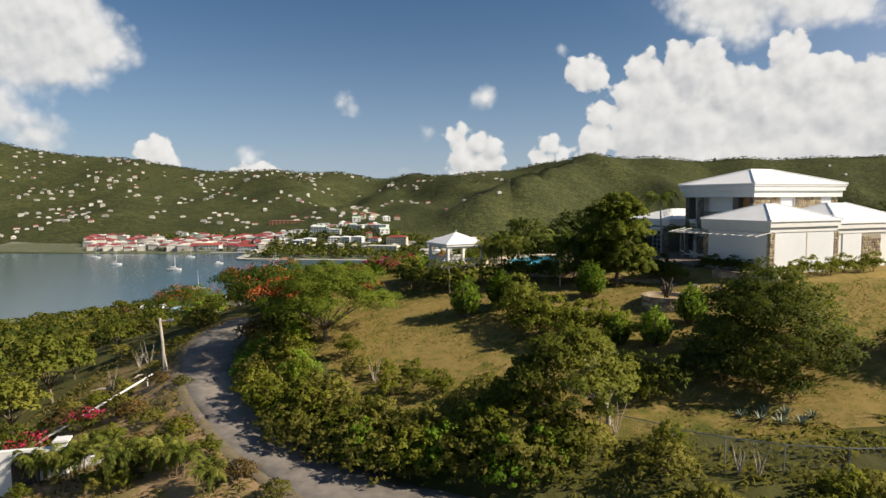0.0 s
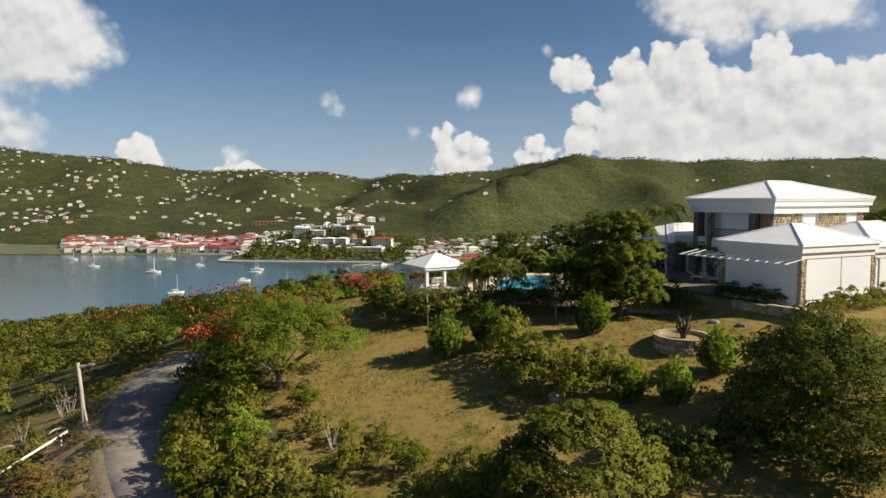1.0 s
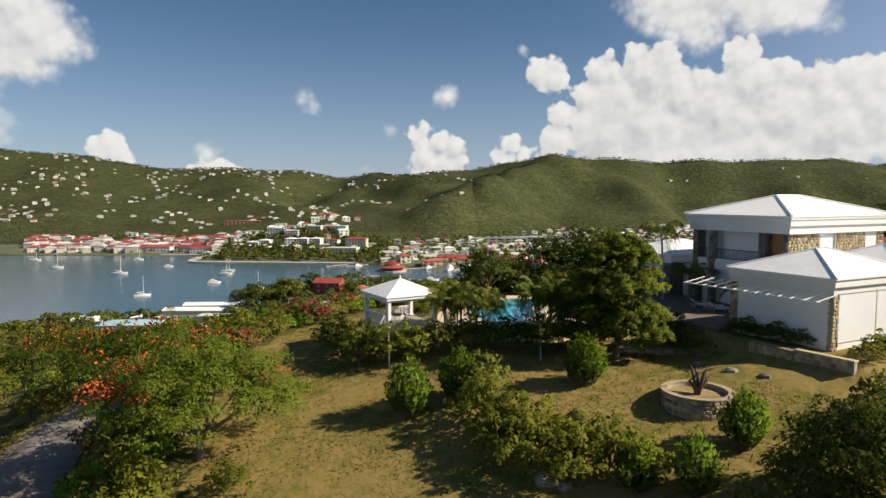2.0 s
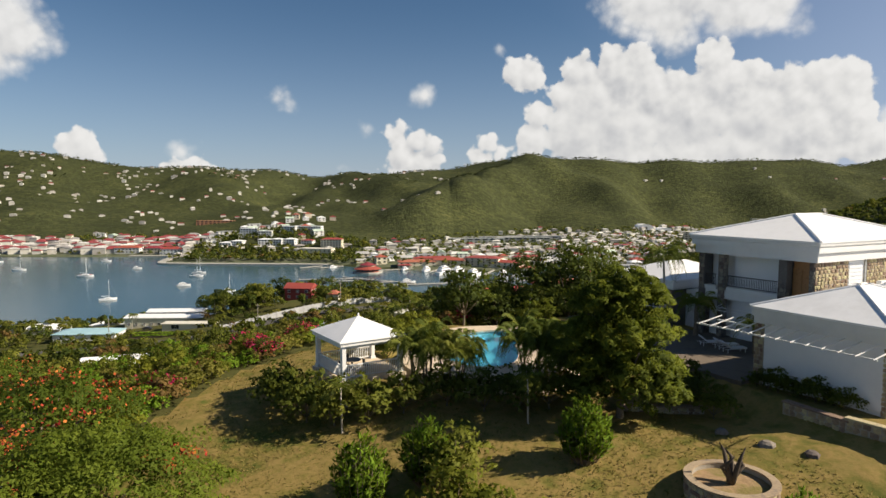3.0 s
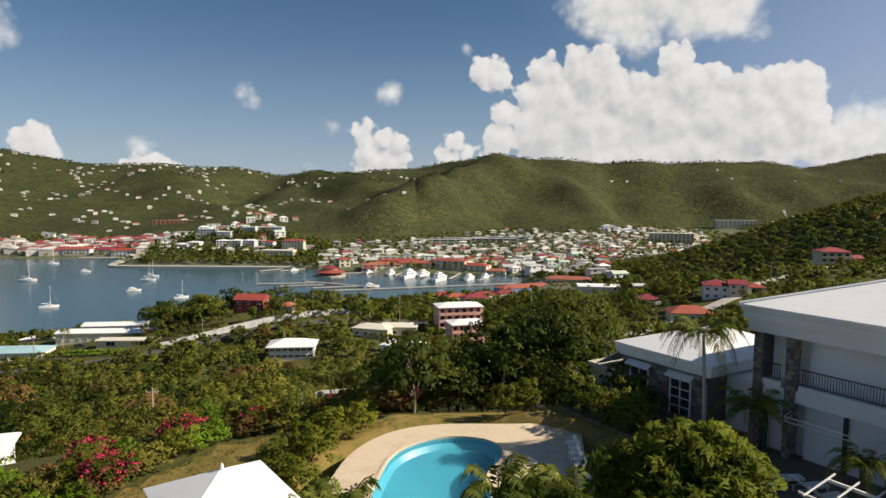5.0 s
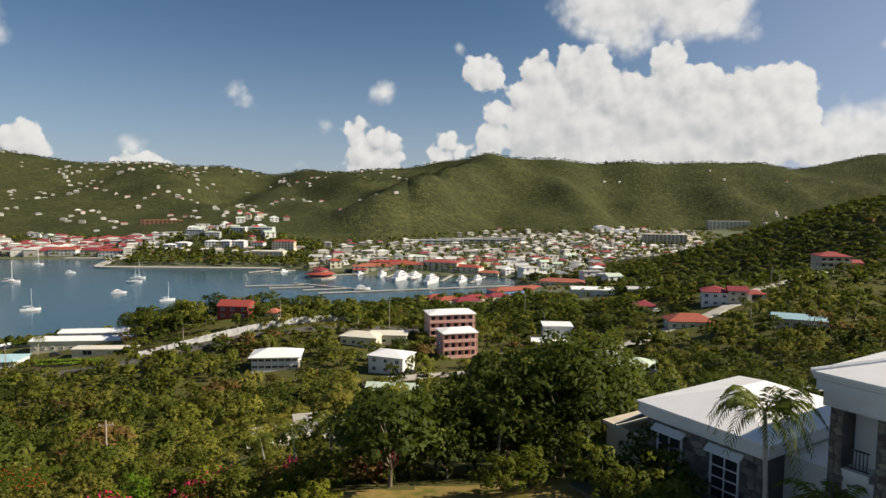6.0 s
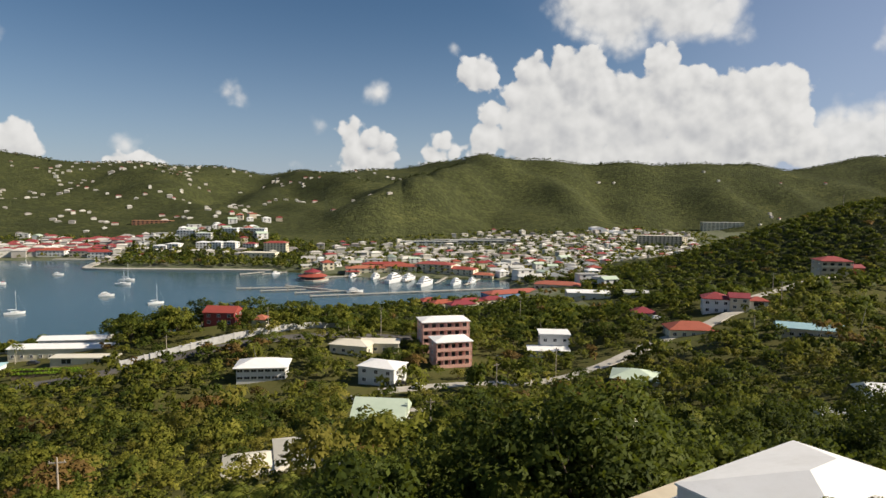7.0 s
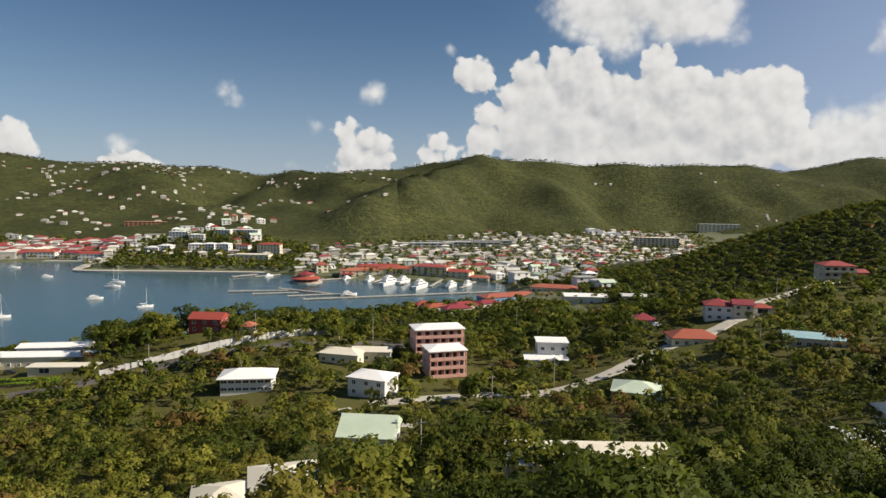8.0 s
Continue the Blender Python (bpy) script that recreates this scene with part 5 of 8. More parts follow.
for sx in (-1, 1):
    for sy in (-1, 1):
        G("post", Geo().box(sx * 2.2 - 0.16, sy * 2.2 - 0.16, 0, sx * 2.2 + 0.16, sy * 2.2 + 0.16, 2.355, chamfer=0.03).box(sx * 2.2 - 0.2, sy * 2.2 - 0.2, 0, sx * 2.2 + 0.2, sy * 2.2 + 0.2, 0.2), "white")
        G("pile", Geo().box(sx * 2.2 - 0.18, sy * 2.2 - 0.18, -3.2, sx * 2.2 + 0.18, sy * 2.2 + 0.18, -0.255), "concrete", "concrete pile under the floor")
G("arch_brace", Geo().box(-2.04, -2.27, 2.15, 2.04, -2.13, 2.355).box(-2.04, 2.13, 2.15, 2.04, 2.27, 2.355).box(-2.27, -2.04, 2.15, -2.13, 2.04, 2.355).box(2.13, -2.04, 2.15, 2.27, 2.04, 2.355), "white")
for ax_, ay_, tw in ((-2.04, -2.2, 0), (-2.04, 2.2, 0), (-2.2, -2.04, 90), (2.2, -2.04, 90)):
    if (ax_, tw) == (2.2, 90):
        continue
    m = pose(ax_, ay_, 0, 0, 0, tw)
    rail = G("railing", Geo().box(0, -0.05, 0.92, 4.08, 0.05, 1.0, m).box(0, -0.035, 0.12, 4.08, 0.035, 0.19, m), "white", "white baluster railing")
    for k in range(27):
        G("baluster", Geo().box(0.07 + k * 0.15, -0.022, 0.19, 0.115 + k * 0.15, 0.022, 0.92, m), "white", parent=rail)
table = thing("round_table", -6.3, 74.0, 74.5, 20, "dark round metal table inside the gazebo", "table")
part("tabletop", Geo().tube([(0, 0, 0.70), (0, 0, 0.74)], [0.62, 0.64], 20), M["iron"], table)
part("pedestal", Geo().tube([(0, 0, 0.0), (0, 0, 0.05), (0, 0, 0.7)], [0.3, 0.06, 0.06], 8), M["iron"], table)
chair = thing("garden_chair", -5.2, 73.6, 74.5, 120, "dark metal garden chair beside the round table", "chair", "gazebo chairs")
part("seat", Geo().box(-0.22, -0.22, 0.43, 0.22, 0.22, 0.47, chamfer=0.015), M["iron"], chair)
part("backrest", Geo().box(-0.22, 0.19, 0.5, 0.22, 0.23, 0.92, chamfer=0.015), M["iron"], chair)
for x in (-0.2, 0.2):
    for y in (-0.2, 0.2):
        part("leg", Geo().box(x - 0.015, y - 0.015, 0, x + 0.015, y + 0.015, 0.43), M["iron"], chair)
for x, y, a in ((-7.0, 74.9, -60), (-6.8, 73.1, 160)):
    copy_thing(chair, pose(x, y, 74.5, 0, 0, a))

# ---- pool ----
def rounded(poly, n, centre):
    p = np.array(poly, float)
    for _ in range(4):
        q = np.roll(p, -1, 0)
        p = np.stack((0.75 * p + 0.25 * q, 0.25 * p + 0.75 * q), 1).reshape(-1, 2)
    a = np.arctan2(p[:, 1] - centre[1], p[:, 0] - centre[0])
    t = np.linspace(0, math.tau, n, endpoint=False)
    order = np.argsort(a % math.tau)
    aa, r = (a % math.tau)[order], np.hypot(p[:, 0] - centre[0], p[:, 1] - centre[1])[order]
    rad = np.interp(t, np.concatenate((aa - math.tau, aa, aa + math.tau)), np.tile(r, 3))
    return [(centre[0] + math.cos(k) * q, centre[1] + math.sin(k) * q) for k, q in zip(t, rad)]


PC = (3.4, 80.9)
NP = 96
kidney = rounded(((0.2, 81.5), (0.9, 85.6), (3.9, 88.0), (7.3, 87.2), (7.6, 84.4), (6.0, 82.2), (6.3, 79.5), (5.6, 75.6), (3.2, 74.6), (0.7, 76.3), (-0.1, 79)), NP, PC)
edge = rounded(((-2.4, 81.5), (-1.8, 85.2), (0.2, 88.6), (3.5, 90.2), (9.4, 89.9), (13.6, 90.6), (12.2, 84.2), (12.0, 78.0), (8.6, 73.4), (4.5, 71.9), (-1.0, 72.2), (-3.2, 76)), NP, PC)
lip = [(PC[0] + (x - PC[0]) * 1.06, PC[1] + (y - PC[1]) * 1.06) for x, y in kidney]
ring_f = lambda a, b: [(a * NP + i, a * NP + (i + 1) % NP, b * NP + (i + 1) % NP, b * NP + i) for i in range(NP)]
g = Geo().add([(x, y, 74.5) for x, y in lip] + [(x, y, 74.5) for x, y in edge] + [(x, y, 72.0) for x, y in edge], ring_f(0, 1) + ring_f(1, 2))
tagged(part("pavement", g, M["deck"]), "buff concrete pool deck with a curved edge", "pool deck", kind="structure")
pool = thing("swimming_pool", PC[0], PC[1], 74.5, 0, "freeform swimming pool with clear turquoise water", "pool")
loc = lambda pts, z: [(x - PC[0], y - PC[1], z) for x, y in pts]
part("coping", Geo().add(loc(kidney, 0.05) + loc(lip, 0.05) + loc(lip, -0.06) + loc(kidney, -0.12), ring_f(0, 1) + ring_f(1, 2) + ring_f(3, 0)), M["deck"], pool, "pale coping round the water")
deep = [(PC[0] + (x - PC[0]) * 0.9, PC[1] + (y - PC[1]) * 0.9) for x, y in kidney]
part("basin", Geo().add(loc(kidney, -0.1) + loc(kidney, -0.9) + loc(deep, -1.35), ring_f(1, 0) + ring_f(2, 1) + [tuple(range(2 * NP, 3 * NP))]), M["pool_lining"], pool, "turquoise pool lining", smooth=False)
wsurf = part("water", Geo().add(loc(kidney, -0.07), [tuple(range(NP))]), M["pool_water"], pool, "clear pool water")
wsurf.visible_shadow = False


def stack_chair():
    ob = thing("plastic_chair", 0, 0, 0, 0, "white plastic garden chair on the pool deck", "chair", "poolside chairs")
    part("seat", Geo().box(-0.25, -0.24, 0.40, 0.25, 0.24, 0.44, chamfer=0.02), M["plastic"], ob)
    part("backrest", Geo().box(-0.25, 0.21, 0.46, 0.25, 0.26, 0.88, m=pose(0, 0, 0, -6), chamfer=0.02), M["plastic"], ob)
    for x in (-0.22, 0.22):
        part("armrest", Geo().box(x - 0.03, -0.2, 0.62, x + 0.03, 0.26, 0.65), M["plastic"], ob)
        for y in (-0.21, 0.2):
            part("leg", Geo().box(x - 0.025, y - 0.025, 0, x + 0.025, y + 0.025, 0.40), M["plastic"], ob)
    return ob


pc = stack_chair()
pc.matrix_world = pose(11.7, 85.6, 74.5, 0, 0, -80)
for k in range(1, 7):
    copy_thing(pc, pose(11.7 - 0.06 * k + 0.06 * math.sin(k * 2), 85.6 - k * 0.80, 74.5, 0, 0, -80 + 7 * math.sin(k * 3)))

# ---- planter, walls and rocks on the slope ----
planter = thing("stone_planter", 14.3, 58.6, gz(14.3, 58.6) - 0.12, 0, "round rubble-stone planter holding dry grass and a dead stump", "planter", scale=0.9)
part("wall", Geo().loft([[(math.cos(a) * r, math.sin(a) * r, z) for a in np.linspace(0, math.tau, 40, endpoint=False)] for r, z in ((2.3, -0.6), (2.26, 0.86), (1.95, 0.86), (1.95, 0.4))], caps=False), M["mortar"], planter)
part("capping", Geo().loft([[(math.cos(a) * r, math.sin(a) * r, z) for a in np.linspace(0, math.tau, 40, endpoint=False)] for r, z in ((1.93, 0.865), (2.38, 0.865), (2.38, 0.95), (1.93, 0.95), (1.93, 0.865))], caps=False), M["stone"], planter, "flat stone capping")
part("soil", Geo().add([(math.cos(a) * 1.96, math.sin(a) * 1.96, 0.62) for a in np.linspace(0, math.tau, 40, endpoint=False)], [tuple(range(40))]), M["earth"], planter)
for r in range(4):
    for k in range(30):
        a = math.tau * (k + 0.5 * (r % 2) + vr.uniform(-0.15, 0.15)) / 30
        ob = new("stone", stone_meshes[int(vr.integers(7))])
        ob.parent = planter
        ob.matrix_local = pose(math.cos(a) * 2.28, math.sin(a) * 2.28, -0.15 + r * 0.28, 0, vr.uniform(-6, 6), math.degrees(a) + 90) @ Matrix.Diagonal((0.47 * vr.uniform(0.8, 1.1), 0.07 * vr.uniform(0.8, 1.8), 0.27, 1))
stump = thing("dead_stump", 14.3, 58.6, planter.location.z + 0.54, 0, "gnarled dead grey-brown stump in the round planter", "stump")
for k in range(6):
    a = k * 1.05 + vr.uniform(-0.3, 0.3)
    part("branch", Geo().tube([(0, 0, -0.05), (math.cos(a) * 0.22, math.sin(a) * 0.22, 0.5), (math.cos(a) * 0.55, math.sin(a) * 0.5, 0.9 + 0.25 * (k % 3)), (math.cos(a + 0.6) * 0.6, math.sin(a + 0.6) * 0.5, 1.2 + 0.35 * (k % 3))], [0.17, 0.13, 0.09, 0.03], 6), M["dead_wood"], stump, smooth=True)


def stone_wall(name, line, tall, label, most):
    """A low wall of rubble stones with a capping, along a line over the ground."""
    ob = thing(name, *line[0], gz(*line[0]), 0, label, "wall")
    x0, y0, z0 = ob.location
    left = most
    for (a, b), (c, d) in zip(line[:-1], line[1:]):
        ln, tw = math.hypot(c - a, d - b), math.degrees(math.atan2(d - b, c - a))
        m = pose(a - x0, b - y0, gz((a + c) / 2, (b + d) / 2) - z0, 0, 0, tw)
        part("core", Geo().box(-0.1, -0.18, -0.8, ln + 0.1, 0.18, tall, m), M["mortar"], ob)
        part("capping", Geo().box(-0.15, -0.26, tall + 0.003, ln + 0.15, 0.26, tall + 0.1, m, chamfer=0.03), M["stone"], ob)
        o = m @ Vector((0, -0.19, -0.1))
        left -= stone_face(ob, (o.x, o.y, o.z), tw, ln, tall + 0.1, max(0, left), vr, (0.42, 0.27))
    return ob


stone_wall("retaining_wall", ((11.6, 68.9), (14.0, 68.6), (16.6, 68.3)), 0.35, "low rubble retaining wall above the lawn", 120)
stone_wall("retaining_wall", ((20.3, 65.4), (21.9, 62.2), (23.9, 59.4)), 0.55, "rubble retaining wall below the annexe", 150)


def rock(x, y, r, seed):
    rr = np.random.default_rng(seed)
    g = Geo()
    rings = []
    for i, (h, s) in enumerate(((-0.4, 0.8), (0.0, 1.0), (0.4, 0.85), (0.65, 0.45))):
        rings.append([(math.cos(a) * r * s * rr.uniform(0.75, 1.2), math.sin(a) * r * s * rr.uniform(0.75, 1.2), h * r) for a in np.linspace(0, math.tau, 9, endpoint=False)])
    g.loft(rings)
    ob = part("rock", g, M["dark_stone"])
    ob.location = (x, y, gz(x, y))
    return tagged(ob, "grey-brown boulder lying in the dry grass", "rock", "boulders")


for k, (x, y, r) in enumerate(((7.2, 58.2, 0.6), (4.5, 52.2, 0.65), (5.4, 51.6, 0.45), (19.2, 60.6, 0.4), (17.6, 62.0, 0.45), (16.2, 64.3, 0.4), (-22, 44, 0.6), (21.8, 56.0, 0.5), (24.0, 52.5, 0.5))):
    rock(x, y, r, 900 + k)

# ---- lane side: pole, pipe rail, gate, fence ----
pole = thing("utility_pole", -30.8, 54.9, gz(-30.8, 54.9), 8, "leaning weathered wooden utility pole beside the lane", "pole")
part("shaft", Geo().tube([(0, 0, -0.6), (0, 0, 0), (-0.1, 0, 2.5), (-0.26, 0, 4.75)], [0.19, 0.18, 0.15, 0.12], 9), M["old_wood"], pole, smooth=True)
part("brace", Geo().tube([(0.35, -0.15, -0.3), (-0.05, 0, 1.9)], [0.1, 0.08], 6), M["old_wood"], pole)
part("crossarm", Geo().box(-0.25, -0.06, 4.45, 0.85, 0.06, 4.57, chamfer=0.02), M["old_wood"], pole)
part("lamp_head", Geo().loft([[(0.5, -0.14, 4.58), (0.98, -0.14, 4.58), (0.98, 0.14, 4.58), (0.5, 0.14, 4.58)], [(0.55, -0.08, 4.7), (0.93, -0.08, 4.7), (0.93, 0.08, 4.7), (0.55, 0.08, 4.7)]]), M["steel"], pole)
pipe = thing("pipe_rail", -31.2, 53.6, gz(-31.2, 53.6), 0, "white metal pipe rail down the bank", "rail")
e = (-35.5, 44.5)
z1 = gz(*e) - pipe.location.z
part("tube", Geo().tube([(0, 0, 0.7), (e[0] + 31.2, e[1] - 53.6, z1 + 0.9)], 0.09, 7), M["white"], pipe, smooth=True)
for s in (0.05, 0.5, 0.95):
    x, y = -31.2 + (e[0] + 31.2) * s, 53.6 + (e[1] - 53.6) * s
    part("post", Geo().tube([(x + 31.2, y - 53.6, gz(x, y) - pipe.location.z - 0.3), (x + 31.2, y - 53.6, 0.7 + (z1 + 0.2) * s)], 0.045, 6), M["white"], pipe)
gate = thing("gateway", -30.2, 39.6, gz(-30.2, 39.6) + 0.2, 20, "white rendered gateway pillars and wall below the bank", "gateway")
part("wall", Geo().box(-3.2, -0.2, -1.5, 0.4, 0.2, 1.9), M["white"], gate)
part("pillar", Geo().box(0.41, -0.4, -1.5, 1.2, 0.4, 2.3, chamfer=0.04), M["white"], gate)
part("pillar", Geo().box(-4.0, -0.4, -1.5, -3.21, 0.4, 2.3, chamfer=0.04), M["white"], gate)
part("coping", Geo().box(0.33, -0.48, 2.303, 1.28, 0.48, 2.45).box(-4.08, -0.48, 2.303, -3.13, 0.48, 2.45), M["white"], gate)
part("arch", Geo().box(-2.3, -0.24, -1.0, -0.6, -0.203, 0.9).tube([(-1.45, -0.24, 0.9), (-1.45, -0.203, 0.9)], 0.85, 18), M["pane"], gate, "dark arched opening")
part("step_wall", Geo().box(1.21, -0.2, -1.5, 3.4, 0.2, 1.0), M["white"], gate)


def chain_fence(line, label, group):
    ob = thing("chain_link_fence", *line[0], gz(*line[0]), 0, label, "fence", group)
    x0, y0, z0 = ob.location
    pts = along(line, 2.6)
    for k, (x, y) in enumerate(pts):
        z = gz(x, y) - z0
        part("post", Geo().tube([(x - x0, y - y0, z - 0.4), (x - x0, y - y0, z + 1.55)], 0.04, 6), M["steel"], ob)
        if k:
            a, b = pts[k - 1], (x, y)
            za = gz(*a) - z0
            part("top_rail", Geo().tube([(a[0] - x0, a[1] - y0, za + 1.5), (x - x0, y - y0, z + 1.5)], 0.025, 5), M["steel"], ob)
            ln = math.hypot(b[0] - a[0], b[1] - a[1])
            g, n = Geo(), int(ln / 0.13)
            P = lambda s, h: (a[0] - x0 + (b[0] - a[0]) * s, a[1] - y0 + (b[1] - a[1]) * s, za + (z - za) * s + h)
            for j in range(-11, n + 1):
                for s0, s1 in (((j) * 0.13, (j) * 0.13 + 1.4), ((j) * 0.13 + 1.4, (j) * 0.13)):
                    h0, h1 = 0.08, 1.48
                    lo, hi = min(s0, s1), max(s0, s1)
                    f0, f1 = max(lo, 0.0), min(hi, ln)
                    if f1 - f0 < 0.05:
                        continue
                    hh = lambda s: h0 + (h1 - h0) * ((s - s0) / (s1 - s0))
                    p, q = P(f0 / ln, hh(f0)), P(f1 / ln, hh(f1))
                    w = 0.006
                    g.add([(p[0], p[1], p[2] - w), (q[0], q[1], q[2] - w), (q[0], q[1], q[2] + w), (p[0], p[1], p[2] + w)], [(0, 1, 2, 3)])
            part("mesh_panel", g, M["steel"], ob)
    return ob


chain_fence(((2.8, 39.8), (6.4, 38.4), (9.2, 36.4)), "galvanised chain-link fence half hidden in scrub", "fences")
chain_fence(((9.6, 35.8), (13.0, 33.8), (16.2, 32.4), (20.0, 31.8), (25.0, 32.2)), "galvanised chain-link fence along the foot of the slope", "fences")


# ---- plants round the villa ----
def spiky_bush(name, seed, r, h, n, size, mat, label):
    """A shrub of many upright leafy shoots."""
    rng_ = np.random.default_rng(seed)
    ob = thing(name, 0, 0, 0, 0, label, "bush")
    g = Geo()
    vs, fs, ns_, k = [], [], [], 0
    for i in range(46):
        a, s = i * 2.39996, math.sqrt((i + 0.5) / 46)
        tip = Vector((math.cos(a) * r * s * rng_.uniform(0.85, 1.1), math.sin(a) * r * s * rng_.uniform(0.85, 1.1), h * (1 - 0.55 * s * s) * rng_.uniform(0.85, 1.12)))
        low = Vector((tip.x * 0.35, tip.y * 0.35, 0.0))
        g.tube([low, low.lerp(tip, 0.6) + Vector((tip.x, tip.y, 0)) * 0.12, tip], [0.05, 0.035, 0.01], 4)
        m = n // 46
        t = rng_.uniform(0.22, 1.04, m)
        c = np.array(low)[None] * (1 - t[:, None]) + np.array(tip)[None] * t[:, None] + np.array((tip.x, tip.y, 0))[None] * (0.2 * t * (1 - t) * 2)[:, None]
        d = rng_.normal(0, 1, (m, 3))
        d[:, 2] = np.abs(d[:, 2]) * 0.6 + 0.7
        d /= np.linalg.norm(d, axis=1)[:, None]
        s_ = (size * rng_.uniform(0.7, 1.3, m))[:, None]
        b = np.cross(d, rng_.normal(0, 1, (m, 3)))
        b /= np.linalg.norm(b, axis=1)[:, None]
        c = c + rng_.normal(0, 0.06, (m, 3))
        vs.append(np.stack((c, c + d * s_ * 0.5 + b * s_ * 0.15, c + d * s_, c + d * s_ * 0.5 - b * s_ * 0.15), 1).reshape(-1, 3))
        fs.append(np.arange(4 * m).reshape(m, 4) + k)
        o_ = c - np.array((0, 0, h * 0.25))
        ns_.append(np.repeat(o_ / np.linalg.norm(o_, axis=1)[:, None] + 0.4 * rng_.normal(0, 1, (m, 3)), 4, 0))
        k += 4 * m
    part("stem", g, M["bark"], ob)
    part("crown", arrays_mesh("crown", np.concatenate(vs), np.concatenate(fs), [M[mat]], normals=np.concatenate(ns_)), None, ob)
    return ob


R7 = np.random.default_rng(77)
ringed = lambda n, rad, z, r, h, j=0.2: [(math.cos(k * math.tau / n + 0.3) * rad * R7.uniform(1 - j, 1 + j), math.sin(k * math.tau / n + 0.3) * rad * R7.uniform(1 - j, 1 + j), z * R7.uniform(0.92, 1.08), r * R7.uniform(0.8, 1.15), h) for k in range(n)]

flame = broad_tree("flame_tree", 1, ringed(9, 4.5, 3.7, 2.5, 1.2) + ringed(6, 2.6, 5.2, 2.3, 1.2) + [(0, 0, 6.2, 2.2, 1.0)], 26000, 0.22, "leaf_flame", "spreading flame tree in green leaf with some orange blossom", trunk_h=1.4, trunk_r=0.24, per=26, wide=0.45,
                   extra=("blossom", [(-4.6, 2.2, 4.9, 1.9, 0.8), (-3.2, -2.6, 4.6, 1.6, 0.6), (-5.6, -0.6, 4.2, 1.8, 0.8), (3.6, 1.6, 5.0, 1.3, 0.5)], 1700, 0.17, "flame", "orange-red blossom"))
put(flame, -16.4, 57.4, 0, 1.0)
flame2 = broad_tree("flame_tree", 2, ringed(7, 3.6, 3.9, 2.3, 0.9) + ringed(4, 1.6, 4.8, 2.0, 0.9), 9000, 0.26, "leaf_flame", "flame tree with rusty orange blossom over its crown", trunk_h=1.5, trunk_r=0.2, per=24, wide=0.4,
                    extra=("blossom", ringed(7, 3.8, 4.35, 2.1, 0.9) + ringed(3, 1.5, 5.4, 1.6, 0.6), 750, 0.18, "flame", "orange-red blossom"))
put(flame2, -25.0, 67.0, 40, 1.12)
put(flame2, -52.0, 98.0, 150, 1.15)
put(flame2, -36.0, 118.0, 220, 0.8)

near_tree = broad_tree("tree", 3, [(x - 2.4, y, z, r, h) for x, y, z, r, h in ringed(7, 2.7, 3.1, 1.5, 1.0, 0.3) + ringed(5, 1.5, 4.7, 1.5, 0.9, 0.3)] + [(-2.0, 0, 5.7, 1.2, 0.7), (-5.2, 0.5, 3.6, 1.2, 0.8), (-4.6, -1.2, 1.8, 1.1, 0.7), (-1.0, -2.2, 1.6, 1.0, 0.7), (-6.2, -0.6, 2.2, 1.0, 0.7), (0.6, 0.4, 3.6, 1.2, 0.8)], 16000, 0.24, "leaf", "small-leaved bushy tree on the lower slope beside the fence", trunk_h=1.7, trunk_r=0.17, per=26, wide=0.5, bark="pale_bark")
put(near_tree, 6.8, 39.6, 0, 0.95)
round_tree = broad_tree("tree", 4, ringed(9, 3.9, 1.6, 2.5, 1.6) + ringed(7, 2.8, 3.8, 2.6, 1.8) + [(0, 0, 5.6, 2.4, 1.4)], 26000, 0.25, "leaf", "wide rounded dark green tree on the dry slope", trunk_h=1.1, trunk_r=0.22, per=28, wide=0.5)
put(round_tree, 18.4, 46.2, 30, 0.95)
put(round_tree, 30.5, 44.0, 130, 0.8)
mango = broad_tree("mango_tree", 5, ringed(7, 2.5, 3.4, 1.8, 1.6) + ringed(6, 2.4, 5.8, 1.9, 1.5) + ringed(5, 1.9, 8.0, 1.7, 1.3) + [(0, 0, 9.4, 1.7, 1.1), (0.6, -2.2, 2.2, 1.6, 1.3), (2.5, -1.4, 1.8, 1.6, 1.4), (-2.2, -1.4, 2.0, 1.5, 1.4)], 30000, 0.36, "leaf_mango", "dense rounded mango tree with drooping glossy leaves", trunk_h=1.9, trunk_r=0.26, per=30, wide=0.34, droop=1.0)
put(mango, 11.3, 67.6, 0, 0.90, 73.3)

# shrubs on the lawn
candle = spiky_bush("candle_bush", 21, 1.65, 3.5, 3400, 0.34, "leaf_bright", "bright green upright shrub on the lawn")
for x, y, s, a in ((-3.6, 60.3, 1.0, 0), (-0.3, 61.4, 0.95, 50), (8.1, 62.2, 0.92, 120), (15.2, 53.8, 0.85, 200), (8.9, 51.0, 0.7, 260), (11.6, 50.4, 0.8, 20)):
    put(candle, x, y, a, s)
soft = broad_tree("bush", 6, ringed(5, 0.9, 1.0, 0.95, 0.8) + [(0, 0, 1.8, 1.0, 0.8)], 1150, 0.24, "leaf_lime", "rounded green garden bush", "bush", trunk_h=0.4, trunk_r=0.06, per=16)
dark_bush = broad_tree("bush", 7, ringed(6, 1.0, 1.1, 1.0, 0.9) + [(0, 0, 2.0, 1.1, 0.8)], 1150, 0.25, "leaf", "dense dark green shrub", "bush", trunk_h=0.4, trunk_r=0.06, per=16)
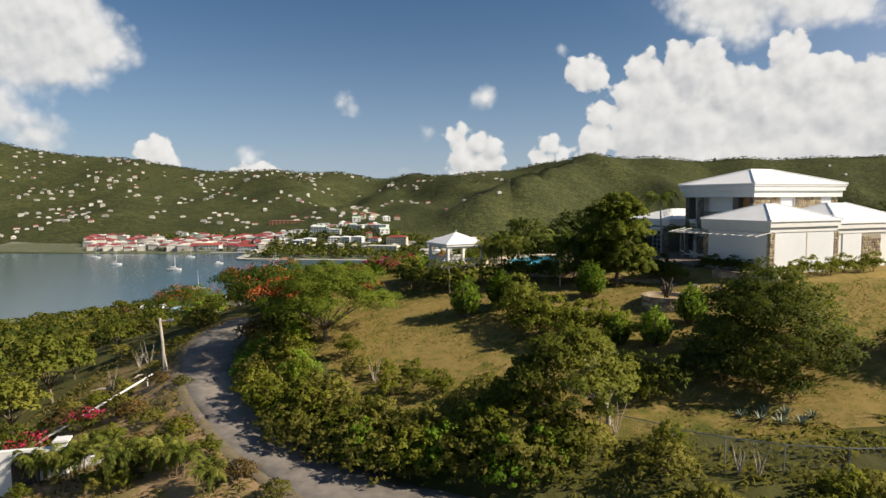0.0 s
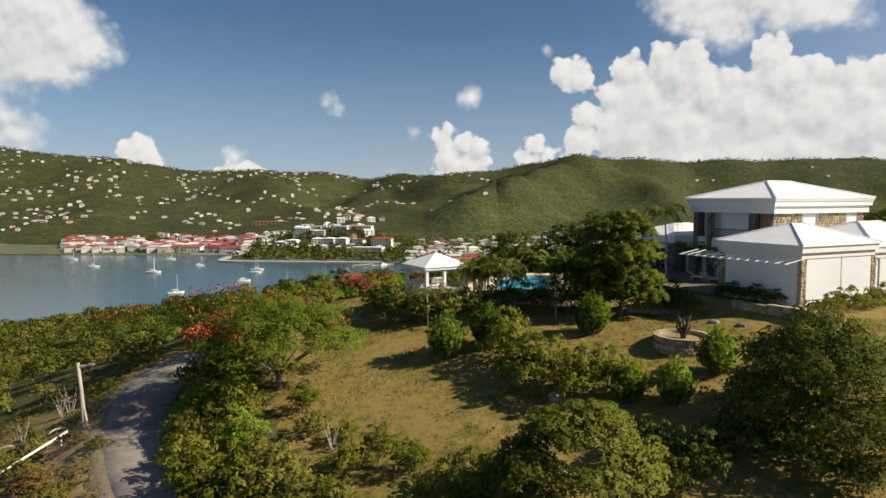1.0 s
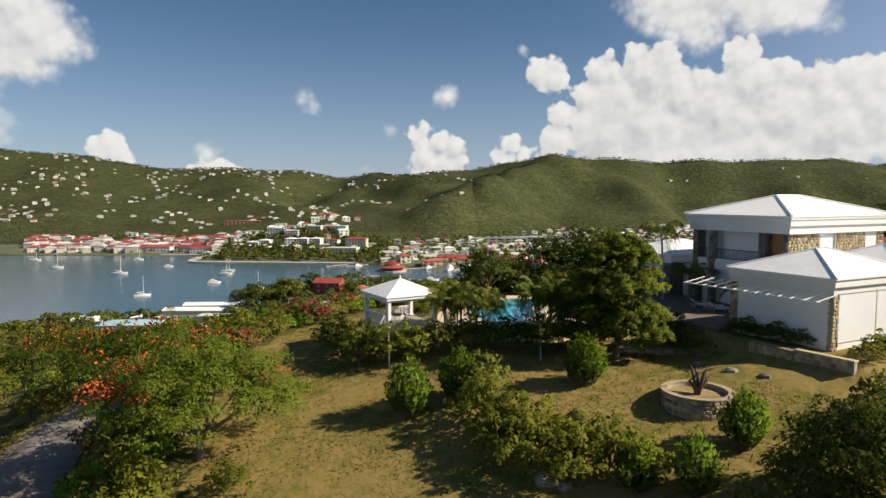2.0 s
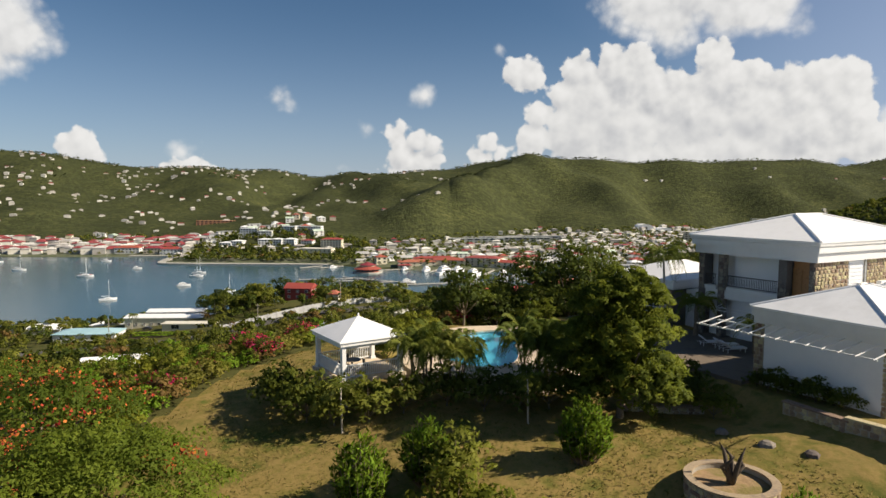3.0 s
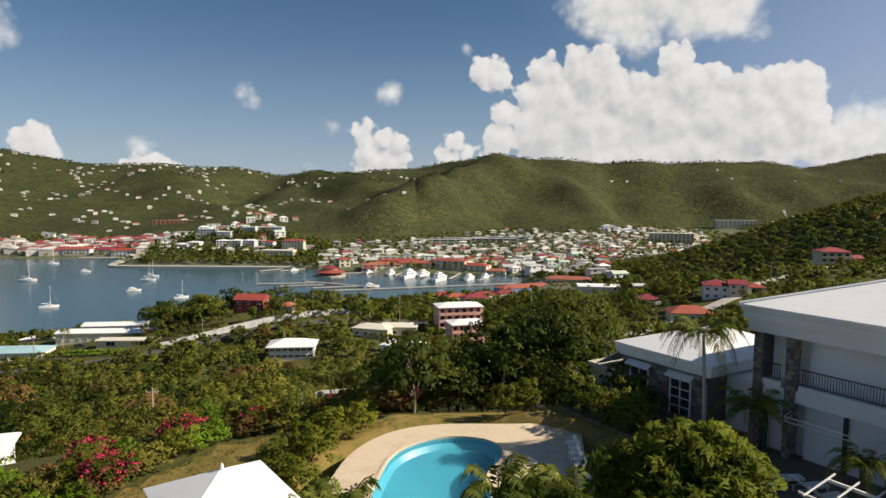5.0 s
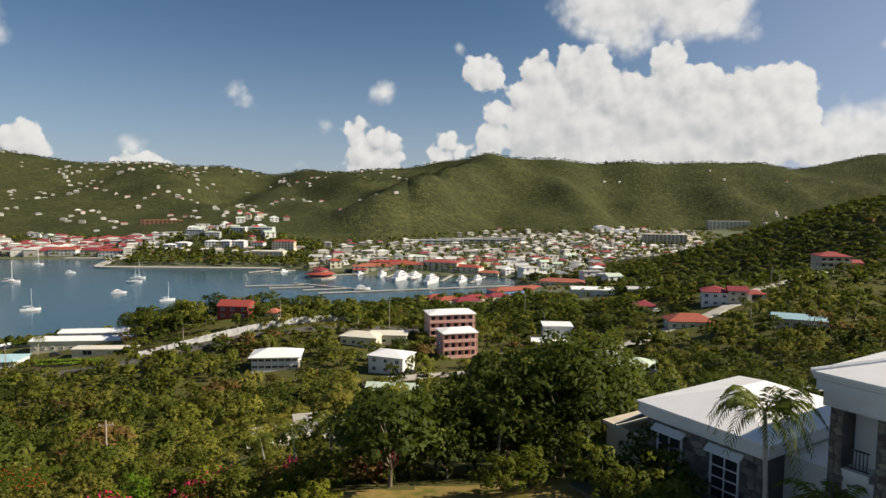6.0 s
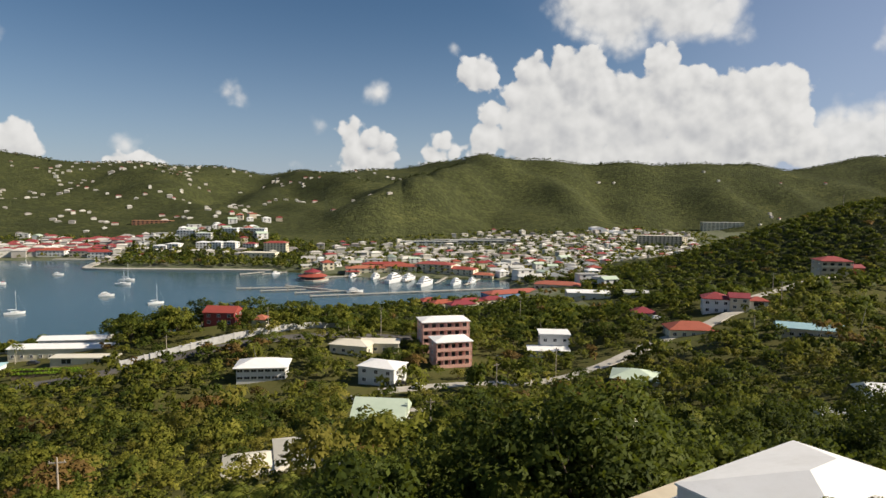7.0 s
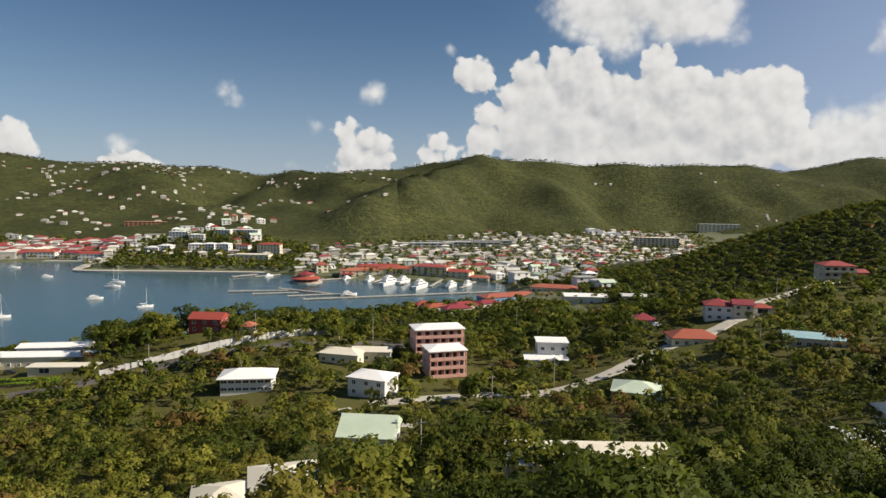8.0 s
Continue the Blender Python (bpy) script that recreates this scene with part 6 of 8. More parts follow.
olive_bush = broad_tree("bush", 8, ringed(6, 1.1, 0.9, 0.95, 0.7) + [(0, 0, 1.6, 1.0, 0.7)], 1000, 0.27, "leaf_olive", "olive-green wild scrub bush", "bush", trunk_h=0.4, trunk_r=0.05, per=16)
rust_bush = broad_tree("bush", 9, ringed(6, 1.1, 0.9, 0.95, 0.7) + [(0, 0, 1.5, 1.0, 0.6)], 1000, 0.27, "leaf_rust", "dry reddish-brown scrub bush", "bush", trunk_h=0.4, trunk_r=0.05, per=16)
bright_bush = broad_tree("bush", 13, ringed(5, 1.0, 0.9, 0.9, 0.75) + [(0, 0, 1.7, 0.95, 0.7)], 1150, 0.23, "leaf_bright", "fresh yellow-green garden shrub", "bush", trunk_h=0.4, trunk_r=0.05, per=16)
pink_bush = broad_tree("bougainvillea", 10, ringed(6, 1.1, 0.9, 0.95, 0.7) + [(0, 0, 1.6, 1.0, 0.7)], 1100, 0.24, "leaf", "bougainvillea shrub with magenta bracts", "bush", trunk_h=0.4, trunk_r=0.05, per=18,
                       extra=("blossom", ringed(5, 1.1, 1.3, 0.9, 0.7) + [(0.2, 0, 1.9, 0.8, 0.5)], 380, 0.17, "flower", "magenta bracts"))
for x, y, s, a in ((1.4, 57.8, 1.25, 0), (2.9, 56.2, 1.2, 40), (4.4, 54.6, 1.3, 90), (3.2, 53.4, 1.2, 10), (6.2, 53.6, 1.15, 130), (7.8, 52.4, 1.25, 200), (5.6, 51.6, 1.2, 20), (9.4, 51.6, 1.0, 70), (2.0, 55.0, 1.0, 300)):
    put(soft, x, y, a, s)
for x, y, s, a in ((1.2, 61.0, 1.25, 0), (-10.6, 71.3, 1.2, 40), (-8.6, 69.7, 1.3, 80), (-6.6, 68.8, 1.2, 120), (-4.4, 68.6, 1.15, 200), (-11.4, 73.4, 1.1, 20), (-2.2, 69.2, 1.05, 260), (0.6, 69.6, 1.1, 300), (3.0, 68.8, 1.1, 320), (5.2, 68.8, 1.15, 20), (7.2, 69.2, 1.2, 70), (9.4, 69.0, 1.1, 30), (9.3, 73.2, 1.2, 90),
                   (14.9, 68.8, 1.1, 130), (16.2, 70.2, 1.1, 0), (16.9, 67.2, 0.8, 50), (13.6, 77.2, 1.2, 40), (14.2, 80.4, 1.2, 80), (13.8, 92.6, 1.3, 200), (16.2, 88.0, 1.0, 10)):
    put(dark_bush, x, y, a, s, gz(x, y) if (y < 71 or x < -5) else 74.0)
for x, y, s, a in ((8.6, 92.4, 0.95, 0), (10.2, 93.0, 1.0, 60), (-3.4, 89.0, 1.05, 60), (-1.8, 90.8, 0.9, 90), (-4.4, 86.4, 1.0, 160), (-4.8, 83.2, 0.9, 160), (-5.2, 88.4, 0.9, 20), (-6.2, 85.4, 0.9, 70)):
    put(soft, x, y, a, s)
for x, y, s, kind in ((-0.6, 43.4, 1.0, olive_bush), (1.0, 41.8, 1.1, soft), (2.6, 43.0, 0.9, olive_bush), (-2.2, 41.4, 1.1, olive_bush), (0.2, 39.6, 1.2, soft), (9.0, 44.6, 0.9, dark_bush), (10.8, 43.0, 1.0, dark_bush), (8.4, 46.6, 0.7, olive_bush)):
    put(kind, x, y, x * 70, s)
for x, y, s in ((14.4, 88.4, 1.0), (15.8, 86.6, 1.1), (13.9, 90.9, 0.9), (16.8, 89.6, 1.1), (17.4, 92.6, 1.2)):
    put(dark_bush, x, y, x * 90, s)
# low hedge under the annexe
for k in range(9):
    x, y = 25.2 + 1.15 * k * E1[0] * 1.3, 60.6 + 1.15 * k * E1[1] * 1.3
    put(soft if k % 3 else olive_bush, x + R7.uniform(-0.3, 0.3), y, k * 50, 0.55 + 0.12 * (k % 3))
for k in range(8):
    put(dark_bush if k % 2 else soft, 20.2 + 0.42 * k + R7.uniform(-0.2, 0.2), 69.0 - 0.66 * k, k * 60, 0.42 + 0.1 * (k % 3))
for x, y, s in ((14.6, 43.6, 1.1), (16.4, 42.0, 1.0), (13.4, 45.2, 0.9), (17.6, 40.6, 0.8)):
    put(dark_bush, x, y, x * 60, s)
# hedge of wild scrub above the lane
for k, (x, y) in enumerate(along(((-23.4, 60.0), (-21.8, 52.2), (-18.2, 46.2), (-13.6, 41.4), (-8.6, 38.0), (-3.0, 35.6), (2.0, 34.4)), 1.5)):
    for j in range(3):
        kind = (olive_bush, soft, olive_bush, bright_bush, olive_bush, soft)[int(R7.integers(6))] if k > 2 else (rust_bush, olive_bush, soft)[j]
        put(kind, x + R7.uniform(-0.6, 0.6) + j * 1.1, y + R7.uniform(-0.6, 0.6) + j * 1.3, R7.uniform(0, 360), R7.uniform(0.8, 1.3))
for k in range(30):
    x = R7.uniform(0, 26)
    y = R7.uniform(33, 37.5) if x < 10 else R7.uniform(27.0, 31.2)
    put((soft, olive_bush, olive_bush)[k % 3], x, y, R7.uniform(0, 360), R7.uniform(0.55, 1.0) if x < 10 else R7.uniform(0.5, 0.95))
for x, y, s in ((-9.0, 49.4, 0.6), (-6.4, 47.0, 0.9), (-4.2, 45.2, 0.8), (-8.0, 46.0, 0.8), (-11.5, 50.5, 0.7), (-13.2, 53.5, 0.8), (0.2, 42.6, 0.8), (9.6, 42.0, 0.75), (12.0, 45.0, 0.6)):
    put((soft, olive_bush)[int(x * 10) % 2], x, y, x * 40, s)


def agave(x, y, s):
    ob = thing("agave", x, y, gz(x, y), R7.uniform(0, 360), "grey-green spiky agave rosette", "plant", "agaves", scale=s)
    for k in range(13):
        a, t = k * 2.39996, 0.35 + 0.9 * (k / 13)
        d = Vector((math.cos(a) * math.cos(t), math.sin(a) * math.cos(t), math.sin(t)))
        sd = Vector((-math.sin(a), math.cos(a), 0)) * 0.07
        part("leaf", Geo().add([-sd * 0.8, sd * 0.8, d * 0.45 + sd, d * 0.9, d * 0.45 - sd, d * 0.45 - Vector((0, 0, 0.05))], [(0, 1, 2, 5), (0, 5, 4), (5, 2, 3), (5, 3, 4)]), M["leaf_agave"], ob)
    return ob


M["leaf_agave"] = surface("agave_leaf", [(0.16, 0.20, 0.14), (0.26, 0.30, 0.22)], size=0.5, rough=0.5, grain=0.4, bump=0.05, per="object", spread=0.1)
for x, y, s in ((15.3, 38.8, 0.8), (16.2, 38.2, 0.85), (17.2, 38.0, 0.8), (18.0, 38.6, 0.7), (15.8, 39.6, 0.7), (16.8, 39.2, 0.8), (14.4, 39.4, 0.65)):
    agave(x, y, s)


def bare_shrub(x, y, h, seed):
    rr = np.random.default_rng(seed)
    ob = thing("dead_shrub", x, y, gz(x, y), 0, "bleached leafless dead shrub standing in the scrub", "shrub", "dead shrubs")
    for k in range(6):
        a = k * 1.1 + rr.uniform(-0.3, 0.3)
        part("branch", Geo().tube([(0, 0, -0.1), (math.cos(a) * 0.15 * h, math.sin(a) * 0.15 * h, h * 0.5), (math.cos(a + 0.3) * 0.3 * h, math.sin(a + 0.3) * 0.3 * h, h * rr.uniform(0.75, 1.1))], [0.035, 0.02, 0.006], 4), M["old_wood"], ob)
    return ob


for k, (x, y, h) in enumerate(((-9.7, 48.4, 2.0), (12.4, 33.6, 1.5), (13.2, 33.2, 1.7), (-36.5, 60.0, 2.2), (-34.5, 58.5, 2.6), (-36.5, 55.5, 2.2), (7.0, 38.3, 2.6), (-3.0, 38.5, 2.0), (22.0, 38.0, 1.5))):
    bare_shrub(x, y, h, 500 + k)

# palms
areca = palm_tree("areca_palm", 31, 2.3, 8, 1.45, "clump of feathery areca palms beside the pool", leaf=0.40, stems=6, trunk_r=0.05, rise=1.05, fall=1.2, pairs=20, bark="bark", spread=0.35, lean=0.05)
for x, y, a, s in ((-0.8, 71.4, 0, 1.05), (1.0, 70.6, 80, 1.0), (6.2, 72.0, 30, 1.15), (7.9, 73.6, 170, 1.1), (-1.6, 73.6, 210, 0.85), (8.8, 71.2, 290, 1.0)):
    put(areca, x, y, a, s * 1.2, 74.5)
coco = palm_tree("coconut_palm", 32, 7.0, 17, 2.6, "slender coconut palm beside the villa", leaf=0.62, trunk_r=0.11, rise=1.15, fall=2.0, pairs=22)
put(coco, 19.3, 84.0, 0, 1.0, 75.1)
date = palm_tree("date_palm", 33, 2.6, 20, 2.3, "short dark date palm in front of the white shutters", leaf=0.42, trunk_r=0.18, rise=1.1, fall=1.6, pairs=18, bark="bark")
put(date, 21.6, 83.0, 0, 1.05, 75.2)
put(date, 23.6, 76.6, 80, 0.8, 75.2)
slope_palm = palm_tree("palm_tree", 34, 5.0, 13, 2.1, "palm with drooping fronds and a pale trunk among the trees", leaf=0.6, trunk_r=0.10, rise=0.7, fall=2.2, pairs=16, lean=0.12)
for x, y, a, s in ((-5.4, 104.5, 0, 0.9), (-3.0, 105.5, 130, 1.0), (3.0, 103.5, 60, 1.1), (12.2, 105.5, 200, 1.25), (9.0, 99.0, 250, 0.95), (-9, 110, 30, 0.8), (12.0, 101.5, 90, 1.0)):
    put(slope_palm, x, y, a, s)
papaya = palm_tree("papaya_tree", 35, 3.0, 9, 1.0, "slim papaya tree with a tuft of leaves", leaf=0.5, trunk_r=0.06, rise=0.5, fall=0.5, pairs=6)
put(papaya, -5.9, 67.6, 0, 1.0)
put(papaya, 14.6, 96.2, 0, 0.75, 74.6)
put(papaya, 5.6, 67.0, 0, 0.95)
for x, y, a, s in ((-27.6, 38.6, 0, 0.85), (-24.0, 37.6, 60, 0.9), (-30.6, 39.0, 100, 0.8), (-19.6, 37.0, 140, 0.75), (-16.6, 35.2, 40, 0.65), (-22.0, 38.4, 200, 0.7)):
    put(areca, x, y, a, s)

# bank below the lane: bougainvillea, scrub and felled branches
for k, (x, y, kind, s) in enumerate(((-33.0, 47.0, pink_bush, 0.8), (-36.0, 44.5, pink_bush, 0.9), (-38.5, 43.0, rust_bush, 0.9), (-34.5, 42.5, pink_bush, 0.8), (-25.0, 41.5, rust_bush, 0.6), (-21.0, 38.0, olive_bush, 0.7), (-26.5, 45.0, olive_bush, 0.7), (-29.0, 47.0, rust_bush, 0.7), (-15.0, 36.2, rust_bush, 0.55),
                                      (-31.5, 49.5, olive_bush, 0.6), (-18.5, 39.0, soft, 0.55), (-24.0, 38.0, soft, 0.8), (-37.0, 49.5, rust_bush, 0.8), (-40.0, 47.5, dark_bush, 0.9), (-28.0, 41.8, dark_bush, 0.7), (-12.0, 34.0, olive_bush, 0.5), (-22.6, 42.6, rust_bush, 0.5), (-26.6, 50.5, olive_bush, 0.45))):
    put(kind, x, y, k * 47, s)
for k in range(12):
    x, y = R7.uniform(-41, -32), R7.uniform(50, 66)
    a = R7.uniform(0, math.tau)
    z = gz(x, y)
    ob = part("felled_branch", Geo().tube([(0, 0, 0.12), (math.cos(a) * 0.9, math.sin(a) * 0.9, 0.3), (math.cos(a) * 1.8, math.sin(a) * 1.8, 0.15)], [0.09, 0.07, 0.03], 5), M["old_wood"])
    ob.location = (x, y, z)
    tagged(ob, "bleached felled branch on the bare bank", "branch", "felled branches")

for k in range(90):
    x, y = R7.uniform(-40, -10), R7.uniform(33, 64)
    d_, _ = road_gap(np.array([x]), np.array([y]))
    if d_[0] < 3.6 or x > np.interp(y, ROAD_LINE[:, 1], ROAD_LINE[:, 0]):
        continue
    put((rust_bush, olive_bush, soft, olive_bush, soft)[k % 5], x, y, R7.uniform(0, 360), R7.uniform(0.25, 0.6))
# shrubs along the edge of the lawn above the bay
for x, y, s in ((-20.0, 62.5, 1.2), (-22.5, 64.0, 1.1), (-19.2, 65.4, 1.0), (-23.6, 66.6, 1.2), (-21.4, 60.4, 1.0), (-25.4, 69.0, 1.1)):
    put(bright_bush, x, y, x * 50, s)
for k, (x, y) in enumerate(along(((-21.5, 67.5), (-20.6, 74), (-18.8, 80), (-16.6, 85.5), (-14.2, 90.5), (-10.5, 94.5), (-4, 96.6), (3, 98)), 1.6)):
    for j in range(3):
        kind = (olive_bush, pink_bush, bright_bush, soft, olive_bush, rust_bush, bright_bush)[(3 * k + 2 * j) % 7]
        put(kind, x - j * (2.0 if y < 90 else 0.9) + R7.uniform(-0.6, 0.6), y + R7.uniform(-0.7, 0.7) + j * (0.4 if y < 90 else 1.8), R7.uniform(0, 360), R7.uniform(0.6, 1.05))

for k in range(30):
    x, y = R7.uniform(-37, -23.5), R7.uniform(69, 92)
    put((olive_bush, soft, bright_bush)[k % 3], x, y, R7.uniform(0, 360), R7.uniform(0.8, 1.3))

# single trees of the slopes round the villa
slope_a = broad_tree("tree", 41, ringed(5, 1.6, 2.6, 1.5, 1.1) + ringed(3, 0.8, 3.9, 1.4, 1.0), 1150, 0.38, "leaf", "bushy green tree on the slope", trunk_h=1.2, trunk_r=0.11, per=14, wide=0.6)
slope_b = broad_tree("tree", 42, ringed(6, 1.7, 2.4, 1.5, 1.2) + ringed(4, 1.0, 4.0, 1.4, 1.0), 1150, 0.38, "leaf_dark", "dark green broadleaf tree on the slope", trunk_h=1.2, trunk_r=0.12, per=14, wide=0.6)
slope_c = broad_tree("tree", 43, ringed(5, 1.6, 1.9, 1.3, 0.9) + ringed(3, 0.8, 2.9, 1.2, 0.8), 1000, 0.37, "leaf_olive", "yellow-green scrub tree on the slope", trunk_h=0.9, trunk_r=0.09, per=14, wide=0.6)

slope_big = broad_tree("tree", 44, ringed(7, 1.7, 2.3, 1.45, 1.2) + ringed(5, 1.1, 3.9, 1.35, 1.0) + [(0, 0, 4.9, 1.1, 0.8)], 4200, 0.23, "leaf_dark", "tall dense dark green tree behind the pool garden", trunk_h=1.2, trunk_r=0.12, per=18, wide=0.5)


def slope_ok(x, y):
    d, _ = road_gap(x, y)
    u, v = villa_uv(x, y)
    villa_free = (u < -14) | (u > 18) | (v < -14) | (v > 24)
    return (d > 4.6) & ~lawn_area(x, y) & villa_free & (np.hypot(x - 4, y - 81) > 14) & (height(x, y) > 2) & ~((x > -30) & (x < 30) & (y < 95)) & free(x, y) & ~((x > -42) & (x < -29) & (y > 36) & (y < 67))


pts_ = scatter(5000, -95, 75, 36, 130, 3.9, R7, slope_ok)
pts_ = pts_[np.argsort(np.hypot(pts_[:, 0], pts_[:, 1] - 80))][:235]
for k, (x, y) in enumerate(pts_):
    tall = 1.05 if (x > 0 and y > 98) else (1.15 if x < -38 and y < 60 else (0.6 if x < 0 else 0.95))
    kind = (slope_b, slope_b, slope_a)[k % 3] if (x > 0) else (slope_a, slope_c, slope_a, slope_a, slope_c)[k % 5]
    put(kind, x, y, R7.uniform(0, 360), tall * R7.uniform(0.8, 1.3))
for x, y, s in ((1.5, 100.5, 1.15), (5.5, 101.5, 1.25), (9.5, 102.0, 1.7), (14.0, 101.0, 1.9), (17.0, 103.5, 2.0), (6.0, 107.0, 1.4), (12.5, 109.5, 1.6), (18.0, 109.0, 1.6), (22.0, 106.0, 1.4), (0.0, 108.0, 1.2), (49, 88, 1.3), (52, 95, 1.5), (47, 100, 1.4), (30, 122, 1.5), (38, 128, 1.7), (46, 134, 1.9), (54, 140, 1.8), (60, 132, 1.8), (50, 124, 1.7), (66, 146, 1.7), (34, 138, 1.6), (26, 130, 1.5), (72, 138, 1.8), (24, 140, 1.4), (42, 146, 1.5)):
    put(slope_big, x, y, x * 31, s)

# dry grass over the lawn
n_t = 150000
tx, ty = R7.uniform(-24, 46, n_t), R7.uniform(36, 100, n_t)
keep = lawn_area(tx, ty) & (np.hypot(tx - 4, ty - 81) > 11) & (np.abs(villa_uv(tx, ty)[0] - 3) > 17.5) | (lawn_area(tx, ty) & (villa_uv(tx, ty)[1] < -13))
tx, ty = tx[keep], ty[keep]
tz = ground_z(tx, ty)
nrm = np.column_stack((R7.normal(0, 0.4, len(tx)), R7.normal(0, 0.4, len(tx)), np.ones(len(tx))))
v, f, nn = leaf_fan(np.column_stack((tx, ty, tz + 0.05)), nrm, 0.20, R7, 0.28, loose=0.5)
tagged(new("grass", arrays_mesh("grass", v, f, [M["straw"]], normals=nn * 0.4 + np.array((0, 0, 0.6)))), "tufts of dry yellow-brown grass on the slope", "grass", kind="stuff")

n_b = 18000
tx, ty = R7.uniform(-44, -8, n_b), R7.uniform(33, 68, n_b)
d_, _ = road_gap(tx, ty)
keep = (d_ > 2.7) & (tx < np.interp(ty, ROAD_LINE[:, 1], ROAD_LINE[:, 0])) & (rolling(tx, ty, 3.0, 8.0) > -0.15)
tx, ty = tx[keep], ty[keep]
v, f, nn = leaf_fan(np.column_stack((tx, ty, ground_z(tx, ty) + 0.10)), np.column_stack((R7.normal(0, 0.4, len(tx)), R7.normal(0, 0.4, len(tx)), np.ones(len(tx)))), 0.42, R7, 0.28)
tagged(new("grass", arrays_mesh("grass", v, f, [M["straw"]], normals=nn * 0.2 + np.array((0, 0, 0.8)))), "dry grass on the bank beside the lane", "grass", kind="stuff")

n_b = 7000
tx, ty = R7.uniform(4, 32, n_b), R7.uniform(25, 38, n_b)
keep = (road_gap(tx, ty)[0] > 3.2) & (rolling(tx, ty, 2.2, 3.0) > -0.3)
tx, ty = tx[keep], ty[keep]
v, f, nn = leaf_fan(np.column_stack((tx, ty, ground_z(tx, ty) + 0.14)), np.column_stack((R7.normal(0, 0.5, len(tx)), R7.normal(0, 0.5, len(tx)), np.ones(len(tx)))), 0.5, R7, 0.25)
tagged(new("grass", arrays_mesh("grass", v, f, [M["leaf_olive"]], normals=nn * 0.3 + np.array((0, 0, 0.7)))), "long wild grass round the chain-link fence", "grass", kind="stuff")


# ---- houses, town and harbour ----
_shared = {}


def window_meshes(w, h, thick=0.12):
    key = (round(w, 2), round(h, 2))
    if key not in _shared:
        fr = Geo().box(-w / 2, -thick, 0, w / 2, 0, 0.10).box(-w / 2, -thick, h - 0.10, w / 2, 0, h).box(-w / 2, -thick, 0.101, -w / 2 + 0.10, 0, h - 0.101).box(w / 2 - 0.10, -thick, 0.101, w / 2, 0, h - 0.101)
        if w > 0.9:
            fr.box(-0.04, -thick * 0.8, 0.101, 0.04, 0, h - 0.101)
        _shared[key] = (mesh_of("window", fr, M["white"]), mesh_of("pane", Geo().box(-w / 2 + 0.1, -0.05, 0.1, w / 2 - 0.1, -0.005, h - 0.1), M["pane"]))
    return _shared[key]


def far_pane(w, h):
    key = ("p", round(w, 2), round(h, 2))
    if key not in _shared:
        _shared[key] = mesh_of("window", Geo().box(-w / 2, -0.12, 0, w / 2, 0.05, h), M["pane"])
    return _shared[key]


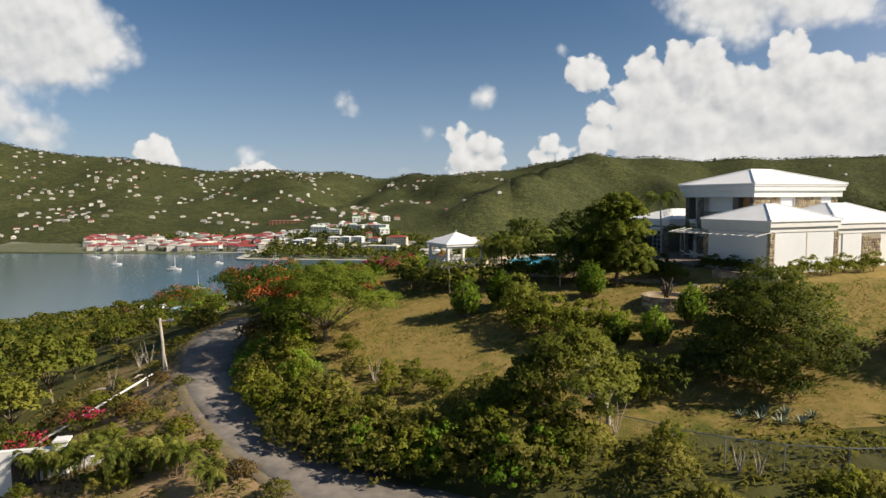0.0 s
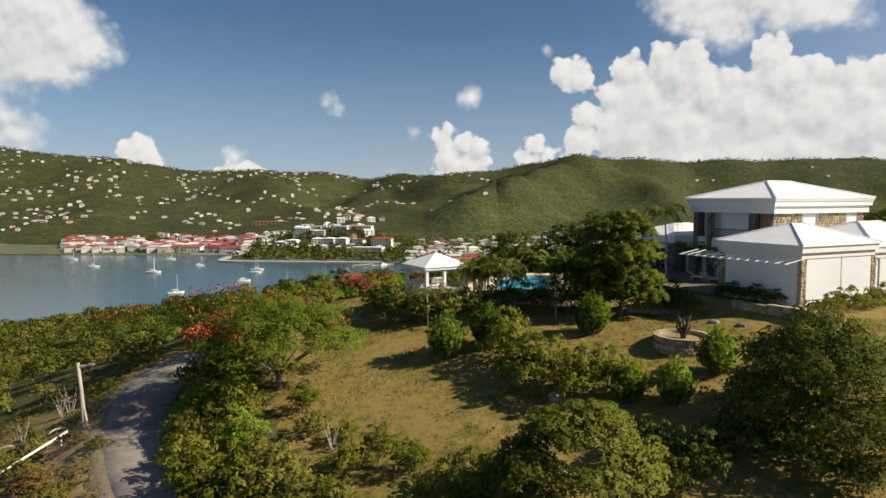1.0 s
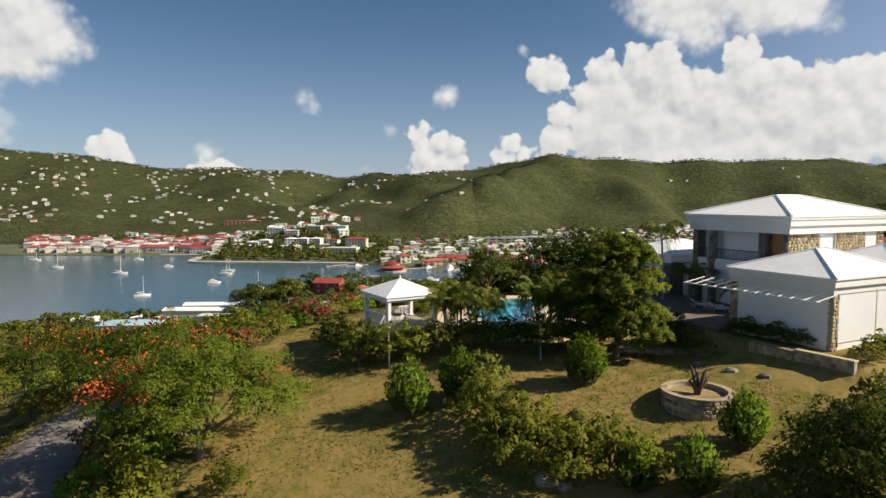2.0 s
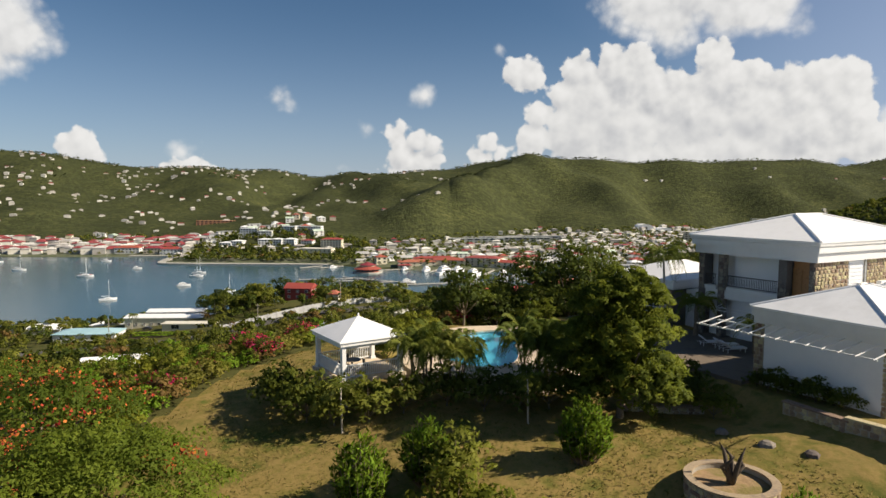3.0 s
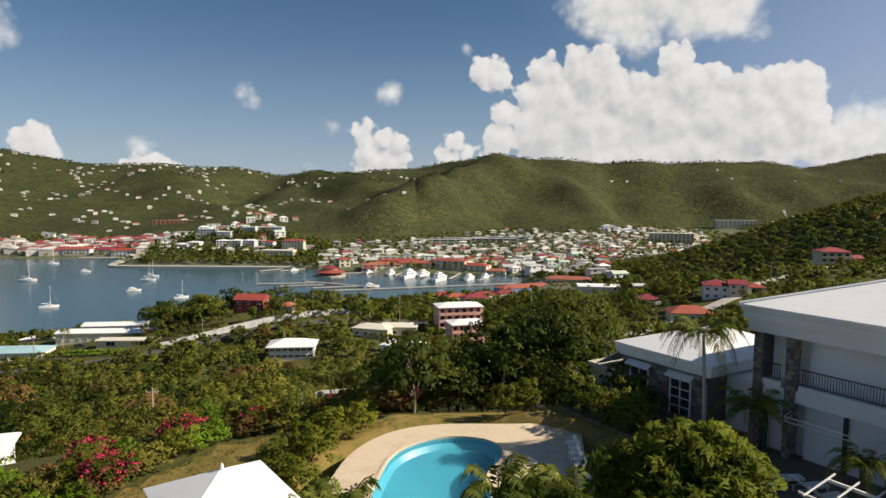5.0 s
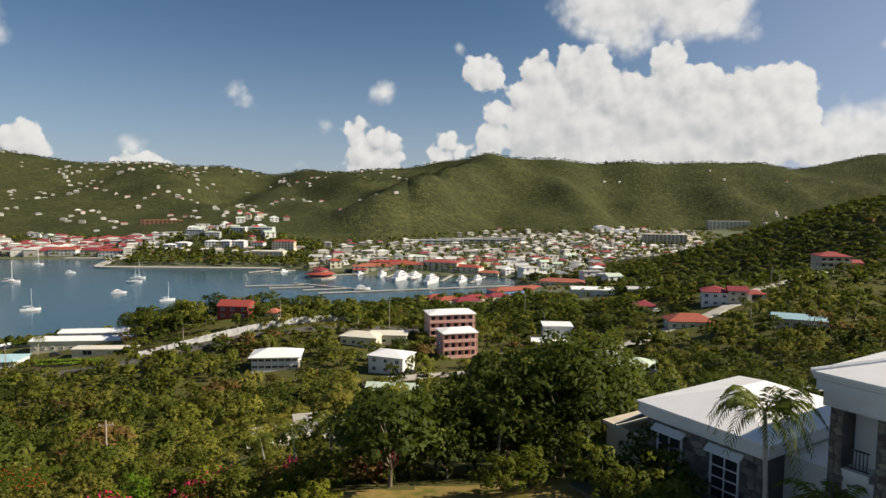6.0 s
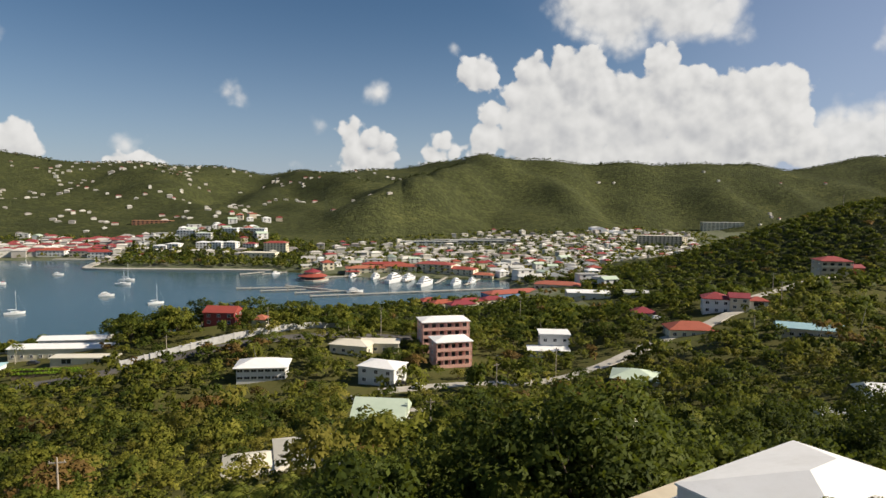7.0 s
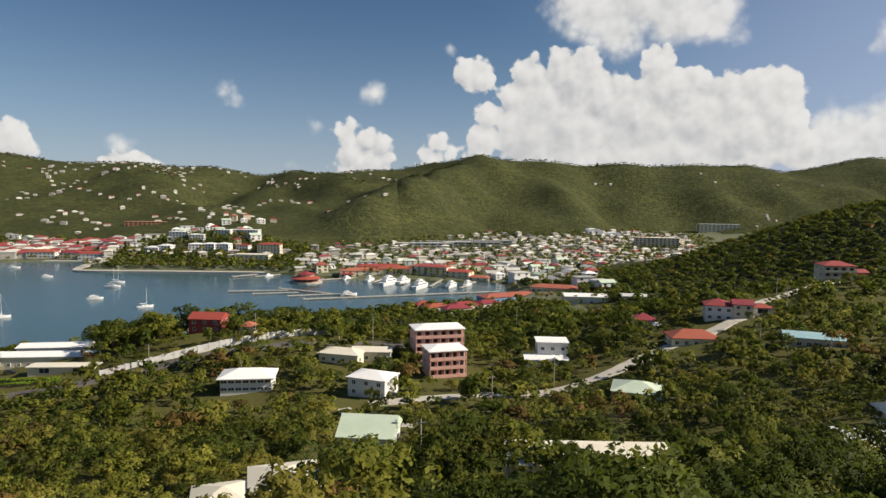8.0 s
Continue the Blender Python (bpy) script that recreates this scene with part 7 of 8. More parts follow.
def building(name, x, y, turn, w, d, storeys, roof, wall_mat, roof_mat, label, category="house", wins=(3, 2), win=(1.4, 1.3), storey=3.0, rise=1.6, over=0.5, z=None, group="", close=True, base=2.5, gallery=False, lift=0.4):
    """A house with walls, roof, and windows on its front and two sides."""
    if z is None:
        c, s = math.cos(radians(turn)), math.sin(radians(turn))
        z = min(gz(x + a * c * w / 2 - b * s * d / 2, y + a * s * w / 2 + b * c * d / 2) for a in (-1, 1) for b in (-1, 1)) + lift
    ob = thing(name, x, y, z, turn, label, category, group)
    H = storeys * storey
    part("wall", Geo().box(-w / 2, -d / 2, -base, w / 2, d / 2, H), M[wall_mat], ob)
    o = over
    if roof == "hip":
        rg = Geo().hip(-w / 2 - o, -d / 2 - o, w / 2 + o, d / 2 + o, H + 0.22, rise, None, 0.215)
    elif roof == "gable":
        rg = Geo().gable(-w / 2 - o, -d / 2 - o, w / 2 + o, d / 2 + o, H + 0.22, rise, 0.215)
    elif roof == "shed":
        rg = Geo().loft([[(-w / 2 - o, -d / 2 - o, H - 0.0 + 0.003), (w / 2 + o, -d / 2 - o, H + 0.003), (w / 2 + o, -d / 2 - o, H + 0.2), (-w / 2 - o, -d / 2 - o, H + 0.2)],
                         [(-w / 2 - o, d / 2 + o, H + 0.003 + rise), (w / 2 + o, d / 2 + o, H + rise + 0.003), (w / 2 + o, d / 2 + o, H + 0.2 + rise), (-w / 2 - o, d / 2 + o, H + 0.2 + rise)]])
    else:
        rg = Geo().box(-w / 2 - o, -d / 2 - o, H + 0.003, w / 2 + o, d / 2 + o, H + 0.35)
    part("roof", rg, M[roof_mat], ob)
    ww, wh = win
    for st in range(storeys):
        zz = st * storey + 0.9
        spots = [(-w / 2 + w * (k + 0.5) / wins[0], -d / 2 - 0.002, 0) for k in range(wins[0])] + [(sx * (w / 2 + 0.002), -d / 2 + d * (k + 0.5) / max(1, wins[1]), 90 if sx > 0 else -90) for sx in (-1, 1) for k in range(wins[1])]
        if gallery:
            spots = spots[wins[0]:]
        for px, py, tw in spots:
            if close:
                a, b = window_meshes(ww, wh)
                f_ = part("window", a, None, ob)
                f_.matrix_local = pose(px, py, zz, 0, 0, tw)
                part("pane", b, None, f_)
            else:
                part("window", far_pane(ww, wh), None, ob).matrix_local = pose(px, py, zz, 0, 0, tw)
    if gallery:
        for st in range(storeys):
            zz = st * storey
            part("gallery_floor", Geo().box(-w / 2, -d / 2 - 1.6, zz - 0.25, w / 2, -d / 2 - 0.003, zz), M[wall_mat], ob)
            part("railing", Geo().box(-w / 2 + 0.1, -d / 2 - 1.58, zz + 0.003, w / 2 - 0.1, -d / 2 - 1.48, zz + 0.95), M[wall_mat], ob)
            for k in range(wins[0]):
                px = -w / 2 + w * (k + 0.5) / wins[0]
                part("window", far_pane(w / wins[0] * 0.5, 2.0), None, ob).matrix_local = pose(px, -d / 2 - 0.002, zz + 0.1)
        for k in range(wins[0] + 1):
            px = -w / 2 + 0.12 + (w - 0.24) * k / wins[0]
            part("column", Geo().box(px - 0.12, -d / 2 - 1.6, -base, px + 0.12, -d / 2 - 1.36, H - 0.003), M[wall_mat], ob)
        part("roof_edge", Geo().box(-w / 2 - 0.4, -d / 2 - 2.0, H + 0.003, w / 2 + 0.4, -d / 2 - over - 0.004, H + 0.2), M[roof_mat], ob)
    return ob


# the hollow below the villa
building("apartment_house", 18.6, 292, 13, 13.0, 9.0, 3, "hip", "pink_wall", "white_roof", "pink three-storey apartment house with open galleries", "apartments", wins=(5, 1), storey=2.95, rise=1.1, gallery=True)
building("apartment_house", 17.0, 313, 11, 18.5, 9.5, 4, "hip", "pink_wall", "white_roof", "pink apartment house with galleries and white roof", "apartments", wins=(6, 1), storey=2.9, rise=1.2, gallery=True)
building("house", 59.5, 305, -6, 11, 9, 2, "flat", "white", "white_roof", "white cubic two-storey house among trees", wins=(3, 2), storey=3.6)
building("house", 56.0, 298, -6, 15, 6, 1, "shed", "white", "white_roof", "low white veranda wing before the cubic house", wins=(3, 1), rise=0.6)
building("house", -4.5, 267, -24, 12.5, 9.5, 2, "hip", "white", "white_roof", "white two-storey house with a white hipped roof", wins=(3, 2), storey=2.8, rise=1.5)
building("house", -44.5, 276, 4, 15.5, 10, 2, "hip", "white", "white_roof", "long white house with a low hipped roof", wins=(7, 2), storey=2.3, rise=2.0, win=(1.9, 1.0), over=1.0)
building("house", -17.5, 305, -18, 15, 9, 1, "hip", "cream_wall", "cream_roof", "cream house with a pale hipped roof", wins=(4, 2), storey=3.4, rise=1.5)
building("house", -7.0, 308, -4, 14, 7.5, 1, "gable", "cream_wall", "cream_roof", "cream side house with a pale gabled roof", wins=(4, 1), storey=3.6, rise=1.2)
building("house", -12.0, 165, 14, 9.5, 12, 1, "hip", "cream_wall", "cream_roof", "cream house with a pale hipped roof on the slope", wins=(2, 3), rise=1.5, storey=3.0, z=48.6, base=6)
building("house", -20.0, 162, 14, 8, 8, 1, "hip", "cream_wall", "cream_roof", "cream house wing with a pale hipped roof", wins=(2, 2), rise=1.4, storey=3.0, z=47.9, base=6)
building("house", -2.5, 215.5, -8, 12, 12, 1, "gable", "white", "green_roof", "white house with a pale green gabled metal roof", wins=(2, 2), rise=3.2, storey=3.8, lift=0.3, base=5)
building("house", 35.5, 173, -4, 27, 8, 1, "shed", "white", "cream_roof", "long low white house half hidden by trees", wins=(5, 2), rise=0.7, z=48.6, base=6)
building("house", 83, 167, -14, 15, 11, 1, "hip", "white", "white_roof", "white-roofed house hidden among branches", wins=(3, 2), rise=1.6, z=52.6, base=6)
building("house", 95, 176, -14, 12, 10, 1, "gable", "white", "white_roof", "white gabled house behind the trees", wins=(3, 2), rise=2.0, z=53.8, base=6)
building("house", 70.5, 246, -22, 13, 11, 1, "hip", "white", "green_roof", "house with a pale grey-green hipped roof", wins=(3, 2), rise=2.0)
building("house", 106.5, 291, -7, 16.5, 10, 1, "hip", "cream_wall", "red_roof", "long bungalow with a red hipped roof", wins=(5, 2), rise=2.4)
building("house", 101.5, 325, -12, 9, 9, 1, "hip", "cream_wall", "red_roof", "small house with a faded red roof", wins=(2, 2), rise=2.0)
building("house", 127, 314, -20, 10, 10, 2, "hip", "white", "red_roof", "white two-storey villa with a red roof", wins=(3, 3), rise=2.2, storey=2.9)
building("house", 134, 309, -20, 7, 7, 2, "gable", "cream_wall", "red_roof", "cream gabled side of the red-roofed villa", wins=(2, 1), rise=1.6, storey=2.5)
building("garage", 143, 312, -12, 7, 6, 1, "hip", "white", "red_roof", "open garage with a red roof beside the villa", "garage", wins=(1, 1), win=(4.0, 2.0), rise=1.4)
building("house", 225, 388, -10, 15, 11, 2, "hip", "cream_wall", "red_roof", "cream two-storey house with a red roof on the hillside", wins=(4, 2), rise=2.0, storey=3.0, gallery=True, z=55.0, base=8)
building("house", 238, 392, -8, 11, 8, 1, "gable", "clay_roof", "clay_roof", "terracotta wing beside the hillside house", wins=(2, 1), rise=1.6, storey=3.4, z=53.5, base=7)
bl = building("house", 132, 261, -24, 18.5, 8, 1, "gable", "cream_wall", "blue_roof", "long low house with a pale blue metal roof", wins=(7, 2), rise=1.3, storey=3.2)
building("house", -134, 327, 4, 42, 9, 1, "gable", "cream_wall", "white_roof", "long cream motel block with a white roof by the shore", "motel", wins=(12, 2), rise=1.1, storey=4.4, win=(1.3, 1.3), lift=0.6, base=6)
building("house", -139, 342, 6, 26, 9, 1, "gable", "white", "white_roof", "white rear block of the motel by the shore", "motel", wins=(6, 2), rise=1.0, storey=5.2, win=(1.3, 1.3), lift=1.2, base=6)
building("house", -172, 366, 10, 44, 9, 1, "hip", "white", "white_roof", "low white block near the water", "motel", wins=(8, 2), rise=1.2, storey=3.4)
building("house", -118, 308, 2, 23, 5.5, 1, "flat", "cream_wall", "cream_roof", "low cream garage block beside the road", "garage", wins=(2, 1), win=(3.6, 2.0), storey=3.0)
building("house", -162, 305, 6, 26, 12, 1, "hip", "white", "blue_roof", "white house with a pale turquoise roof near the shore", wins=(5, 2), rise=1.6, storey=3.6)
building("house", -200, 330, 6, 22, 12, 1, "hip", "white", "white_roof", "white house near the shore", wins=(4, 2), rise=1.8, storey=3.6)
building("house", -104, 392, 12, 11, 9, 1, "hip", "white", "white_roof", "small white pavilion house by the water", wins=(3, 2), rise=2.2)
building("house", -75.5, 338, -6, 13, 9, 2, "gable", "red_roof", "red_roof", "red-painted house with a red roof on the wooded knoll", wins=(3, 2), rise=2.2, storey=2.7, lift=2.0, base=5)
building("house", -58, 332, -6, 6, 6, 1, "hip", "cream_wall", "clay_roof", "small orange-roofed lodge among the trees", wins=(1, 1), rise=1.6)
building("house", -41, 107, 20, 8, 6, 1, "gable", "white", "white_roof", "white-roofed house seen through branches below the lawn", wins=(3, 2), rise=1.2, z=62.6)

# clipped hedges between the motel and the road
for hx, hy, ln, tw in ((-128, 299, 26, 6), (-124, 294.5, 24, 12)):
    hr = np.random.default_rng(int(ln))
    hedge = thing("hedge", hx, hy, gz(hx, hy) + 0.2, tw, "low clipped green hedge beside the road", "hedge", "roadside hedges")
    cl_ = [(q, hr.uniform(-0.3, 0.3), hr.uniform(0.7, 1.1), 0.75) for q in np.arange(-ln / 2, ln / 2, 0.5)]
    hv, hf, hn = foliage(cl_, 1500, 0.5, hr)
    part("crown", arrays_mesh("crown", hv, hf, [M["leaf_bright"]], normals=hn), None, hedge)
    part("stem", Geo().box(-ln / 2, -0.2, -1.2, ln / 2, 0.2, 0.7), M["bark"], hedge)

# boundary wall of the knoll and the lanes between the houses
bw = thing("boundary_wall", -100, 296, gz(-100, 296), 0, "tall grey-white boundary wall along the road", "wall")
line = along(((-100, 296), (-82, 306), (-60, 319), (-42, 330), (-26, 338)), 4.0)
for k in range(len(line) - 1):
    (a, b), (c, d) = line[k], line[k + 1]
    ln, tw = math.hypot(c - a, d - b), math.degrees(math.atan2(d - b, c - a))
    z0_, z1_ = gz(a, b) - bw.location.z, gz(c, d) - bw.location.z
    n0, n1 = 0.15 * (d - b) / ln, -0.15 * (c - a) / ln
    quad = lambda px, py, zb, zt: [(px - n0, py - n1, zb), (px + n0, py + n1, zb), (px + n0, py + n1, zt), (px - n0, py - n1, zt)]
    part("panel", Geo().loft([quad(a + 100, b - 296, z0_ - 2, z0_ + 2.4), quad(c + 100, d - 296, z1_ - 2, z1_ + 2.4)]), M["grey_wall"], bw)
    part("pier", Geo().box(-0.25, -0.25, -2.0, 0.25, 0.25, 2.65, pose(a + 100, b - 296, gz(a, b) - bw.location.z, 0, 0, tw)), M["grey_wall"], bw)


def lane(name, line, half, mat, label, lift=0.35):
    p = along(line, 3.0)
    t_ = np.gradient(p, axis=0)
    t_ /= np.linalg.norm(t_, axis=1)[:, None]
    n_ = np.column_stack((-t_[:, 1], t_[:, 0]))
    z_ = np.array([max(gz(*q), gz(*(q + n_[i] * half)), gz(*(q - n_[i] * half))) for i, q in enumerate(p)]) + lift
    z_ = np.convolve(np.pad(z_, 2, mode="edge"), np.ones(5) / 5, mode="valid")
    v = [(p[i, 0] + n_[i, 0] * o, p[i, 1] + n_[i, 1] * o, z_[i] - (0.8 if abs(o) > half else 0.0)) for i in range(len(p)) for o in (-half - 0.4, -half, half, half + 0.4)]
    f = [(i * 4 + k, i * 4 + k + 1, i * 4 + k + 5, i * 4 + k + 4) for i in range(len(p) - 1) for k in range(3)]
    tagged(part(name, Geo().add(v, f), M[mat]), label, "road", kind="structure")


for t_line, half, mat, lab in zip(TRACKS, (3.0, 2.2, 2.0, 2.0), ("tar", "concrete", "concrete", "concrete"), ("grey road below the boundary wall", "pale concrete lane between the houses", "short concrete drive", "pale concrete drive up the hillside")):
    lane("road", t_line, half, mat, lab)


def car(x, y, turn, mat, label, z=None):
    ob = thing("car", x, y, (gz(x, y) + 0.4 if z is None else z), turn, label, "car", "parked cars")
    side_ = [(-2.1, 0.35), (2.1, 0.35), (2.15, 0.75), (1.2, 0.95), (0.6, 1.42), (-1.2, 1.45), (-1.8, 0.98), (-2.1, 0.9)]
    part("body", Geo().loft([[(a, yy, b) for a, b in side_] for yy in (-0.85, 0.85)]), M[mat], ob)
    part("windscreen", Geo().loft([[(1.15, yy, 0.99), (0.66, yy, 1.36), (0.70, yy, 1.40), (1.22, yy, 1.0)] for yy in (-0.7, 0.7)]), M["pane"], ob)
    for yy in (-0.86, 0.86):
        part("side_window", Geo().box(-1.2, min(yy, yy * 1.01), 1.0, 0.6, max(yy, yy * 1.01), 1.35), M["pane"], ob)
        for xx in (-1.3, 1.3):
            part("wheel", Geo().tube([(xx, yy * 0.92, 0.33), (xx, yy * 1.03, 0.33)], 0.33, 12), M["iron"], ob)
    return ob


for x, y, a, mt, lab in ((1.5, 262, 10, "car_paint", "dark car parked beside the white house"), (-139, 311, 8, "car_paint", "dark car parked by the motel"), (146, 304, 30, "car_paint", "dark car in front of the garage"), (104, 316, 10, "hull", "white car parked on the lane"), (37, 296, 80, "car_paint", "dark car beside the pink apartments"),
                         (40, 300, 84, "hull", "white car beside the pink apartments"), (7, 258, 60, "hull", "white car on the drive")):
    car(x, y, a, mt, lab)


def power_pole(x, y, h, turn=0):
    ob = thing("power_pole", x, y, gz(x, y), turn, "tall wooden power pole with a crossarm", "pole", "power poles")
    part("shaft", Geo().tube([(0, 0, -0.5), (0, 0, h * 0.5), (0, 0, h)], [0.17, 0.14, 0.10], 8), M["old_wood"], ob)
    part("crossarm", Geo().box(-0.9, -0.06, h - 0.7, 0.9, 0.06, h - 0.55), M["old_wood"], ob)
    for k in (-0.8, 0.0, 0.8):
        part("insulator", Geo().tube([(k, 0, h - 0.55), (k, 0, h - 0.35)], 0.05, 6), M["concrete"], ob)
    return ob


for x, y, h, a in ((-36, 138, 8.5, 10), (8.3, 186, 9, 0), (29, 243, 11, 20), (-53, 322, 11, 0), (-85, 300, 9, 0), (146, 300, 13, 0), (63, 400, 14, 0), (-8, 330, 12, 0), (416, 655, 15, 0), (352, 686, 14, 0), (262, 738, 14, 0), (160, 330, 11, 0), (52, 268, 10, 0), (-145, 290, 11, 0)):
    power_pole(x, y, h, a)
wires = thing("power_lines", 8.3, 186, gz(8.3, 186) + 8.4, 0, "black overhead power lines sagging between poles", "cable")
for k in range(3):
    part("wire", Geo().tube([(s * 62, s * 3 + (k - 1) * 0.8, -4 * 1.6 * s * (1 - s) + 3.5 * s) for s in np.linspace(0, 1, 12)], 0.02, 4), M["iron"], wires)

# trees with names of their own among the houses
for k in range(20):
    x, y = -128 + 5.2 * k, 352 + 9 * math.sin(k * 2.1) + 0.06 * k
    put((slope_b, slope_a)[k % 2], x, y, k * 71, 2.15 + 0.35 * math.sin(k * 1.7))
for k in range(7):
    put((slope_a, slope_b)[k % 2], -116 + 4.0 * k, 330 + 7 * math.sin(k * 2.6), k * 83, 1.9 + 0.3 * math.sin(k * 1.3))
for x, y, s in ((-38, 102, 0.75), (-42.5, 101, 0.7), (-45, 104, 0.8), (76, 150, 1.0), (86, 149, 0.9), (97, 158, 1.1), (30, 165, 0.9), (47, 164, 1.0), (80, 160, 1.3), (88, 161, 1.2), (74, 163, 1.1), (95, 167, 1.3), (91, 156, 1.2)):
    put(slope_c, x, y, x * 19, s)
for x, y, s, kind in ((42, 262, 1.7, slope_b), (36, 268, 1.4, slope_a), (-2, 285, 1.5, slope_b), (4, 283, 1.3, slope_a), (46, 318, 1.5, slope_b), (78, 300, 1.6, slope_b), (88, 302, 1.4, slope_a), (84, 262, 1.5, slope_b), (20, 268, 1.1, slope_c), (-30, 285, 1.5, slope_a), (-27, 276, 1.3, slope_b), (-62, 330, 1.5, slope_b), (-90, 326, 1.5, slope_a), (-96, 334, 1.6, slope_b), (-68, 352, 1.6, slope_a)):
    put(kind, x, y, x * 17, s)
red_tree = broad_tree("flame_tree", 12, ringed(6, 1.8, 2.6, 1.5, 0.9) + ringed(3, 0.8, 3.5, 1.3, 0.8), 900, 0.5, "leaf_rust", "rust-red flame tree below the houses", trunk_h=1.1, trunk_r=0.12, per=14, wide=0.7)
for x, y, s in ((33, 226, 1.3), (6, 281, 1.4), (40, 288, 1.3), (-60, 296, 1.4), (-52, 302, 1.3), (-70, 300, 1.2), (-40, 250, 0.9), (-28, 256, 0.8), (-46, 252, 0.8)):
    put(red_tree, x, y, x * 23, s)
for x, y, s in ((-50, 290, 1.5), (118, 268, 1.7), (124, 244, 1.6), (150, 262, 1.7), (-112, 322, 1.4), (-150, 318, 1.4), (-160, 400, 1.6), (-185, 400, 1.6), (-140, 405, 1.6), (-20, 318, 1.4), (2, 264, 1.1), (60, 330, 1.4)):
    put(slope_palm, x, y, x * 13, s)

# ---- far shore ----
RT = np.random.default_rng(2024)
quay = along(((-470, 934), (-412, 936), (-400, 926), (-384, 840), (-372, 833), (-300, 832), (-200, 829), (-160, 826)), 6.0)
v = []
t_ = np.gradient(quay, axis=0)
t_ /= np.linalg.norm(t_, axis=1)[:, None]
n_ = np.column_stack((-t_[:, 1], t_[:, 0]))
for i in range(len(quay)):
    for o, zz in ((-5, -2), (-5, 1.7), (5, 1.7), (5, -2)):
        v.append((quay[i, 0] + n_[i, 0] * o, quay[i, 1] + n_[i, 1] * o, zz))
f = [(i * 4 + j, i * 4 + (j + 1) % 4, i * 4 + 4 + (j + 1) % 4, i * 4 + 4 + j) for i in range(len(quay) - 1) for j in range(4)]
tagged(part("pavement", Geo().add(v, f), M["concrete"]), "pale stone quay round the far shore", "quay", kind="structure")


def big(name, x, y, turn, w, d, n, wall, roof_mat, roof, label, cat="hotel", wins=(8, 2), storey=3.2, rise=2.0, win=(2.0, 1.6)):
    return building(name, x, y, turn, w, d, n, roof, wall, roof_mat, label, cat, wins=wins, storey=storey, rise=rise, win=win, close=False, base=6)


big("hotel", -178, 938, -4, 30, 15, 5, "cream_wall", "red_roof", "hip", "cream five-storey hotel with a red roof", wins=(7, 3), rise=2.2)
big("hall", -192, 906, -6, 44, 18, 2, "cream_wall", "cream_roof", "flat", "low cream hall with a flat roof", "hall", wins=(7, 2), storey=4.5)
for k, (x, y, w, n, lab) in enumerate(((-312, 985, 26, 4, "white hotel block on the low hill"), (-228, 1006, 44, 4, "long white hotel block on the low hill"), (-255, 998, 22, 3, "white hotel wing on the low hill"), (-285, 975, 20, 3, "white hotel wing on the low hill"), (-275, 937, 17, 3, "white guest house on the low hill"), (-257, 939, 17, 3, "white guest house on the low hill"),
                                        (-239, 942, 17, 3, "white guest house on the low hill"), (-216, 952, 17, 2, "white guest house on the low hill"), (-332, 942, 18, 2, "white house on the low hill"), (-316, 944, 18, 2, "white house on the low hill"))):
    big("hotel", x, y, RT.uniform(-12, 8), w, 13, n, "white", "red_roof" if k == 7 else "white_roof", "hip" if k >= 4 else "flat", lab, wins=(max(4, int(w / 4)), 2), rise=1.6)
big("hotel", -468, 1290, 6, 95, 16, 3, "terracotta", "terracotta", "flat", "terracotta hotel terrace on the hillside", wins=(12, 1), win=(4.0, 1.8))
for k, (x, y, w) in enumerate(((-486, 962, 36), (-446, 958, 26), (-418, 954, 30))):
    big("arcade", x, y, 4, w, 16, 2, "white" if k != 1 else "cream_wall", "red_roof", "hip", "waterfront arcade with a long red roof", "arcade", wins=(int(w / 5), 2), storey=3.8, rise=3.2)
for k, (x, y, w, d, t_, n) in enumerate(((-48, 806, 46, 22, 8, 2), (-8, 812, 40, 24, -4, 2), (-28, 830, 52, 16, 4, 2), (34, 806, 44, 22, -22, 3), (62, 792, 36, 18, -25, 2), (-62, 796, 16, 12, 0, 1), (86, 774, 24, 12, -20, 1))):
    big("marina_building", x, y, t_, w, d, n, "cream_wall", "red_roof" if k % 3 else "clay_roof", "hip", "marina building with a bright red hipped roof", "marina building", wins=(int(w / 7), 1), storey=3.2, rise=2.4)
big("market_hall", 98, 640, 24, 58, 17, 1, "blue_wall", "clay_roof", "hip", "long blue market hall with an orange-red roof", "market hall", wins=(12, 3), storey=4.4, rise=2.6)
big("market_hall", 142, 650, -20, 42, 17, 1, "cream_wall", "clay_roof", "hip", "market hall wing with an orange-red roof", "market hall", wins=(8, 3), storey=4.4, rise=2.6)
big("warehouse", 150, 580, -8, 34, 20, 1, "grey_roof", "white_roof", "gable", "white metal warehouse with a gabled roof", "warehouse", wins=(4, 2), storey=6.0, rise=1.4)
big("warehouse", 186, 568, -8, 20, 14, 1, "grey_roof", "grey_roof", "gable", "small grey metal shed", "warehouse", wins=(2, 1), storey=4.0, rise=1.4)
for k, (x, y, w) in enumerate(((30, 572, 20), (52, 580, 22), (72, 590, 20), (20, 592, 16), (44, 560, 22))):
    big("terrace_house", x, y, 22, w, 11, 1, "cream_wall", "red_roof", "hip", "cream row house with a dark red roof by the basin", "house", wins=(4, 1), storey=3.6, rise=2.4)
big("hotel", 461, 1215, -12, 78, 18, 5, "cream_wall", "cream_roof", "flat", "cream slab hotel behind the town", wins=(11, 2), win=(3.4, 1.8), storey=3.6)
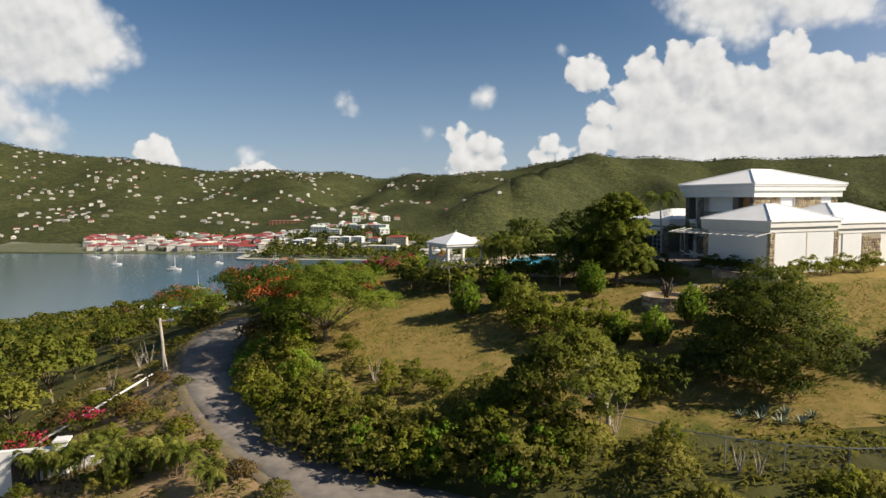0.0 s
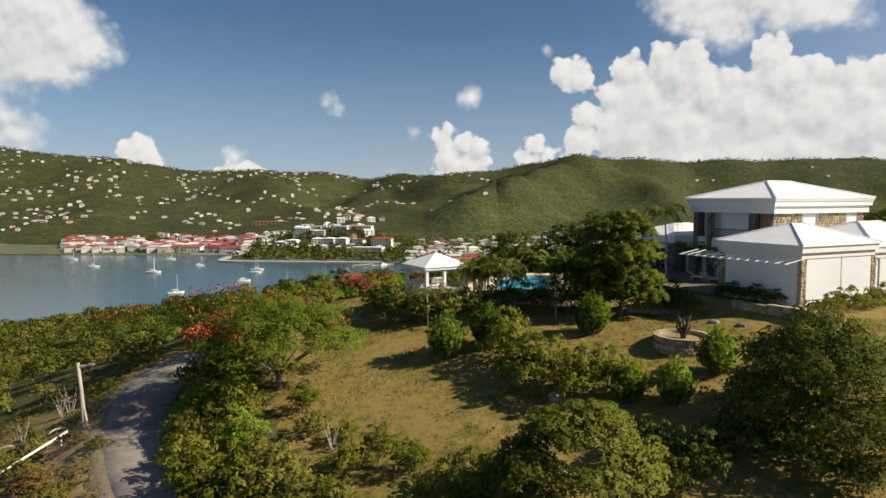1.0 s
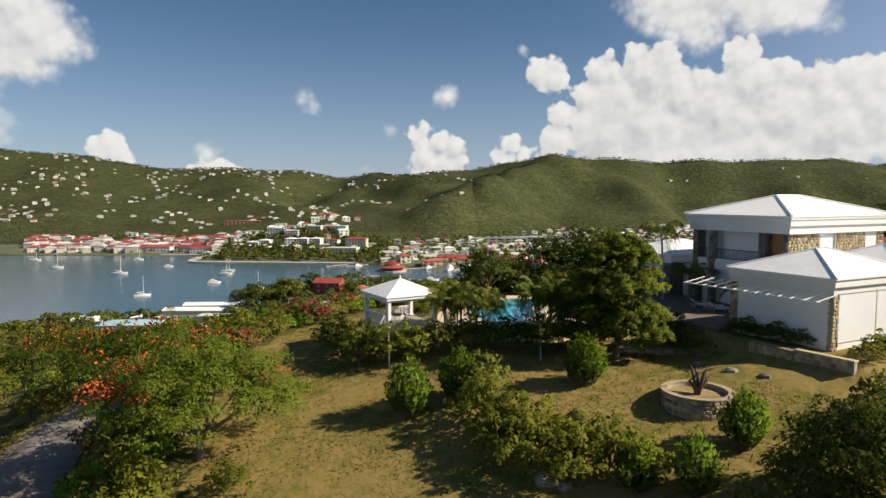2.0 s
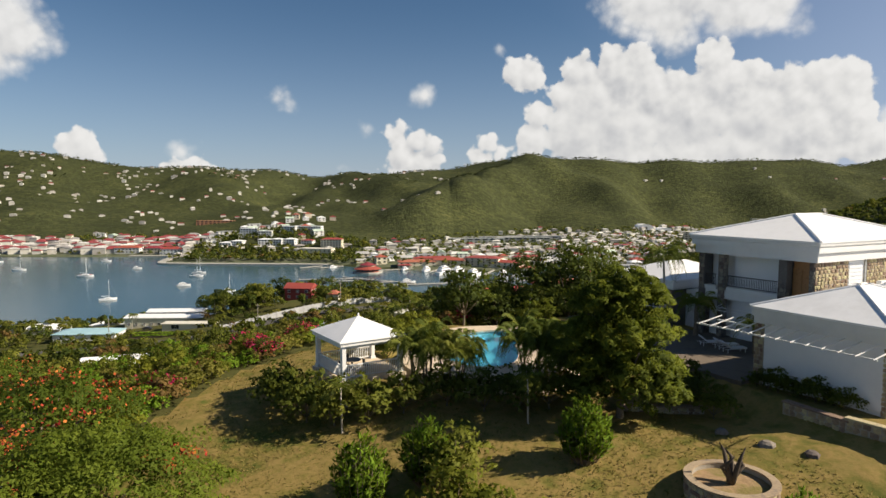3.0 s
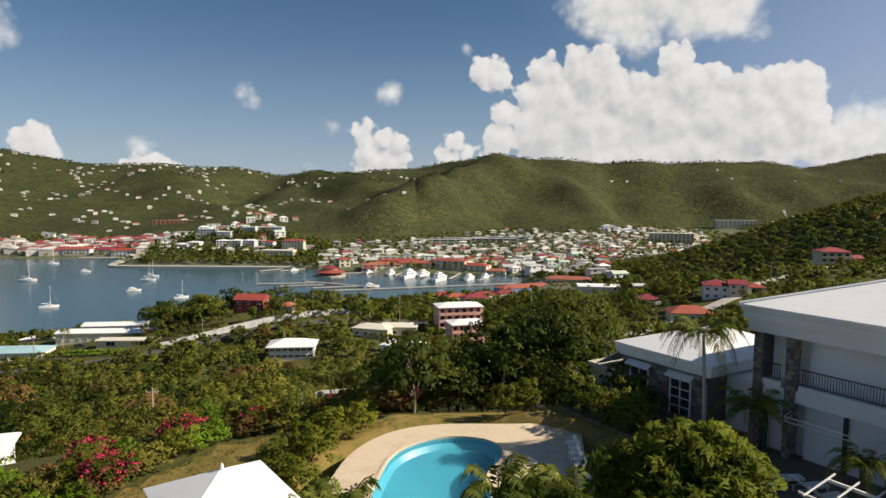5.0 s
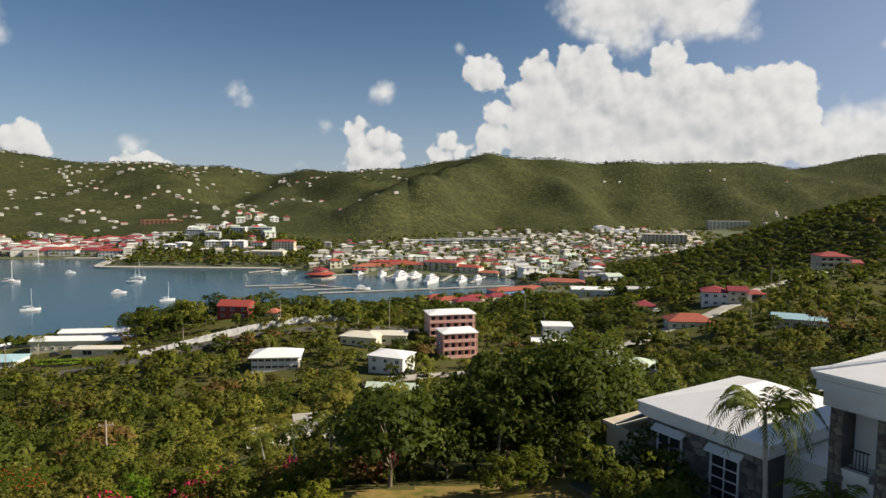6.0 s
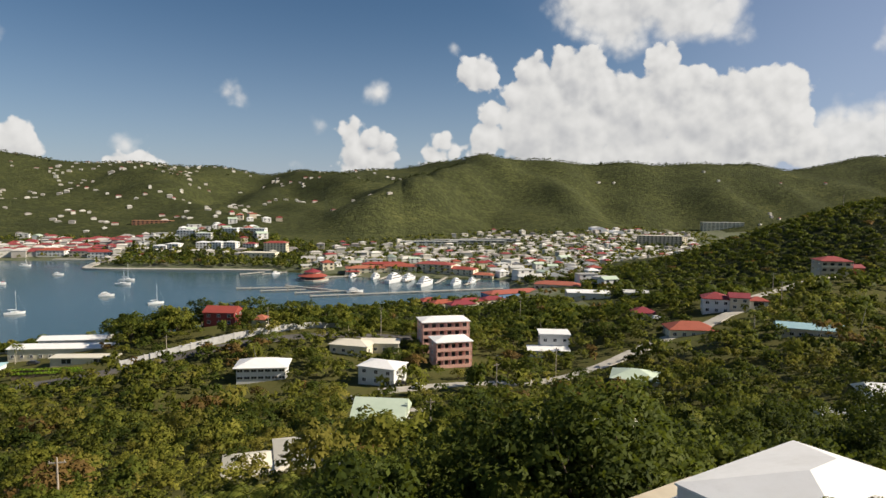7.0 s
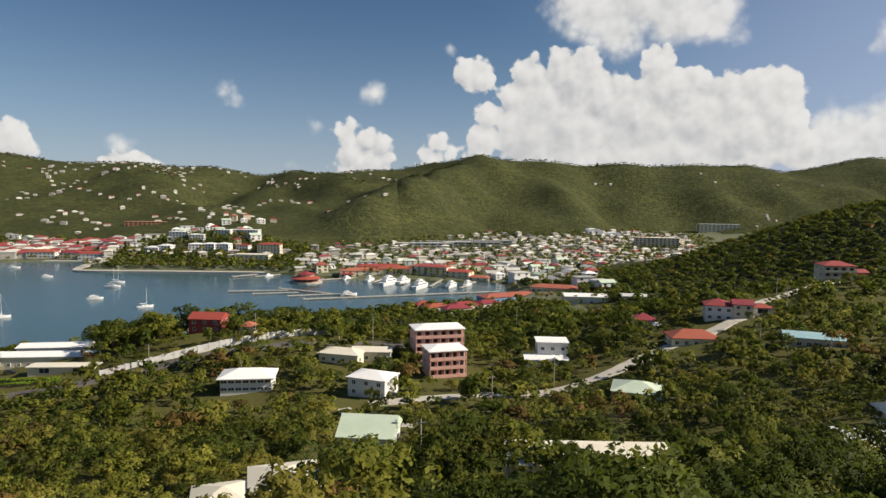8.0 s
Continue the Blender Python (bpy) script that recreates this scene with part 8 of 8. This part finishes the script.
big("hotel", 500, 1230, 30, 40, 18, 4, "cream_wall", "cream_roof", "flat", "cream hotel wing behind the town", wins=(6, 2), win=(3.4, 1.8), storey=3.6)
big("hospital", 815, 1690, -6, 104, 22, 6, "cream_wall", "grey_roof", "flat", "long cream seven-storey block at the foot of the hills", "block", wins=(10, 1), win=(6.5, 1.4), storey=3.8)
for k, (x, y, w) in enumerate(((30, 1160, 110), (120, 1190, 100), (60, 1200, 120), (150, 1230, 110))):
    big("school", x, y, 2, w, 12, 2, "grey_roof", "grey_roof", "flat", "long grey terraced school block", "block", wins=(8, 1), win=(9.0, 1.8), storey=4.2)
for x in (425, 470):
    ob = thing("vaulted_hall", x, 1490, gz(x, 1490), 0, "white vaulted hall at the foot of the hills", "hall")
    part("vault", Geo().loft([[(math.cos(a) * 20, yy, max(-2, math.sin(a) * 11)) for a in np.linspace(-0.15, math.pi + 0.15, 14)] for yy in (-18, 18)]), M["white_roof"], ob)
    part("door", Geo().box(-4, -18.3, 0, 4, -18.02, 5), M["pane"], ob)

# round restaurant standing in the basin
pav = thing("pavilion", -101, 752, 0, 0, "round red-roofed pavilion standing over the water", "pavilion")
octo = lambda r, z: [(math.cos(a) * r, math.sin(a) * r, z) for a in np.linspace(0.2, math.tau + 0.2, 12, endpoint=False)]
part("platform", Geo().loft([octo(17, -3), octo(17, 1.4)]), M["concrete"], pav)
part("wall", Geo().loft([octo(13, 1.4), octo(13, 4.6)]), M["red_roof"], pav)
part("gallery", Geo().loft([octo(13.05, 2.2), octo(13.05, 3.8)]), M["pane"], pav)
part("roof", Geo().loft([octo(16, 4.6), octo(16, 4.9), octo(8.5, 7.4), octo(8.5, 7.5)]), M["red_roof"], pav, "lower red roof")
part("lantern", Geo().loft([octo(8.2, 7.5), octo(8.2, 9.0)]), M["cream_wall"], pav)
part("upper_roof", Geo().loft([octo(9.6, 9.0), octo(9.6, 9.2), octo(1.2, 12.0), octo(0.4, 12.4)]), M["red_roof"], pav, "upper red roof")


def jetty(a, b, w=3.0):
    ln, tw = math.hypot(b[0] - a[0], b[1] - a[1]), math.degrees(math.atan2(b[1] - a[1], b[0] - a[0]))
    ob = thing("jetty", *a, 0, tw, "pale concrete jetty in the marina basin", "jetty", "marina jetties")
    part("deck", Geo().box(0, -w / 2, 0.7, ln, w / 2, 1.3), M["concrete"], ob)
    for k in range(int(ln / 12) + 1):
        for s in (-1, 1):
            part("pile", Geo().tube([(k * 12 + 1, s * w * 0.42, -4), (k * 12 + 1, s * w * 0.42, 2.2)], 0.3, 6), M["old_wood"], ob)
    return ob


for a, b in (((-163, 681), (-108, 690)), ((-137, 667), (-96, 677)), ((-103, 655), (-62, 668)), ((-86, 637), (96, 690)), ((-120, 702), (-40, 656)), ((-188, 788), (-166, 812)), ((-164, 790), (-140, 812)), ((-90, 766), (-42, 792)), ((-30, 750), (-18, 786)), ((0, 735), (12, 780)), ((30, 722), (45, 775)), ((60, 712), (80, 760)), ((-60, 772), (-50, 800))):
    jetty(a, b)


def hull_geo(L, B, H):
    prof = ((-0.5, 0.72, 0.95), (-0.3, 0.95, 1.0), (0.0, 1.0, 1.0), (0.25, 0.8, 1.08), (0.42, 0.4, 1.18), (0.5, 0.04, 1.25))
    return Geo().loft([[(x * L, -B / 2 * b, H * h), (x * L, B / 2 * b, H * h), (x * L * 0.96, B / 2 * b * 0.75, 0.1), (x * L * 0.94, 0, -0.5), (x * L * 0.96, -B / 2 * b * 0.75, 0.1)] for x, b, h in prof])


def sail_boat(x, y, turn, L, label, mat="hull"):
    ob = thing("sailing_boat", x, y, 0, turn, label, "boat", "moored boats")
    part("hull", hull_geo(L, L * 0.3, L * 0.11), M[mat], ob)
    part("cabin", Geo().box(-L * 0.18, -L * 0.09, L * 0.10, L * 0.2, L * 0.09, L * 0.165, chamfer=L * 0.015), M["hull"], ob)
    part("cabin_window", Geo().box(-L * 0.12, -L * 0.093, L * 0.125, L * 0.15, L * 0.093, L * 0.145), M["pane"], ob)
    part("mast", Geo().tube([(L * 0.08, 0, L * 0.1), (L * 0.08, 0, L * 1.25)], [0.16, 0.10], 6), M["hull"], ob)
    part("boom", Geo().tube([(L * 0.08, 0, L * 0.26), (-L * 0.34, 0, L * 0.26)], 0.2, 6), M["hull"], ob, "boom with furled white sail")
    part("stay", Geo().tube([(L * 0.5, 0, L * 0.13), (L * 0.08, 0, L * 1.22)], 0.04, 4), M["steel"], ob)
    return ob


def motor_yacht(x, y, turn, L, label):
    ob = thing("motor_yacht", x, y, 0, turn, label, "boat", "moored boats")
    part("hull", hull_geo(L, L * 0.25, L * 0.12), M["hull"], ob)
    for k, (a, b, w, z0, z1) in enumerate(((-0.36, 0.24, 0.20, 0.12, 0.20), (-0.30, 0.12, 0.17, 0.20, 0.27), (-0.18, 0.02, 0.12, 0.27, 0.31))):
        part("superstructure", Geo().loft([[(a * L, -w / 2 * L, z0 * L), (b * L, -w / 2 * L, z0 * L), (b * L, w / 2 * L, z0 * L), (a * L, w / 2 * L, z0 * L)], [(a * L, -w * 0.45 * L, z1 * L), ((b - 0.06) * L, -w * 0.45 * L, z1 * L), ((b - 0.06) * L, w * 0.45 * L, z1 * L), (a * L, w * 0.45 * L, z1 * L)]]), M["hull"], ob)
        if k < 2:
            part("window_band", Geo().box((a + 0.04) * L, -w / 2 * L - 0.02, (z0 + 0.025) * L, (b - 0.05) * L, w / 2 * L + 0.02, (z0 + 0.05) * L), M["pane"], ob)
    return ob


for x, y, a, L, mt, lab in ((-400, 704, 12, 17, "hull", "white catamaran moored in the bay"), (-405, 712, 20, 13, "red_hull", "red-hulled ketch moored in the bay"), (-291, 551, 35, 14, "hull", "white sloop moored in the bay"), (-281, 708, 10, 15, "hull", "white sloop moored in the bay"), (-290, 738, 10, 15, "hull", "white sloop moored in the bay"),
                            (-206, 598, 40, 13, "hull", "white sloop moored in the bay"), (-465, 862, 20, 13, "hull", "white sloop moored in the bay"), (-510, 758, 15, 15, "hull", "white sloop moored in the bay"), (-600, 846, 15, 14, "hull", "white sloop moored in the bay")):
    sail_boat(x, y, a, L, lab, mt)
for x, y, a, L, lab in ((-264, 637, 25, 13, "white motor cruiser moored in the bay"), (-382, 780, 20, 11, "white motor cruiser moored in the bay"), (-12, 738, 60, 34, "large white motor yacht in the marina"), (20, 714, 62, 32, "large white motor yacht in the marina"), (3, 752, 60, 26, "white motor yacht in the marina"), (-34, 766, 70, 22, "white motor yacht in the marina"),
                        (-48, 664, 20, 16, "white boat beside the jetty"), (52, 722, 62, 24, "white motor yacht in the marina"), (70, 736, 62, 20, "white motor yacht in the marina"), (-60, 776, 66, 16, "white motor cruiser in the marina"), (-150, 800, 50, 12, "white motor cruiser by the jetty")):
    motor_yacht(x, y, a, L, lab)

# town houses, each a copy of one of a few patterns
def town_house(k, w, d, n, wall, roof_mat, roof, label):
    return building("town_house", 0, 0, 0, w, d, n, roof, wall, roof_mat, label, "house", wins=(2, 0), win=(2.4, 1.5), rise=2.2, z=0, group="town houses", close=False, base=7)


patterns = [town_house(0, 13, 10, 2, "white", "white_roof", "hip", "white town house with a white roof"), town_house(1, 15, 10, 1, "cream_wall", "grey_roof", "gable", "cream town house with a grey metal roof"), town_house(2, 12, 11, 2, "cream_wall", "red_roof", "hip", "cream town house with a red roof"),
            town_house(3, 18, 12, 2, "white", "grey_roof", "flat", "white flat-roofed town building"), town_house(4, 11, 9, 1, "yellow_wall", "grey_roof", "hip", "yellow town house with a grey roof"), town_house(5, 14, 10, 2, "white", "green_roof", "gable", "white town house with a pale green roof")]
pattern_odds = (0.12, 0.34, 0.19, 0.14, 0.09, 0.12)


def town_ok(x, y):
    shore_ = y - far_shore(x)
    z_ = height(x, y)
    return (z_ > 2.5) & (z_ < 14) & (((x > 100) & (y > 610)) | (shore_ > 22)) & (x < 0.42 * y + 20) & (x > -0.52 * y) & ~((x > -360) & (x < -130) & (y < 900)) & (np.hypot(x - 461, y - 1210) > 60) & (np.hypot(x - 120, y - 645) > 52) & (np.hypot(x - 150, y - 580) > 30) & (np.hypot((x - 90) / 1.6, (y - 1195) / 1.0) > 62) & (np.hypot(x + 10, y - 815) > 72) & (np.hypot(x - 60, y - 795) > 40) & ~((x < -395) & (y < 985))


tp = scatter(30000, -620, 700, 600, 1600, 19.5, RT, town_ok)


def hill_ok(x, y):
    """Houses gather on the western hillside and the saddle, thin out eastwards, and leave the steep middle hill bare."""
    z_, way_ = height(x, y), np.degrees(np.arctan2(x, y - 60))
    west_ = np.interp(way_, (-46, -20, -14, -9, -4, -1, 3, 14, 18, 30, 34), (0.30, 0.24, 0.10, -0.08, -0.05, -0.45, -0.9, -0.9, -0.45, -0.35, -0.6))
    low_ = np.where(z_ < 60, 0.22, 0.0) * (way_ < -12)
    crest_ = np.where((z_ > 135) & ((way_ < 0) | (way_ > 15)), 0.30, 0.0)
    return (z_ > 14) & (rolling(x, y * 0.8, 95, 7.0) * 1.1 + west_ + low_ + crest_ > 0.42) & (np.abs(x) < 0.92 * y)


hp = scatter(13000, -1700, 1500, 960, 2300, 27, RT, hill_ok)
first_ = set()


def place_house(x, y, j):
    ob = patterns[j]
    m = pose(x, y, float(height(x, y)) + 0.3, 0, 0, 20 + RT.uniform(-14, 14) + (90 if RT.uniform() < 0.3 else 0))
    s = RT.uniform(0.75, 1.2)
    if j not in first_:
        first_.add(j)
        ob.matrix_world = m @ Matrix.Scale(s, 4)
    else:
        copy_thing(ob, m).scale = (s, s, RT.uniform(0.8, 1.15) * s)


order = np.argsort(np.hypot(tp[:, 0], tp[:, 1]))
tp = tp[order]
tp = tp[(np.arange(len(tp)) < 72) | (RT.uniform(size=len(tp)) < 0.8)]
for x, y in tp[:72]:
    place_house(x, y, int(RT.choice(6, p=pattern_odds)))
hill_n = hp[np.argsort(np.hypot(hp[:, 0], hp[:, 1]))]
for x, y in hill_n[:38]:
    place_house(x, y, int(RT.choice((0, 0, 3, 5, 2))))

# the rest of the far town, too many and too far to tell apart
rest = np.vstack((tp[72:], hill_n[38:]))
gw, gr = Geo(), Geo()
gred = Geo()
for i_, (x, y) in enumerate(rest):
    uphill = i_ >= len(tp) - 72
    if uphill and RT.uniform() < 0.35:
        continue
    a = (20 if not uphill else 26) + RT.uniform(-18, 18)
    m = pose(x, y, float(height(x, y)) + 0.2, 0, 0, a)
    w, d, h = RT.uniform(8, 18), RT.uniform(7, 10), RT.choice((3.0, 3.2, 3.4, 6.0))
    if uphill:
        w, d, h = RT.uniform(6, 13), RT.uniform(5, 7), RT.choice((1.6, 2.0, 2.4, 4.0))
    gw.box(-w / 2, -d / 2, -6, w / 2, d / 2, h, m)
    (gred if RT.uniform() < 0.16 else gr).hip(-w / 2 - 0.6, -d / 2 - 0.6, w / 2 + 0.6, d / 2 + 0.6, h + 0.25, RT.uniform(0.8, 2.4), None, 0.24, m)
# old waterfront with red roofs below the hill
wf = scatter(1600, -760, -392, 944, 1075, 14.5, RT, lambda x, y: (y - far_shore(x) > 24) & (np.hypot((x + 450) / 2.2, y - 958) > 22) & (x > -0.72 * y))
for x, y in wf:
    m = pose(x, y, float(height(x, y)) + 0.2, 0, 0, 22 + RT.uniform(-16, 16))
    w, d, h = RT.uniform(9, 20), RT.uniform(8, 11), RT.choice((4.0, 6.2, 6.6, 8.0))
    gw.box(-w / 2, -d / 2, -6, w / 2, d / 2, h, m)
    (gred if RT.uniform() < 0.5 else gr).hip(-w / 2 - 0.6, -d / 2 - 0.6, w / 2 + 0.6, d / 2 + 0.6, h + 0.25, RT.uniform(1.4, 2.8), None, 0.24, m)
town = thing("far_town", 0, 1000, 0, 0, "scattered pale houses of the far town and hillsides", "town", kind="stuff")
for nm, g, mt in (("wall", gw, "far_wall"), ("roof", gr, "far_roof"), ("red_roof", gred, "clay_roof")):
    for i, p in enumerate(g.v):
        g.v[i] = (p[0], p[1] - 1000, p[2])
    ob = part(nm, g, M[mt], town)
    ob["kind"] = "stuff"

# trees between the town houses
tt = scatter(30000, -700, 700, 560, 1650, 9.5, RT, lambda x, y: (height(x, y) > 1.2) & (height(x, y) < 16) & (x < 0.45 * y + 30) & (x > -0.6 * y) & ((x > 95) | (y - far_shore(x) > 12) | (y < 640)) & (np.hypot(x - 120, y - 645) > 38))
near_h = np.array([np.min(np.hypot(tp[:, 0] - x, tp[:, 1] - y)) for x, y in tt])
tt = tt[near_h > 8.0]
tt = tt[RT.uniform(size=len(tt)) < 0.85]
tree_pats = [wood_pattern(120 + i, 3.8, 6.0, 20, 3.0, odds_b) for i in range(5)]
join_copies("woodland", tree_pats, [(x, y, float(height(x, y)) - 0.3, RT.uniform(0.7, 1.3), RT.uniform(0.8, 1.3)) for x, y in tt], wood_mats, RT, "street and garden trees through the far town", "trees")
shore_t = scatter(4000, -370, -130, 842, 1000, 6.5, RT, lambda x, y: (y - far_shore(x) > 14) & (np.hypot(x + 192, y - 906) > 26) & (np.hypot(x + 178, y - 938) > 20) & ~((y > 925) & (y < 955) & (x > -345)) & (height(x, y) > 1.5))
join_copies("woodland", tree_pats, [(x, y, float(height(x, y)) - 0.3, RT.uniform(0.8, 1.4), RT.uniform(0.9, 1.4)) for x, y in shore_t], wood_mats, RT, "dark trees along the far shore below the hotels", "trees")
